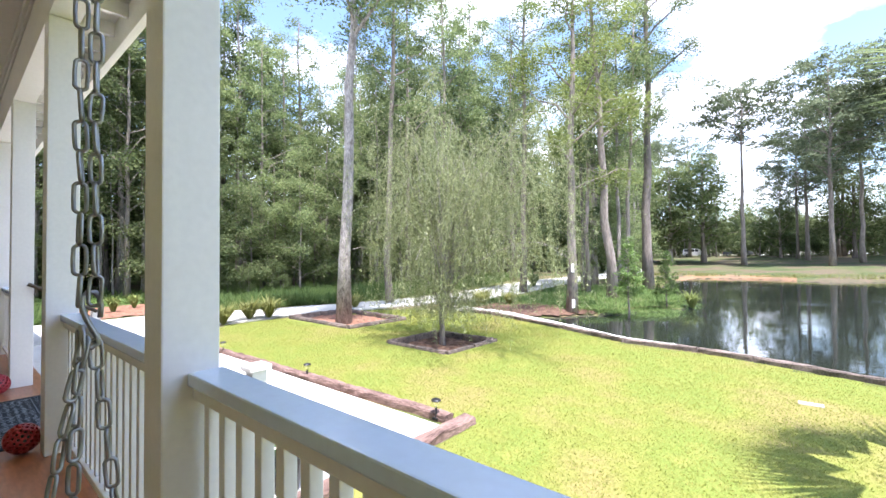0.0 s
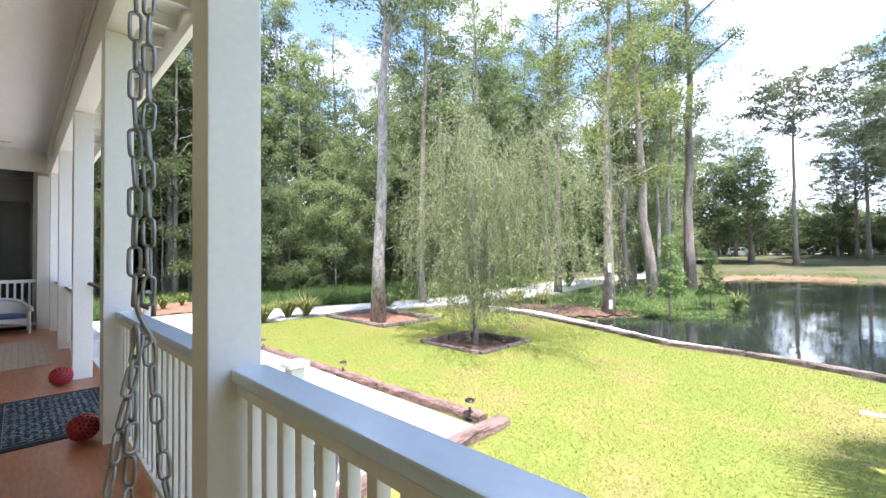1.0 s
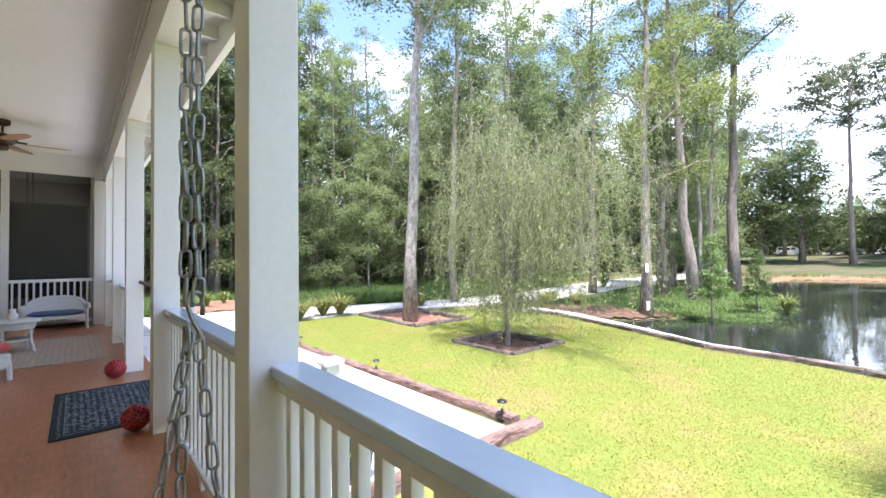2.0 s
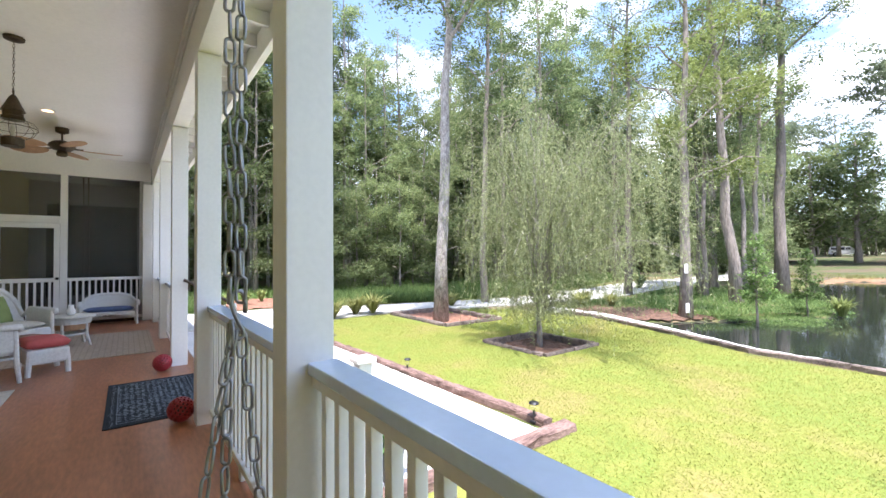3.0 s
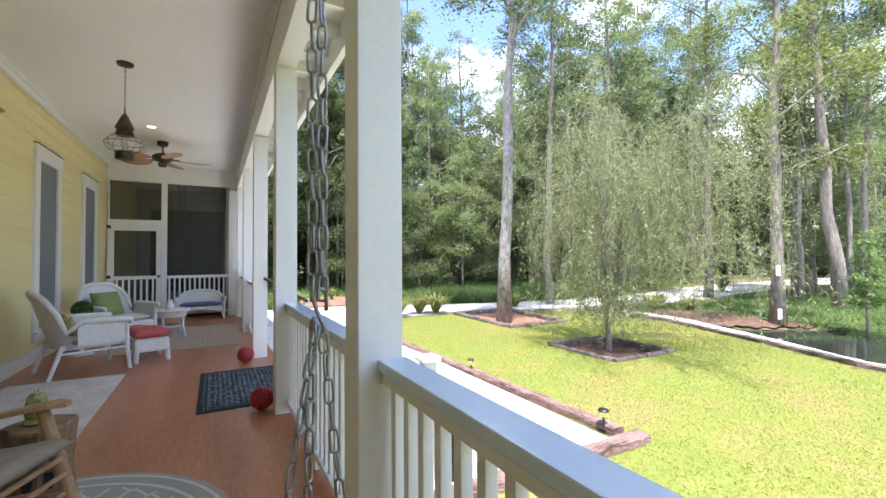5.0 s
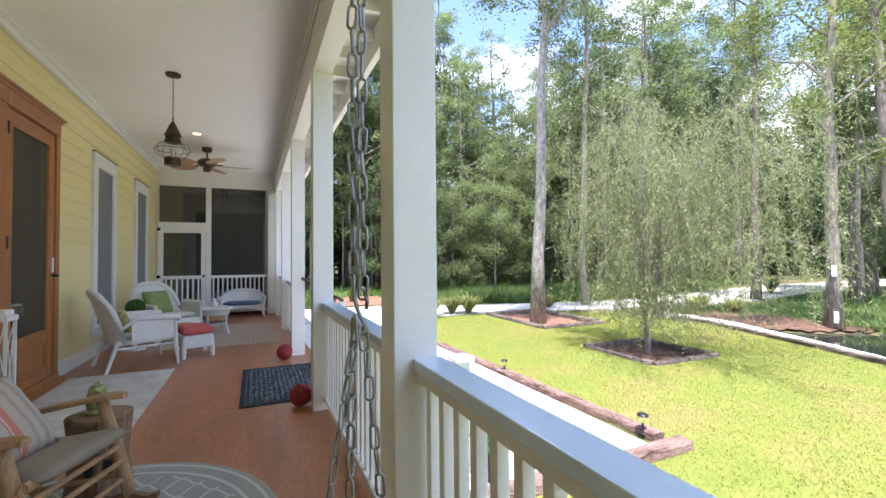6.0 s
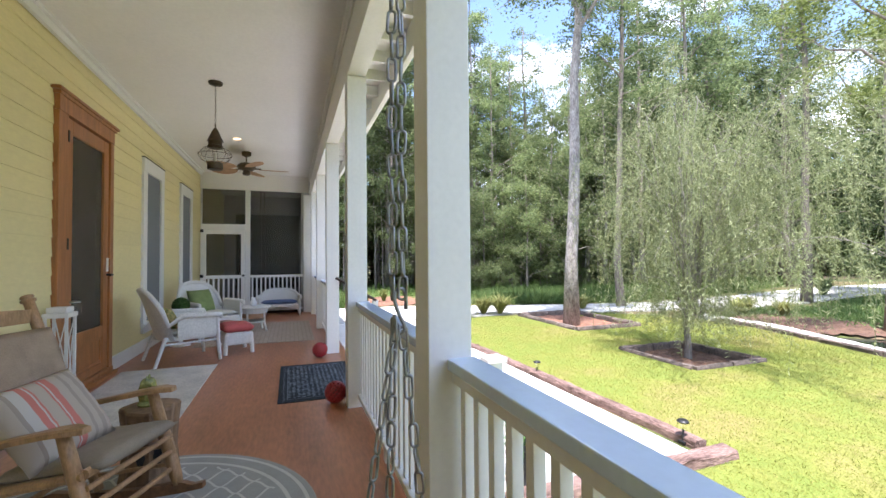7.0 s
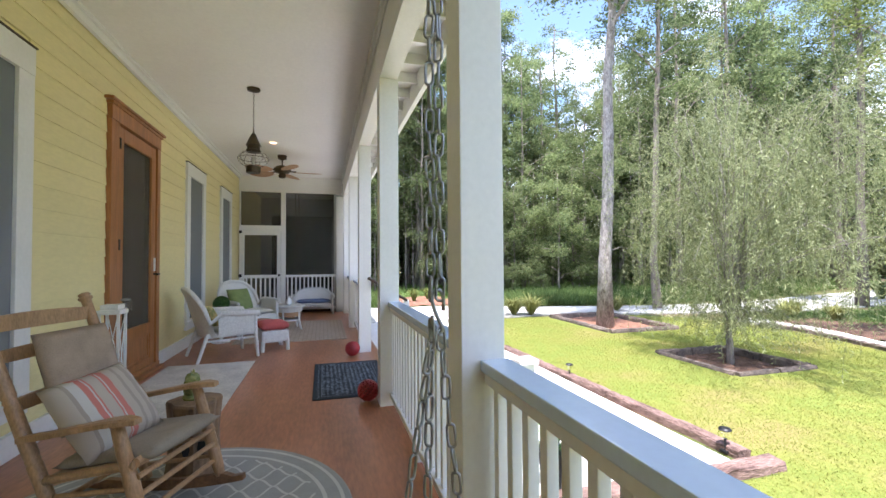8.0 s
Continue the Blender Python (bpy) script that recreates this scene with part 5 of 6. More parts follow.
# the trunk is solid: a black disc paints the hollow's shade
part("hollow", lathe([(0.068, -0.03), (0.064, 0.010), (0.001, 0.012)], 16, pose(0.122, 0.032, 0.20, 0, 90, 15) @ Matrix.Diagonal((1.15, 1, 1, 1))), BLACK, st, "black disc painting the shade of the hollow")
ow = thing("owl_figurine", "green and yellow glazed ceramic owl figurine on the stump", "figurine", (-3.09, -0.645, 0.452))
bm = lathe([(0.045, 0.0), (0.055, 0.012), (0.045, 0.03), (0.05, 0.06), (0.052, 0.085), (0.042, 0.115), (0.040, 0.135), (0.028, 0.155), (0.004, 0.16)], 18)
for sx in (-1, 1):
    lathe([(0.012, 0.0), (0.002, 0.03)], 8, pose(sx * 0.024, 0, 0.148), bm=bm)
    lathe([(0.013, 0.0), (0.012, 0.008), (0.002, 0.01)], 10, pose(0.034, sx * 0.017, 0.125, 0, 90, 0), bm=bm)
me = bpy.data.meshes.new("owl_figurine")
bm.to_mesh(me)
bm.free()
me.materials.append(CERAMIC)
o = new("owl_body", me)
o.parent = ow


# the rocking chair
def rocking_chair():
    t = thing("rocking_chair", "honey oak rocking chair with tan cushions", "rocking chair", (-2.76, -0.85, 0.010), -20)
    W = 0.27

    def turned(p, q, r, knob=False):
        p, q = Vector(p), Vector(q)
        d = q - p
        m = Matrix.Translation(p) @ d.to_track_quat('Z', 'Y').to_matrix().to_4x4()
        L = d.length
        rows = [(r * 0.8, 0)]
        for f, k in ((0.1, 1), (0.30, 1.05), (0.31, 0.9), (0.32, 1.05), (0.33, 0.9), (0.34, 1.05), (0.55, 1.0), (0.56, 0.88), (0.57, 1.0), (0.58, 0.88), (0.59, 1.0), (0.8, 0.95), (0.96 if knob else 1.0, 0.85)):
            rows.append((r * k, L * f))
        if knob:
            rows += [(r * 1.15, L * 0.965), (r * 1.25, L * 0.975), (r * 0.75, L * 0.98), (r * 1.1, L * 0.988), (r * 0.9, L * 0.997), (r * 0.3, L)]
        return lathe(rows, 14, m)
    for sx in (-1, 1):
        part("back_post", turned((sx * (W - 0.02), -0.15, 0.075), (sx * (W + 0.005), -0.49, 1.145), 0.029, True), ROCKWOOD, t, smooth=True)
        part("front_leg", turned((sx * W, 0.26, 0.06), (sx * W, 0.16, 0.56), 0.030), ROCKWOOD, t, smooth=True)
        bm = bmesh.new()
        prof = [(-0.29, 0.520), (-0.16, 0.530), (0.0, 0.550), (0.13, 0.566), (0.21, 0.571), (0.27, 0.564)]
        wid = [0.022, 0.025, 0.03, 0.042, 0.046, 0.022]
        ring = []
        for (y, z), ww in zip(prof, wid):
            ring.append([bm.verts.new((sx * (W + 0.01) + a * ww, y, z + b)) for a, b in ((-1, -0.012), (1, -0.012), (1, 0.008), (0.7, 0.014), (-0.7, 0.014), (-1, 0.008))])
        for r0, r1 in zip(ring, ring[1:]):
            for k in range(6):
                bm.faces.new((r0[k], r0[(k + 1) % 6], r1[(k + 1) % 6], r1[k]))
        bm.faces.new(ring[0][::-1])
        bm.faces.new(ring[-1])
        part("armrest", bm, ROCKWOOD, t)
        # curved rocker
        bm = bmesh.new()
        ring = []
        for k in range(17):
            y = -0.52 + 0.92 * k / 16
            z = 0.002 + 0.17 * (y + 0.03) ** 2
            th = 0.055 if 1 < k < 15 else 0.03
            ring.append([bm.verts.new((sx * (W - 0.005) + a, y, z + b)) for a, b in ((-0.016, 0), (0.016, 0), (0.016, th), (-0.016, th))])
        for r0, r1 in zip(ring, ring[1:]):
            for k in range(4):
                bm.faces.new((r0[k], r0[(k + 1) % 4], r1[(k + 1) % 4], r1[k]))
        bm.faces.new(ring[0][::-1])
        bm.faces.new(ring[-1])
        part("rocker", bm, ROCKDARK, t, "dark worn rocker")
        for z in (0.17, 0.27):
            part("side_rung", tube([(sx * (W - 0.005), 0.235, z), (sx * (W - 0.015), -0.165, z - 0.02)], 0.012, 8), ROCKWOOD, t)
        part("seat_rail", tube([(sx * W, 0.235, 0.375), (sx * (W - 0.01), -0.20, 0.325)], 0.021, 8), ROCKWOOD, t)
    part("front_seat_rail", tube([(-W, 0.236, 0.38), (W, 0.236, 0.38)], 0.022, 8), ROCKWOOD, t)
    for z in (0.15, 0.24, 0.32):
        part("front_rung", tube([(-W, 0.24, z), (W, 0.24, z)], 0.013, 8), ROCKWOOD, t)
    part("rear_rung", tube([(-W, -0.165, 0.22), (W, -0.165, 0.22)], 0.013, 8), ROCKWOOD, t)
    part("seat", boxes((-W + 0.01, W - 0.01, -0.18, 0.235, 0.0, 0.02)), BURLAP, t, "woven seat").matrix_basis = pose(0, 0, 0.345, 6, 0, 0)
    for z, hh in ((1.03, 0.07), (0.88, 0.055), (0.66, 0.055)):
        y = -0.15 - 0.34 * (z - 0.075) / 1.07
        bm = bmesh.new()
        ring = []
        for k in range(9):
            u = -1 + k / 4
            c = -0.03 * (1 - u * u)
            ring.append([bm.verts.new((u * W, y + c + a, z + b + (0.012 * (1 - u * u) if b > 0 else 0))) for a, b in ((-0.011, -hh / 2), (0.011, -hh / 2), (0.011, hh / 2), (-0.011, hh / 2))])
        for r0, r1 in zip(ring, ring[1:]):
            for k in range(4):
                bm.faces.new((r0[k], r0[(k + 1) % 4], r1[(k + 1) % 4], r1[k]))
        bm.faces.new(ring[0][::-1])
        bm.faces.new(ring[-1])
        part("back_slat", bm, ROCKWOOD, t)
    return t


rk = rocking_chair()
ROCKED = pose(-2.61, -0.75, 0.010, 0, 0, -20) @ pose(0, 0, 0.013, 5, 0, 0)
rk.matrix_world = ROCKED
ON_SEAT = ROCKED @ pose(0, 0, 0.012, 4, 0, 0).inverted()
sc = thing("seat_cushion", "taupe seat cushion on the rocking chair", "cushion", (-2.76, -0.85, 0.010), -20)
part("cover", cushion(0.50, 0.49, 0.07, m=pose(0, 0.035, 0.400, 7, 0, 0), puff=0.22), GREYCUSH, sc, smooth=True)
bc = thing("back_cushion", "tan burlap back cushion tied to the rocking chair", "cushion", (-2.76, -0.85, 0.010), -20)
part("cover", cushion(0.40, 0.50, 0.09, m=pose(0, -0.290, 0.72, -72, 0, 0), puff=0.25), BURLAP, bc, smooth=True)
sp = thing("striped_pillow", "oatmeal pillow with coral stripes on the rocking chair", "pillow", (-2.76, -0.85, 0.010), -20)
o = part("cover", cushion(0.42, 0.40, 0.15, puff=0.55, corner=0.06), STRIPES, sp, smooth=True)
o.matrix_basis = pose(0.07, -0.115, 0.575, 0, 0, -8) @ pose(0, 0, 0, -54, 0, 0) @ pose(0, 0, 0, 0, 0, 6)

for o in (sc, bc, sp):
    o.matrix_world = ON_SEAT

# path lights along the walk
for x, y in ((-3.79, 4.36), (-6.80, 4.34), (-10.04, 4.24)):
    pl_ = thing("path_light", "small black solar path light on a stake", "path light", (x, y, GROUND + 0.02), group="solar path lights")
    part("stake", lathe([(0.012, -0.05), (0.012, 0.14), (0.02, 0.15)], 8), BLACK, pl_)
    part("lens", lathe([(0.025, 0.15), (0.05, 0.24)], 12), CLEAR, pl_, "clear flared lens")
    part("cap", lathe([(0.062, 0.24), (0.066, 0.25), (0.05, 0.268), (0.004, 0.275)], 14), BLACK, pl_)
    part("foot", boxes((-0.045, 0.045, -0.035, 0.035, 0.0, 0.03), bevel=0.008), BLACK, pl_)
# planter on the walk
pp = thing("planter", "dark tall planter with a spiky green plant", "planter", (-3.72, 2.22, GROUND + 0.03))
part("pot", lathe([(0.11, 0.0), (0.15, 0.30), (0.16, 0.33), (0.14, 0.33)], 18), BLACK, pp)
part("soil", lathe([(0.138, 0.30), (0.135, 0.315)], 16), MULCH, pp)
_v = []
_r = np.random.default_rng(8)
for k in range(60):
    a, l, e = _r.uniform(0, 2 * math.pi), _r.uniform(0.25, 0.55), _r.uniform(0.2, 1.4)
    g = np.array([math.cos(a) * math.cos(e), math.sin(a) * math.cos(e), math.sin(e)])
    s = np.array([-math.sin(a), math.cos(a), 0]) * 0.014
    p0 = np.array([0, 0, 0.31])
    _v += [p0 - s * 0.5, p0 + g * l * 0.5 + s, p0 + g * l - np.array([0, 0, l * 0.15]), p0 + g * l * 0.5 - s]
link_mesh("foliage", [tuple(p) for p in _v], [(4 * i, 4 * i + 1, 4 * i + 2, 4 * i + 3) for i in range(len(_v) // 4)], PLANTGREEN, pp)
# vehicles parked beyond the pond
CARWHITE = mat("white_car_paint", (0.75, 0.75, 0.75), rough=0.25, var=0.02, coat=0.5, bump=0)
CARDARK = mat("dark_car_paint", (0.03, 0.035, 0.045), rough=0.25, var=0.02, coat=0.5, bump=0)
CARGLASS = mat("dark_car_glass", (0.02, 0.022, 0.025), rough=0.08, var=0.02, bump=0)
TYRE = mat("tyre_rubber", (0.02, 0.02, 0.02), rough=0.8)


def car(name, label, x, y, rz, paint, pickup=False):
    t = thing(name, label, "car", (x, y, ground_level(x, y)), rz)
    bm = bmesh.new()
    prof = [(-2.3, 0.35), (-2.35, 0.75), (-2.3, 1.0), (-2.2, 1.62), (-1.9, 1.75), (0.5, 1.75), (1.15, 1.08), (2.15, 0.98), (2.35, 0.7), (2.3, 0.35)]
    if pickup:
        prof = [(-2.6, 0.45), (-2.65, 0.95), (-0.75, 1.0), (-0.65, 1.7), (-0.4, 1.78), (0.6, 1.76), (1.2, 1.12), (2.35, 1.02), (2.5, 0.7), (2.45, 0.42)]
    a = [bm.verts.new((px, -0.9, pz)) for px, pz in prof]
    b = [bm.verts.new((px, 0.9, pz)) for px, pz in prof]
    bm.faces.new(a[::-1])
    bm.faces.new(b)
    for k in range(len(a)):
        j = (k + 1) % len(a)
        bm.faces.new((a[k], a[j], b[j], b[k]))
    bmesh.ops.bevel(bm, geom=list(bm.edges), offset=0.06, segments=2, affect='EDGES')
    body = part("body", bm, paint, t, smooth=False)
    xs = ((-0.5, 0.45),) if pickup else ((-2.0, -1.15), (-1.05, -0.2), (-0.1, 0.55))
    for sy in (-1, 1):
        for xa, xb in xs:
            part("side_window", boxes((xa, xb, sy * 0.905 - 0.01, sy * 0.905 + 0.01, 1.12, 1.6)), CARGLASS, t)
        for wx in ((-1.6, 1.55) if pickup else (-1.4, 1.45)):
            wl = part("wheel", lathe([(0.2, -0.11), (0.37, -0.1), (0.37, 0.1), (0.2, 0.11)], 18, pose(wx, sy * 0.84, 0.37, 90, 0, 0)), TYRE, t)
            part("rim", lathe([(0.19, -0.125), (0.19, 0.125)], 14, pose(wx, sy * 0.84, 0.37, 90, 0, 0)), CHROME, wl)
        part("headlight", boxes((2.25, 2.33, sy * 0.65 - 0.14, sy * 0.65 + 0.14, 0.72, 0.86)), CLEAR, t)
        part("tail_light", boxes((-2.34 if not pickup else -2.64, -2.26 if not pickup else -2.58, sy * 0.78 - 0.07, sy * 0.78 + 0.07, 0.8, 1.0)), REDBALL, t)
    return t


car("parked_suv", "white sport utility car parked beyond the pond", -17.4, 102, 12, CARWHITE)
car("parked_truck", "dark pickup truck parked beyond the pond", -10.2, 104, 8, CARDARK, True)

# ---- trees and plants ----
LEAF = leaf_mat("broad_leaves", (0.095, 0.130, 0.056), (0.160, 0.208, 0.088), (0.265, 0.310, 0.142), 0.58)
LEAFDARK = leaf_mat("shaded_broad_leaves", (0.090, 0.120, 0.050), (0.145, 0.180, 0.075), (0.225, 0.26, 0.115), 0.6)
LEAFLIGHT = leaf_mat("light_broad_leaves", (0.115, 0.153, 0.064), (0.188, 0.238, 0.102), (0.305, 0.345, 0.16), 0.58)
BARKPALE = mat("pale_thin_bark", (0.40, 0.36, 0.32), rough=0.95, var=0.35, scale=3, fine=16, bump=0.8, stretch=(2.2, 2.2, 0.5), depth=0.02)
LEAFLIME = leaf_mat("lime_leaves", (0.14, 0.175, 0.05), (0.215, 0.26, 0.08), (0.30, 0.34, 0.12), 0.5)
# grey-green needles, lightened and blued for the haze of distance
NEEDLE = leaf_mat("hazy_pine_needles", (0.12, 0.15, 0.085), (0.18, 0.215, 0.125), (0.25, 0.29, 0.17), 0.5)
WILLOWLEAF = leaf_mat("willow_leaves", (0.175, 0.20, 0.092), (0.262, 0.29, 0.142), (0.39, 0.41, 0.225), 0.5)
STRAW = leaf_mat("straw_blades", (0.19, 0.21, 0.07), (0.27, 0.28, 0.09), (0.36, 0.35, 0.14), 0.4)
UNDER = leaf_mat("undergrowth_leaves", (0.11, 0.18, 0.055), (0.17, 0.26, 0.08), (0.27, 0.36, 0.12), 0.5)
TURF = leaf_mat("turf_blades", (0.21, 0.24, 0.050), (0.25, 0.27, 0.060), (0.32, 0.31, 0.090), 0.45)


def leaf_arrays(c, length, width, a, b):
    """Diamond leaves at centres c along a with width along b."""
    L, W = np.asarray(length)[..., None] * a / 2, np.asarray(width)[..., None] * b / 2
    v = np.stack([c - L, c + W - 0.1 * L, c + L, c - W - 0.1 * L], 1)
    return v.reshape(-1, 3)


def tri_leaves(c, length, width, a, b):
    """Three-cornered leaves at centres c."""
    L, W = np.asarray(length)[..., None] * a / 2, np.asarray(width)[..., None] * b / 2
    return np.stack([c - 0.9 * L + 0.4 * W, c + 0.5 * L + W, c + L * 0.7 - 1.1 * W], 1).reshape(-1, 3)


def quads_mesh(name, v, material, parent=None, label="", q=4):
    n = len(v) // q
    me = bpy.data.meshes.new(name)
    me.vertices.add(q * n)
    me.loops.add(q * n)
    me.polygons.add(n)
    me.vertices.foreach_set("co", np.asarray(v, np.float32).ravel())
    me.loops.foreach_set("vertex_index", np.arange(q * n, dtype=np.int32))
    me.polygons.foreach_set("loop_start", np.arange(0, q * n, q, dtype=np.int32))
    me.update(calc_edges=True)
    me.materials.append(material)
    ob = new(name, me)
    if parent is not None:
        ob.parent = parent
    if label:
        ob["label"] = label
    return ob


def bent(p, q, sag, k, rng, wob):
    p, q = Vector(p), Vector(q)
    out = []
    for i in range(k + 1):
        t = i / k
        w = Vector(rng.normal(size=3)) * wob * math.sin(math.pi * t)
        out.append(p.lerp(q, t) + Vector((0, 0, sag * 4 * t * (1 - t))) + w)
    return out


def tree(name, label, seed, H, r, low, spread, leaves, size, leafmat, bark=BARKD, lean=(0, 0), limbs=26, droop=0.0, cluster=0.55, shape="column", gaps=0.0, flat=0.0, category="tree", group="woodland trees"):
    """A tree at the origin: tapered bent trunk, limbs and a crown of many small leaves in clumps."""
    rng = np.random.default_rng(seed)
    t = thing(name, label, category, (0, 0, 0), group=group)
    k = 9
    mid = [Vector((lean[0] * (i / k) + rng.normal() * 0.05 * H / 15 * (0 < i < k), lean[1] * (i / k) + rng.normal() * 0.05 * H / 15 * (0 < i < k), H * 0.97 * i / k - (0.1 if i == 0 else 0))) for i in range(k + 1)]
    rad = [r * (1.35 if i == 0 else 1.0) * (1 - 0.82 * (i / k) ** 1.15) for i in range(k + 1)]
    bm = tube(mid, rad, 9)
    cents = []

    def on_trunk(z):
        f = min(max(z / (H * 0.97), 0), 1) * k
        i = min(int(f), k - 1)
        return mid[i].lerp(mid[i + 1], f - i)
    for j in range(limbs):
        u = (j + rng.random()) / limbs
        z = H * (low + (0.98 - low) * u)
        if shape == "column":
            reach = spread * (0.55 + 0.45 * math.sin(math.pi * min(1, 0.15 + u * 0.95))) * (1 - 0.55 * u) * 1.25
        elif shape == "top":
            reach = spread * (0.45 + 0.75 * math.sin(math.pi * (0.12 + 0.80 * u)))
        else:
            reach = spread * (1 - 0.85 * u)
        reach *= rng.uniform(0.65, 1.15)
        a = j * 2.399 + rng.uniform(-0.5, 0.5)
        p = on_trunk(z)
        rise = reach * (rng.uniform(0.15, 0.75) - droop)
        q = p + Vector((math.cos(a) * reach, math.sin(a) * reach, rise))
        pts = bent(p, q, 0.10 * reach, 4, rng, 0.06 * reach)
        rr = max(0.012, r * 0.34 * (1 - 0.7 * u))
        tube(pts, [rr * (1 - 0.8 * i / 4) for i in range(5)], 5, bm=bm, cap=False)
        m = max(2, int(reach / (cluster * 0.75)))
        for i in range(m):
            if rng.random() < gaps:
                continue
            s = 0.35 + 0.65 * (i + 0.6) / m
            i0 = min(int(s * 4), 3)
            c = pts[i0].lerp(pts[i0 + 1], s * 4 - i0)
            cents.append(c + Vector(rng.normal(size=3)) * cluster * 0.5)
    cents = np.array([tuple(c) for c in cents])
    which = rng.integers(0, len(cents), leaves)
    # each clump is a flat, slightly drooping spray, its leaves lying mostly level
    spreadv = rng.normal(size=(leaves, 3)) * cluster * np.array([0.62, 0.62, 0.34 * (1 - flat)])
    spreadv[:, 2] -= 0.35 * (spreadv[:, 0] ** 2 + spreadv[:, 1] ** 2) / cluster
    c = cents[which] + spreadv
    nrm = rng.normal(size=(leaves, 3)) * 0.55 + np.array([0, 0, 1.0])
    a = np.cross(nrm, rng.normal(size=(leaves, 3)))
    a /= np.linalg.norm(a, axis=1)[:, None]
    b = np.cross(nrm / np.linalg.norm(nrm, axis=1)[:, None], a)
    s = size * rng.uniform(0.6, 1.3, leaves)
    part("trunk", bm, bark, t, smooth=True)
    quads_mesh("crown", tri_leaves(c, s, s * 0.70, a, b), leafmat, t, q=3)
    return t


def put(t, x, y, rz, s=1.0, z=None):
    m = Matrix.Translation((x, y, (ground_level(x, y) if z is None else z))) @ pose(0, 0, 0, 0, 0, rz)
    c = copy_thing(t, m)
    c.scale = (s, s, s)
    return c


proto = [
    tree("sweetgum_tree", "tall slender broadleaf tree at the wood's edge", 11, 17.0, 0.13, 0.16, 2.7, 12500, 0.150, LEAF, cluster=0.46, gaps=0.22),
    tree("maple_tree", "tall leafy broadleaf tree with a pale trunk", 12, 15.0, 0.12, 0.10, 2.8, 12500, 0.147, LEAFLIGHT, bark=BARK, cluster=0.46, gaps=0.22),
    tree("oak_tree", "dark leafy woodland tree with a straight trunk", 13, 18.5, 0.17, 0.20, 3.0, 13000, 0.153, LEAF, cluster=0.48, gaps=0.2),
    tree("young_tree", "young leafy understorey tree in the wood", 14, 7.5, 0.06, 0.10, 2.1, 9000, 0.125, LEAFLIGHT, limbs=18, cluster=0.42, gaps=0.15),
    tree("gum_tree", "tall thin tree with a high crown", 15, 21.0, 0.13, 0.42, 2.6, 11000, 0.148, LEAF, bark=BARK, limbs=22, gaps=0.25, cluster=0.46),
    tree("holly_tree", "dense dark understorey tree", 16, 6.0, 0.06, 0.06, 1.9, 9000, 0.122, LEAF, limbs=18, cluster=0.42, gaps=0.12),
    tree("deep_wood_tree", "tall leafy tree deep in the wood", 17, 18.0, 0.18, 0.10, 3.2, 4400, 0.32, LEAF, cluster=0.7, gaps=0.15),
    tree("deep_wood_gum", "tall pale-trunked tree deep in the wood", 18, 19.0, 0.15, 0.22, 3.0, 4000, 0.32, LEAFLIGHT, bark=BARK, cluster=0.7, gaps=0.15),
    tree("deep_wood_shrub", "leafy shrub deep in the wood", 19, 6.0, 0.07, 0.03, 2.3, 3400, 0.34, LEAF, limbs=18, cluster=0.6),
    tree("slender_tree", "thin pale-trunked sapling with a high sparse crown", 20, 14.0, 0.062, 0.60, 1.5, 2600, 0.17, LEAFLIGHT, bark=BARKPALE, limbs=14, cluster=0.4, gaps=0.2, lean=(0.3, 0.2)),
]
rs = np.random.default_rng(77)
placed = []


def pond_view(x, y):
    """The open sight line across the pond to the cars."""
    return 22 < y < 101 and x > -0.235 * y - 2.2


def scatter(n, xr, yr, kinds, mind, scale=(0.85, 1.15), keep=None):
    tries = 0
    k = 0
    while k < n and tries < n * 60:
        tries += 1
        x, y = rs.uniform(*xr), rs.uniform(*yr)
        if (keep and not keep(x, y)) or pond_view(x, y):
            continue
        if any((x - a) ** 2 + (y - b) ** 2 < mind ** 2 for a, b in placed):
            continue
        placed.append((x, y))
        put(proto[kinds[rs.integers(len(kinds))]], x, y, rs.uniform(0, 360), rs.uniform(*scale))
        k += 1


def west_of_drive(x, y):
    edge = np.interp(y, [0, 5, 9, 12.5, 16, 20, 26, 34, 46, 62], [-20.5, -20.2, -18.6, -18.0, -17.6, -17.8, -19.2, -21.8, -25.5, -31])
    return x < edge - 4.3 and not (x > -27 and 1.5 < y < 7.5)


# the wood west of the drive, its front rows first
scatter(32, (-27.5, -20.5), (-1, 36), [0, 1, 3, 4, 3, 1, 5], 1.9, keep=west_of_drive)
scatter(44, (-36, -23), (-6, 50), [0, 2, 2, 4, 4, 0], 2.2, (1.05, 1.35), keep=west_of_drive)
scatter(40, (-25, -18.3), (-1, 40), [3, 5, 5], 1.0, (0.20, 0.42), keep=west_of_drive)
scatter(70, (-31, -18.6), (-3, 42), [9], 0.75, (0.75, 1.2), keep=west_of_drive)
scatter(58, (-56, -32), (-16, 70), [6, 7, 8, 8, 7], 2.4, (0.85, 1.12), keep=west_of_drive)
scatter(9, (-42, -28), (-5, 9), [7, 6, 8], 2.0, (0.9, 1.1))
for x, y in ((-21.4, 25.5), (-22.6, 29), (-24.6, 33), (-28, 39), (-22.0, 22.0), (-26.0, 30.5), (-20.5, 34), (-22.5, 38), (-27, 45), (-30, 50), (-33, 56)):
    placed.append((x, y))
    put(proto[(0, 4, 2)[len(placed) % 3]], x, y, rs.uniform(0, 360), rs.uniform(1.2, 1.42))
scatter(46, (-62, -37), (-18, 60), [8, 8, 6], 1.6, (0.9, 1.4))
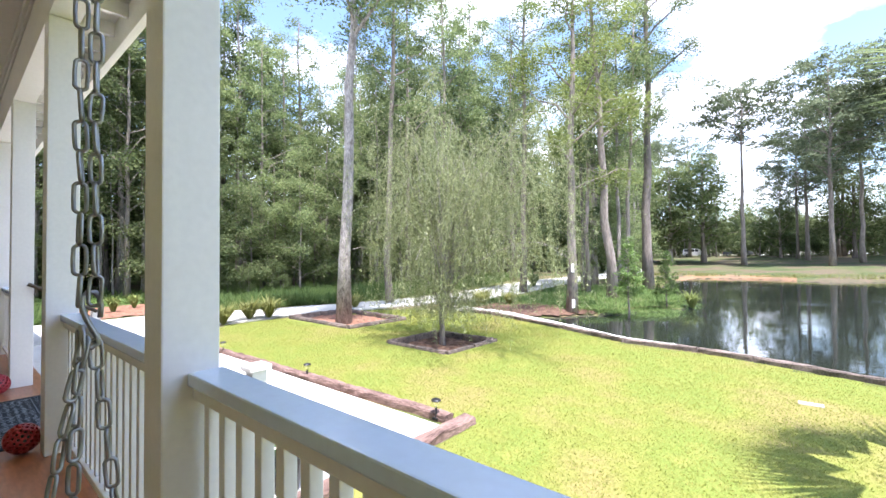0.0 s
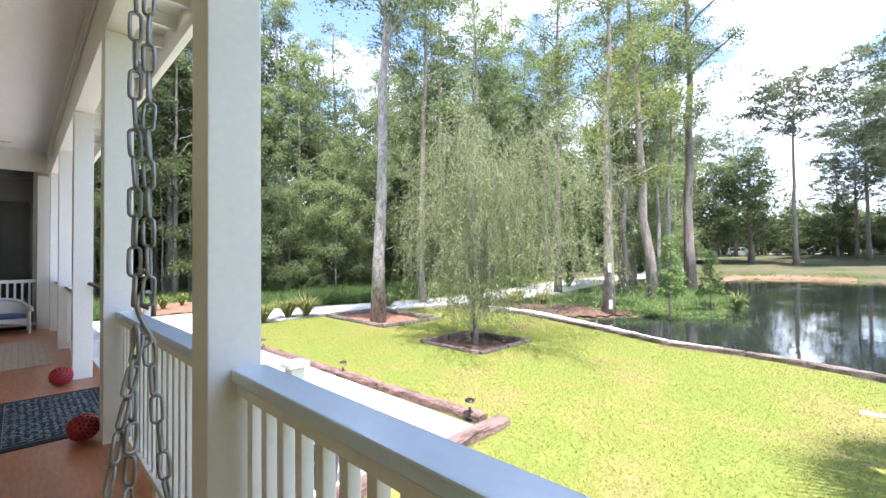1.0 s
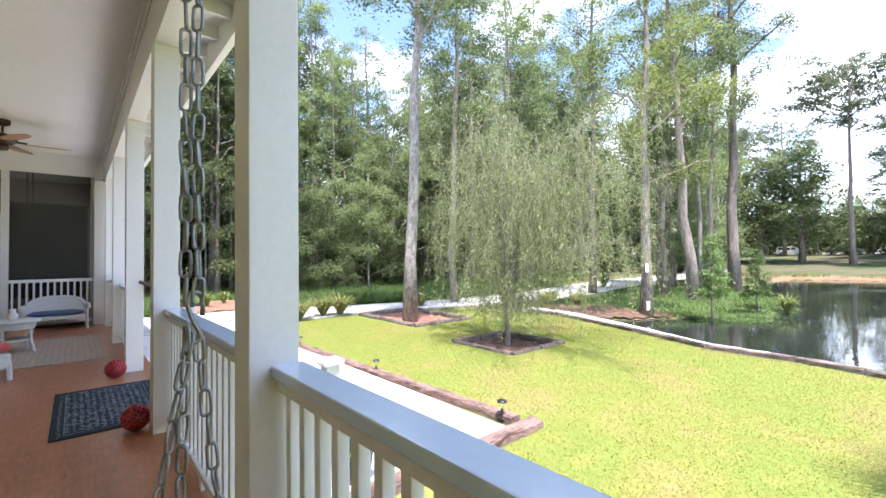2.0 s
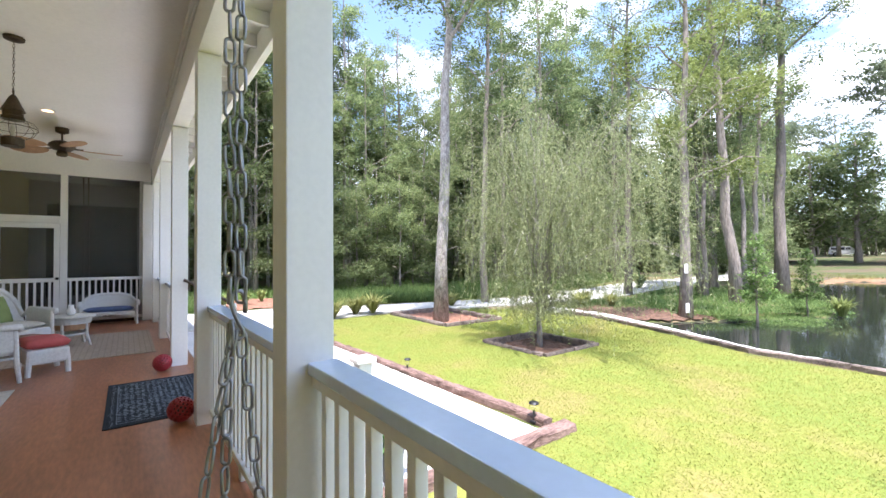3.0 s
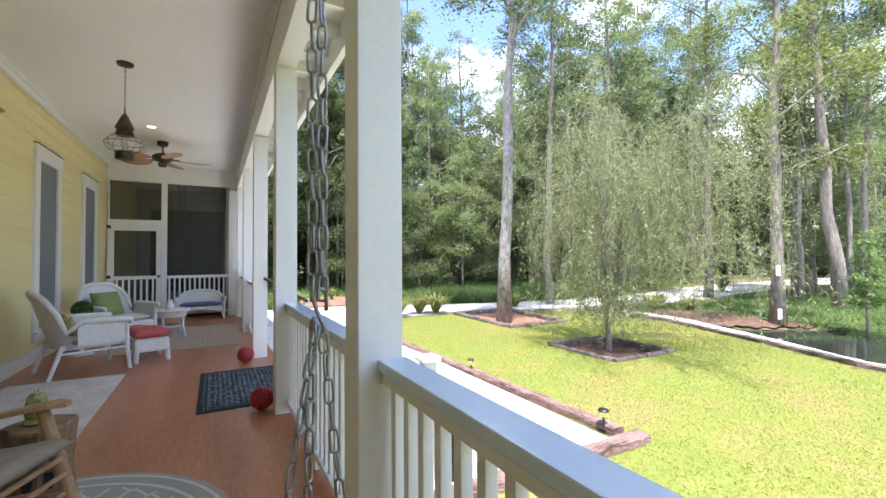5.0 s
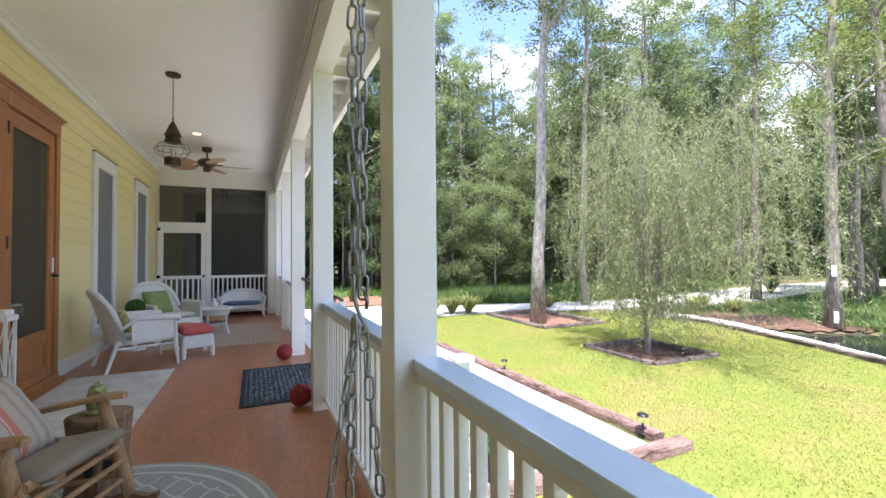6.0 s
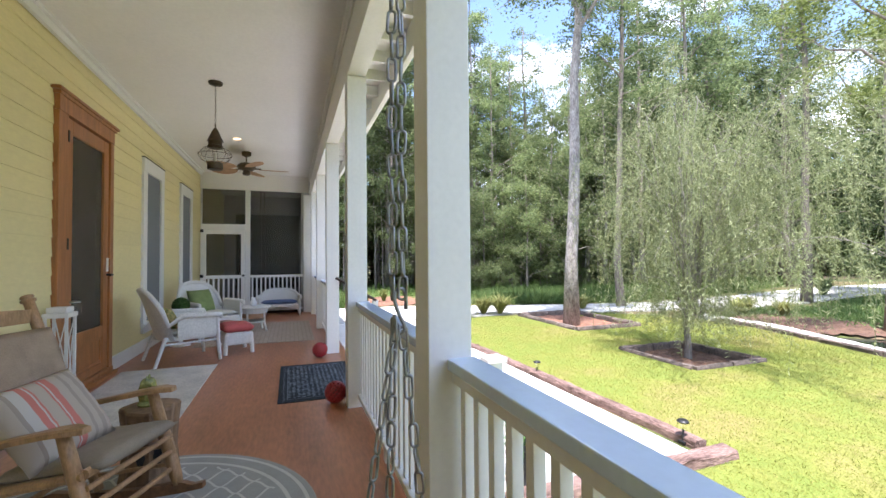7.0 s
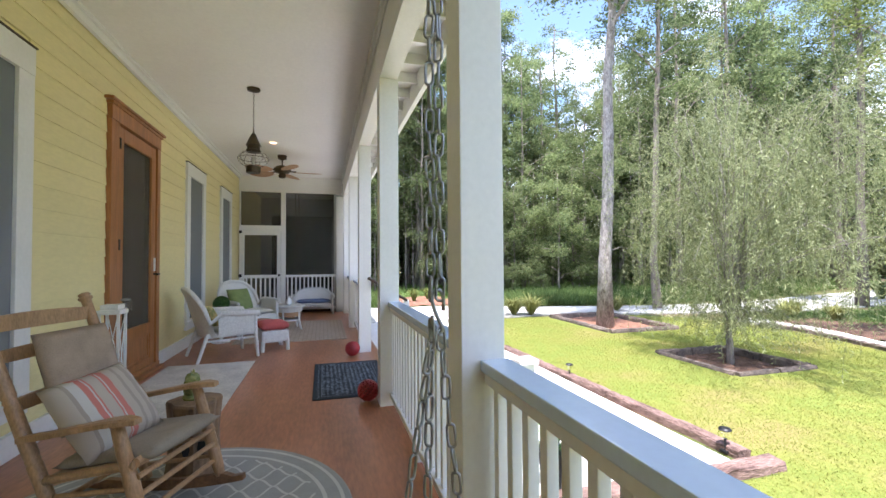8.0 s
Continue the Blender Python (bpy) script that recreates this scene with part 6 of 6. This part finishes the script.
# beyond the bend, between the drive and the pond
scatter(11, (-13.0, -8.5), (24, 48), [4, 0, 3, 1], 2.6, (0.8, 1.1), keep=lambda x, y: x > np.interp(y, [20, 26, 34, 46], [-11.5, -12.5, -14.5, -18.0]) and not bool(inside(np.array(x), np.array(y), [(a - 1.5, b) for a, b in POND])))
scatter(58, (-46, -8), (50, 86), [6, 7, 8, 7, 6, 8], 2.4, (0.9, 1.2))
scatter(30, (-34, 26), (88, 112), [6, 8, 8, 7], 3.0, (0.65, 0.95))
for t in proto:
    t.matrix_world = pose(-60 - 4 * proto.index(t), 8 + 5 * proto.index(t), GROUND)

# the single trees by the lawn and the pond
big = tree("shade_tree", "tall straight tree with grey flaking bark in a timber bed", 31, 19.0, 0.215, 0.50, 3.2, 15000, 0.14, LEAF, bark=BARKF, lean=(0.05, 0.55), limbs=24, group="garden trees", gaps=0.15)
big.matrix_world = pose(-12.0, 8.95, GROUND)
SINGLES = [(-7.25, 16.6, 41, 15.5, 0.23, (0.1, 0.3), 0.30), (-7.35, 21.7, 42, 18, 0.28, (-0.9, -0.4), 0.42), (-7.4, 28.2, 43, 23, 0.35, (0.2, 0.2), 0.55), (-8.2, 26.3, 44, 17, 0.17, (0.7, 0.4), 0.5),
           (-11.9, 31.0, 45, 20, 0.22, (0.1, 0), 0.40), (-9.6, 24.2, 46, 17, 0.16, (0.2, 0), 0.35), (-15.0, 13.8, 47, 19, 0.19, (0.3, 0.1), 0.45), (-12.9, 22.6, 48, 21, 0.23, (0.2, 0.2), 0.48)]
for x, y, sd, H, r, ln, low in SINGLES:
    t = tree("tall_tree", "tall bare-trunked tree standing by the pond", sd, H, r * 0.84, low, 2.6, 11500, 0.122, LEAFLIME if sd in (41, 42) else LEAF, bark=BARKD, lean=ln, limbs=17, group="pond-side trees", gaps=0.2)
    t.matrix_world = pose(x, y, GROUND)
wrap = thing("trunk_wrap", "white paint band round a tree trunk", "paint band", (-7.25, 16.6, GROUND))
part("band", boxes((-0.06, 0.06, -0.02, 0.02, 0.08, 0.42), bevel=0.004), WHITE, wrap).matrix_basis = pose(0.146, -0.194, 0, 0, 0, 37)
part("patch", boxes((-0.06, 0.06, -0.02, 0.02, 1.50, 1.85), bevel=0.004), WHITE, wrap).matrix_basis = pose(0.108, -0.158, 0, 0, 0, 34)

# pines and broad trees across the pond
pines = [tree("pine_tree", "tall pine with a bare trunk and a flat-topped crown", 51, 25.0, 0.30, 0.66, 5.2, 11500, 0.36, NEEDLE, limbs=26, shape="top", cluster=0.95, flat=0.45, group="far trees", gaps=0.12),
         tree("pine_tree", "tall pine with open tiers of dark needles", 52, 28.0, 0.33, 0.40, 5.5, 11500, 0.40, NEEDLE, limbs=28, shape="top", cluster=1.05, flat=0.5, group="far trees", gaps=0.1),
         tree("live_oak_tree", "broad dark tree standing on the far bank", 53, 13.0, 0.30, 0.12, 5.2, 8500, 0.38, LEAFDARK, limbs=26, cluster=1.0, group="far trees")]
FAR = [(2, -3.2, 96, 30, 0.75), (2, 6.0, 92, 90, 1.0), (2, 12.5, 96, 150, 1.0), (0, -6.4, 72, 20, 1.0), (1, 2.6, 70, 80, 0.9), (1, 8.5, 72, 10, 0.95), (2, -12.3, 79, 60, 1.3), (1, -0.8, 92, 50, 0.72), (0, 4.5, 98, 90, 0.85), (0, 10.5, 84, 200, 0.95), (1, 0.4, 86, 33, 0.88), (0, 6.0, 80, 120, 0.95), (1, 5.2, 101, 200, 1.0), (0, 12.5, 76, 45, 1.05), (1, -3.4, 104, 15, 0.62), (0, 16.5, 70, 75, 1.0), (1, 20.5, 76, 160, 1.0), (1, 14, 74, 140, 1.0), (2, -16, 74, 0, 1.15), (2, -21, 80, 70, 1.1),
       (1, -18, 100, 10, 0.9), (0, -30, 104, 80, 0.9), (1, 20, 90, 33, 1.0), (0, -24, 92, 120, 0.95)]
for k, x, y, rz, s in FAR:
    put(pines[k], x, y, rz, s)
for k in range(72):
    x, y = rs.uniform(-75, 40), rs.uniform(114, 150)
    put((proto[6], pines[2], proto[8], proto[8])[k % 4], x, y, rs.uniform(0, 360), rs.uniform(0.8, 1.15) * (1.3 if k % 4 > 1 else 0.8))
for k in range(46):
    x, y = rs.uniform(-34, 34), rs.uniform(109, 128)
    put((proto[8], proto[8], pines[2])[k % 3], x, y, rs.uniform(0, 360), rs.uniform(0.9, 1.5) * (0.6 if k % 3 == 2 else 1.0))
for k in range(16):
    x, y = rs.uniform(-16, 22), rs.uniform(100, 116)
    put(proto[8], x, y, rs.uniform(0, 360), rs.uniform(0.4, 0.7))
for j, t in enumerate(pines):
    t.matrix_world = pose(26 + 9 * j, 96 + 5 * j, ground_level(0, 96 + 5 * j))


# the weeping willow
def willow():
    rng = np.random.default_rng(5)
    t = thing("willow_tree", "young weeping willow with trailing pale green strands", "tree", (-7.15, 8.42, GROUND - 0.10), group="garden trees")
    bm = tube([(0, 0, -0.1), (0.02, -0.02, 0.35), (-0.05, 0.03, 0.75), (-0.02, 0.05, 1.05), (0.03, 0.08, 1.5), (0.02, 0.1, 2.2)], [0.085, 0.066, 0.06, 0.055, 0.04, 0.022], 9)
    cs, aa, bb, ln = [], [], [], []
    tw = bmesh.new()
    for j in range(92):
        a = j * 2.399 + rng.uniform(-0.5, 0.5)
        low = j >= 70
        kind = j % 5
        reach = rng.uniform(0.4, 1.5) if low else 1.1 + 2.8 * rng.random() ** 0.6 if kind else rng.uniform(0.2, 1.5)
        apex = rng.uniform(0.95, 1.9) if low else (6.0 - 0.10 * reach ** 2) * rng.uniform(0.48, 1.0) if kind < 4 else rng.uniform(4.4, 6.3)
        z0 = rng.uniform(0.7, 0.95) if low else rng.uniform(0.75, 1.9)
        p = Vector((0.01 * z0, 0.04 * z0, z0))
        shift = Vector((0.06, 0.05, 0)) if low else Vector((0.42, 0.36, 0))
        out = Vector((math.cos(a), math.sin(a), 0))
        side = Vector((-out.y, out.x, 0)) * rng.uniform(-0.6, 0.6) * reach * 0.4
        arc = []
        for i in range(10):
            s = i / 9
            rad = reach * (0.72 * s + 0.28 * s ** 2.0)
            zz = z0 + (apex - z0) * math.sin(min(s * 1.28, 1) * math.pi / 2) - (0.55 * max(0, s - 0.78) / 0.22 if s > 0.78 else 0)
            arc.append(p + out * rad + shift * s + side * s * s + Vector((0, 0, zz - z0)) + Vector(rng.normal(size=3)) * 0.05)
        thick = 0.007 if low or kind else 0.020
        tube(arc, [thick * (1 - 0.9 * i / 9) + 0.0018 for i in range(10)], 5, bm=bm, cap=False)
        for k in range(20 if low else 26):
            s = rng.uniform(0.34, 1.0)
            i0 = min(int(s * 9), 8)
            q = arc[i0].lerp(arc[i0 + 1], s * 9 - i0)
            sd = Vector((rng.normal(), rng.normal(), 0)) * 0.34 + out * rng.uniform(-0.1, 0.5)
            up = rng.uniform(0.0, 0.25) if k % 4 else rng.uniform(0.2, 0.7)
            drop = rng.uniform(0.3, 1.1) if k % 3 else rng.uniform(1.0, 3.0)
            drop = min(drop, q.z - rng.uniform(0.40, 1.25))
            if drop < 0.12:
                continue
            n = 7
            st = []
            for i in range(n + 1):
                v = i / n
                st.append(q + sd * math.sin(v * 1.45) + Vector((rng.normal() * 0.02, rng.normal() * 0.02, up * math.sin(min(1, v * 2.5) * math.pi) - drop * v ** 1.7)))
            tube(st, 0.0026, 3, bm=tw, cap=False)
            for i in range(int(8 + drop * 19)):
                f = rng.random() ** 0.8 * n
                i1 = min(int(f), n - 1)
                c = st[i1].lerp(st[i1 + 1], f - i1)
                d = Vector((rng.normal() * 0.9, rng.normal() * 0.9, -0.7)).normalized()
                cs.append(c + d * 0.05)
                aa.append(d)
                w = Vector(rng.normal(size=3))
                bb.append((w - w.dot(d) * d).normalized())
                ln.append(rng.uniform(0.05, 0.10))
    part("trunk", bm, BARK, t, smooth=True)
    part("twig_mass", tw, WILLOWLEAF, t)
    cs, aa, bb, ln = np.array(cs), np.array(aa), np.array(bb), np.array(ln)
    quads_mesh("crown", leaf_arrays(cs, ln, ln * 0.19, aa, bb), WILLOWLEAF, t)
    return t


willow()


# blades of grass and low plants
def blades(name, label, n, area, height, width, material, seed, category, lean=0.45, keep=None, clump=None, z=None):
    rng = np.random.default_rng(seed)
    x, y = rng.uniform(area[0], area[1], n), rng.uniform(area[2], area[3], n)
    if clump:
        cx2, cy2 = rng.uniform(area[0], area[1], clump[0]), rng.uniform(area[2], area[3], clump[0])
        w = rng.integers(0, clump[0], n)
        x, y = cx2[w] + rng.normal(size=n) * clump[1], cy2[w] + rng.normal(size=n) * clump[1]
    if keep is not None:
        ok = keep(x, y)
        x, y = x[ok], y[ok]
    n = len(x)
    h = height * rng.uniform(0.45, 1.25, n)
    d = np.stack([rng.normal(size=n) * lean, rng.normal(size=n) * lean, np.ones(n)], 1)
    d /= np.linalg.norm(d, axis=1)[:, None]
    an = rng.uniform(0, 2 * np.pi, n)
    s = np.stack([np.cos(an), np.sin(an), np.zeros(n)], 1) * (width * rng.uniform(0.6, 1.3, n))[:, None]
    b = np.stack([x, y, np.full(n, GROUND if z is None else z)], 1)
    tip = b + d * h[:, None] - np.array([0, 0, 1.0]) * (h * 0.08)[:, None]
    v = np.stack([b - s * 0.9, b + s * 0.9, tip], 1).reshape(-1, 3)
    ob = quads_mesh(name, v, material, q=3)
    return tagged(ob, label, category, kind="stuff")


on_lawn = lambda x, y: inside(x, y, LAWN) & ~((x > -14.4) & (x < -10.5) & (y > 8.0) & (y < 10.8)) & ~((x > -8.2) & (x < -6.0) & (y > 7.3) & (y < 9.4))
blades("lawn_grass", "short mown turf of bright yellowish green", 330000, (-14.4, 1.2, 3.0, 13.5), 0.034, 0.0065, TURF, 1, "grass", 1.3, on_lawn)
wood_edge = lambda x, y: (x < np.interp(y, [0, 5, 9, 12.5, 16, 20, 26, 34, 46, 62], [-19.6, -19.3, -17.9, -17.0, -16.6, -16.8, -18.2, -20.8, -24.5, -30])) & ~((x > -24.5) & (y > 2.6) & (y < 6.9))
blades("wood_edge_grass", "tall green grass along the wood's edge", 95000, (-24, -16.3, 0, 34), 0.75, 0.030, UNDER, 2, "grass", 1.0, wood_edge, (560, 0.38))
blades("woodland_ferns", "low green undergrowth beneath the trees", 64000, (-32, -17.5, -4, 44), 0.60, 0.060, UNDER, 3, "undergrowth", 2.2, wood_edge, (800, 0.45))
near_pond = lambda x, y: ~inside(x, y, POND) & (x > np.interp(y, [13, 16, 20, 26, 34], [-12.2, -12.4, -11.9, -12.6, -14.8]))
blades("pond_side_grass", "rough green grass round the trees by the pond", 26000, (-12.5, -4.2, 16.6, 30), 0.30, 0.020, UNDER, 4, "grass", 0.9, near_pond, (230, 0.4))
blades("pond_margin", "bright green weeds at the water's edge", 9000, (-7.5, -4.0, 17.5, 23), 0.16, 0.02, UNDER, 6, "weeds", 1.6, None, (60, 0.35), GROUND - 0.16)
blades("far_grass", "rough grass on the far bank", 16000, (-14, 20, 50, 66), 0.35, 0.04, STRAW, 7, "grass", 0.6, lambda x, y: ~inside(x, y, POND), (260, 0.8))


def tuft(x, y, n, h, w, material, label, seed, name="grass_clump", z=None, lean=0.5):
    rng = np.random.default_rng(seed)
    t = thing(name, label, "plant", (x, y, GROUND if z is None else z), group="garden plants")
    v = []
    for k in range(n):
        a = rng.uniform(0, 2 * math.pi)
        l = h * rng.uniform(0.6, 1.15)
        o = rng.uniform(0.15, 1) * lean * l
        dr, sd = np.array([math.cos(a), math.sin(a), 0]), np.array([-math.sin(a), math.cos(a), 0]) * w
        p0 = dr * 0.05 * rng.random()
        p1 = p0 + dr * o * 0.42 + np.array([0, 0, l * 0.55])
        p2 = p0 + dr * o + np.array([0, 0, l * rng.uniform(0.4, 0.85)])
        v += [p0 - sd * 0.5, p0 + sd * 0.5, p1 + sd, p1 - sd, p1 - sd, p1 + sd, p2 + sd * 0.12, p2 - sd * 0.12]
    quads_mesh("foliage", np.array(v), material, t)
    return t


for k, (x, y, s) in enumerate([(-14.6, 6.1, 0.75), (-14.9, 7.1, 0.85), (-14.7, 7.7, 0.9), (-15.0, 5.3, 0.6), (-14.8, 11.6, 0.7), (-10.9, 15.2, 0.75), (-11.4, 16.4, 0.8), (-10.2, 16.6, 0.7)]):
    tuft(x, y, 260, s * 1.1, 0.016, STRAW, "arching green ornamental grass clump at the lawn's edge", 200 + k, lean=1.0)
for k, (x, y, s) in enumerate([(-21.4, 4.6, 0.9), (-22.6, 5.6, 0.8), (-20.8, 3.6, 0.7)]):
    tuft(x, y, 110, s, 0.03, LEAFLIME, "lime green leafy shrub on red mulch", 220 + k, "shrub")
tuft(-3.9, 21.6, 130, 1.0, 0.03, LEAFLIME, "spiky green palmetto clump at the water's edge", 240, "palmetto", GROUND - 0.25, 0.75)
tuft(-14.6, 27.0, 120, 1.4, 0.05, LEAF, "broad green palmetto beside the drive", 241, "palmetto", None, 0.8)
sap = tree("cypress_sapling", "small feathery cypress sapling at the water's edge", 61, 2.9, 0.035, 0.20, 0.66, 4200, 0.085, UNDER, limbs=34, cluster=0.13, shape="cone", group="pond-side saplings")
sap.matrix_world = pose(-5.15, 16.9, GROUND - 0.12)
put(sap, -4.6, 20.2, 70, 0.85, GROUND - 0.15)
# the palm beside the porch, whose shade falls on the lawn
palm = thing("palm_tree", "fan palm beside the lawn casting frond shadows", "palm", (2.0, 5.45, GROUND))
part("trunk", tube([(0, 0, -0.1), (0.05, 0, 1.5), (0.0, 0.05, 3.4)], [0.16, 0.13, 0.12], 10), BARKD, palm, smooth=True)
_v = []
_r = np.random.default_rng(9)
for k in range(13):
    a = k * 2.399
    el = _r.uniform(-0.3, 0.75)
    d = np.array([math.cos(a) * math.cos(el), math.sin(a) * math.cos(el), math.sin(el)])
    s0 = np.array([-math.sin(a), math.cos(a), 0])
    o = np.array([0, 0.05, 3.4]) + d * 0.75
    for q in range(-8, 9):
        f = q * 0.085
        g = d * math.cos(f) + s0 * math.sin(f)
        e = o + g * (1.30 - 0.05 * abs(q)) - np.array([0, 0, 0.18 * _r.random() + 0.1])
        w = np.cross(np.cross(s0, d), g)
        w = w / (np.linalg.norm(w) + 1e-9) * 0.024
        _v += [o, (o + e) / 2 + w, e, (o + e) / 2 - w]
quads_mesh("crown", np.array(_v), LEAF, palm)
_m = bmesh.new()
for k in range(13):
    a = k * 2.399
    tube([(0, 0.05, 3.3), (math.cos(a) * 0.5, math.sin(a) * 0.5 + 0.05, 3.7)], 0.012, 4, bm=_m)
part("stalk", _m, LEAF, palm)
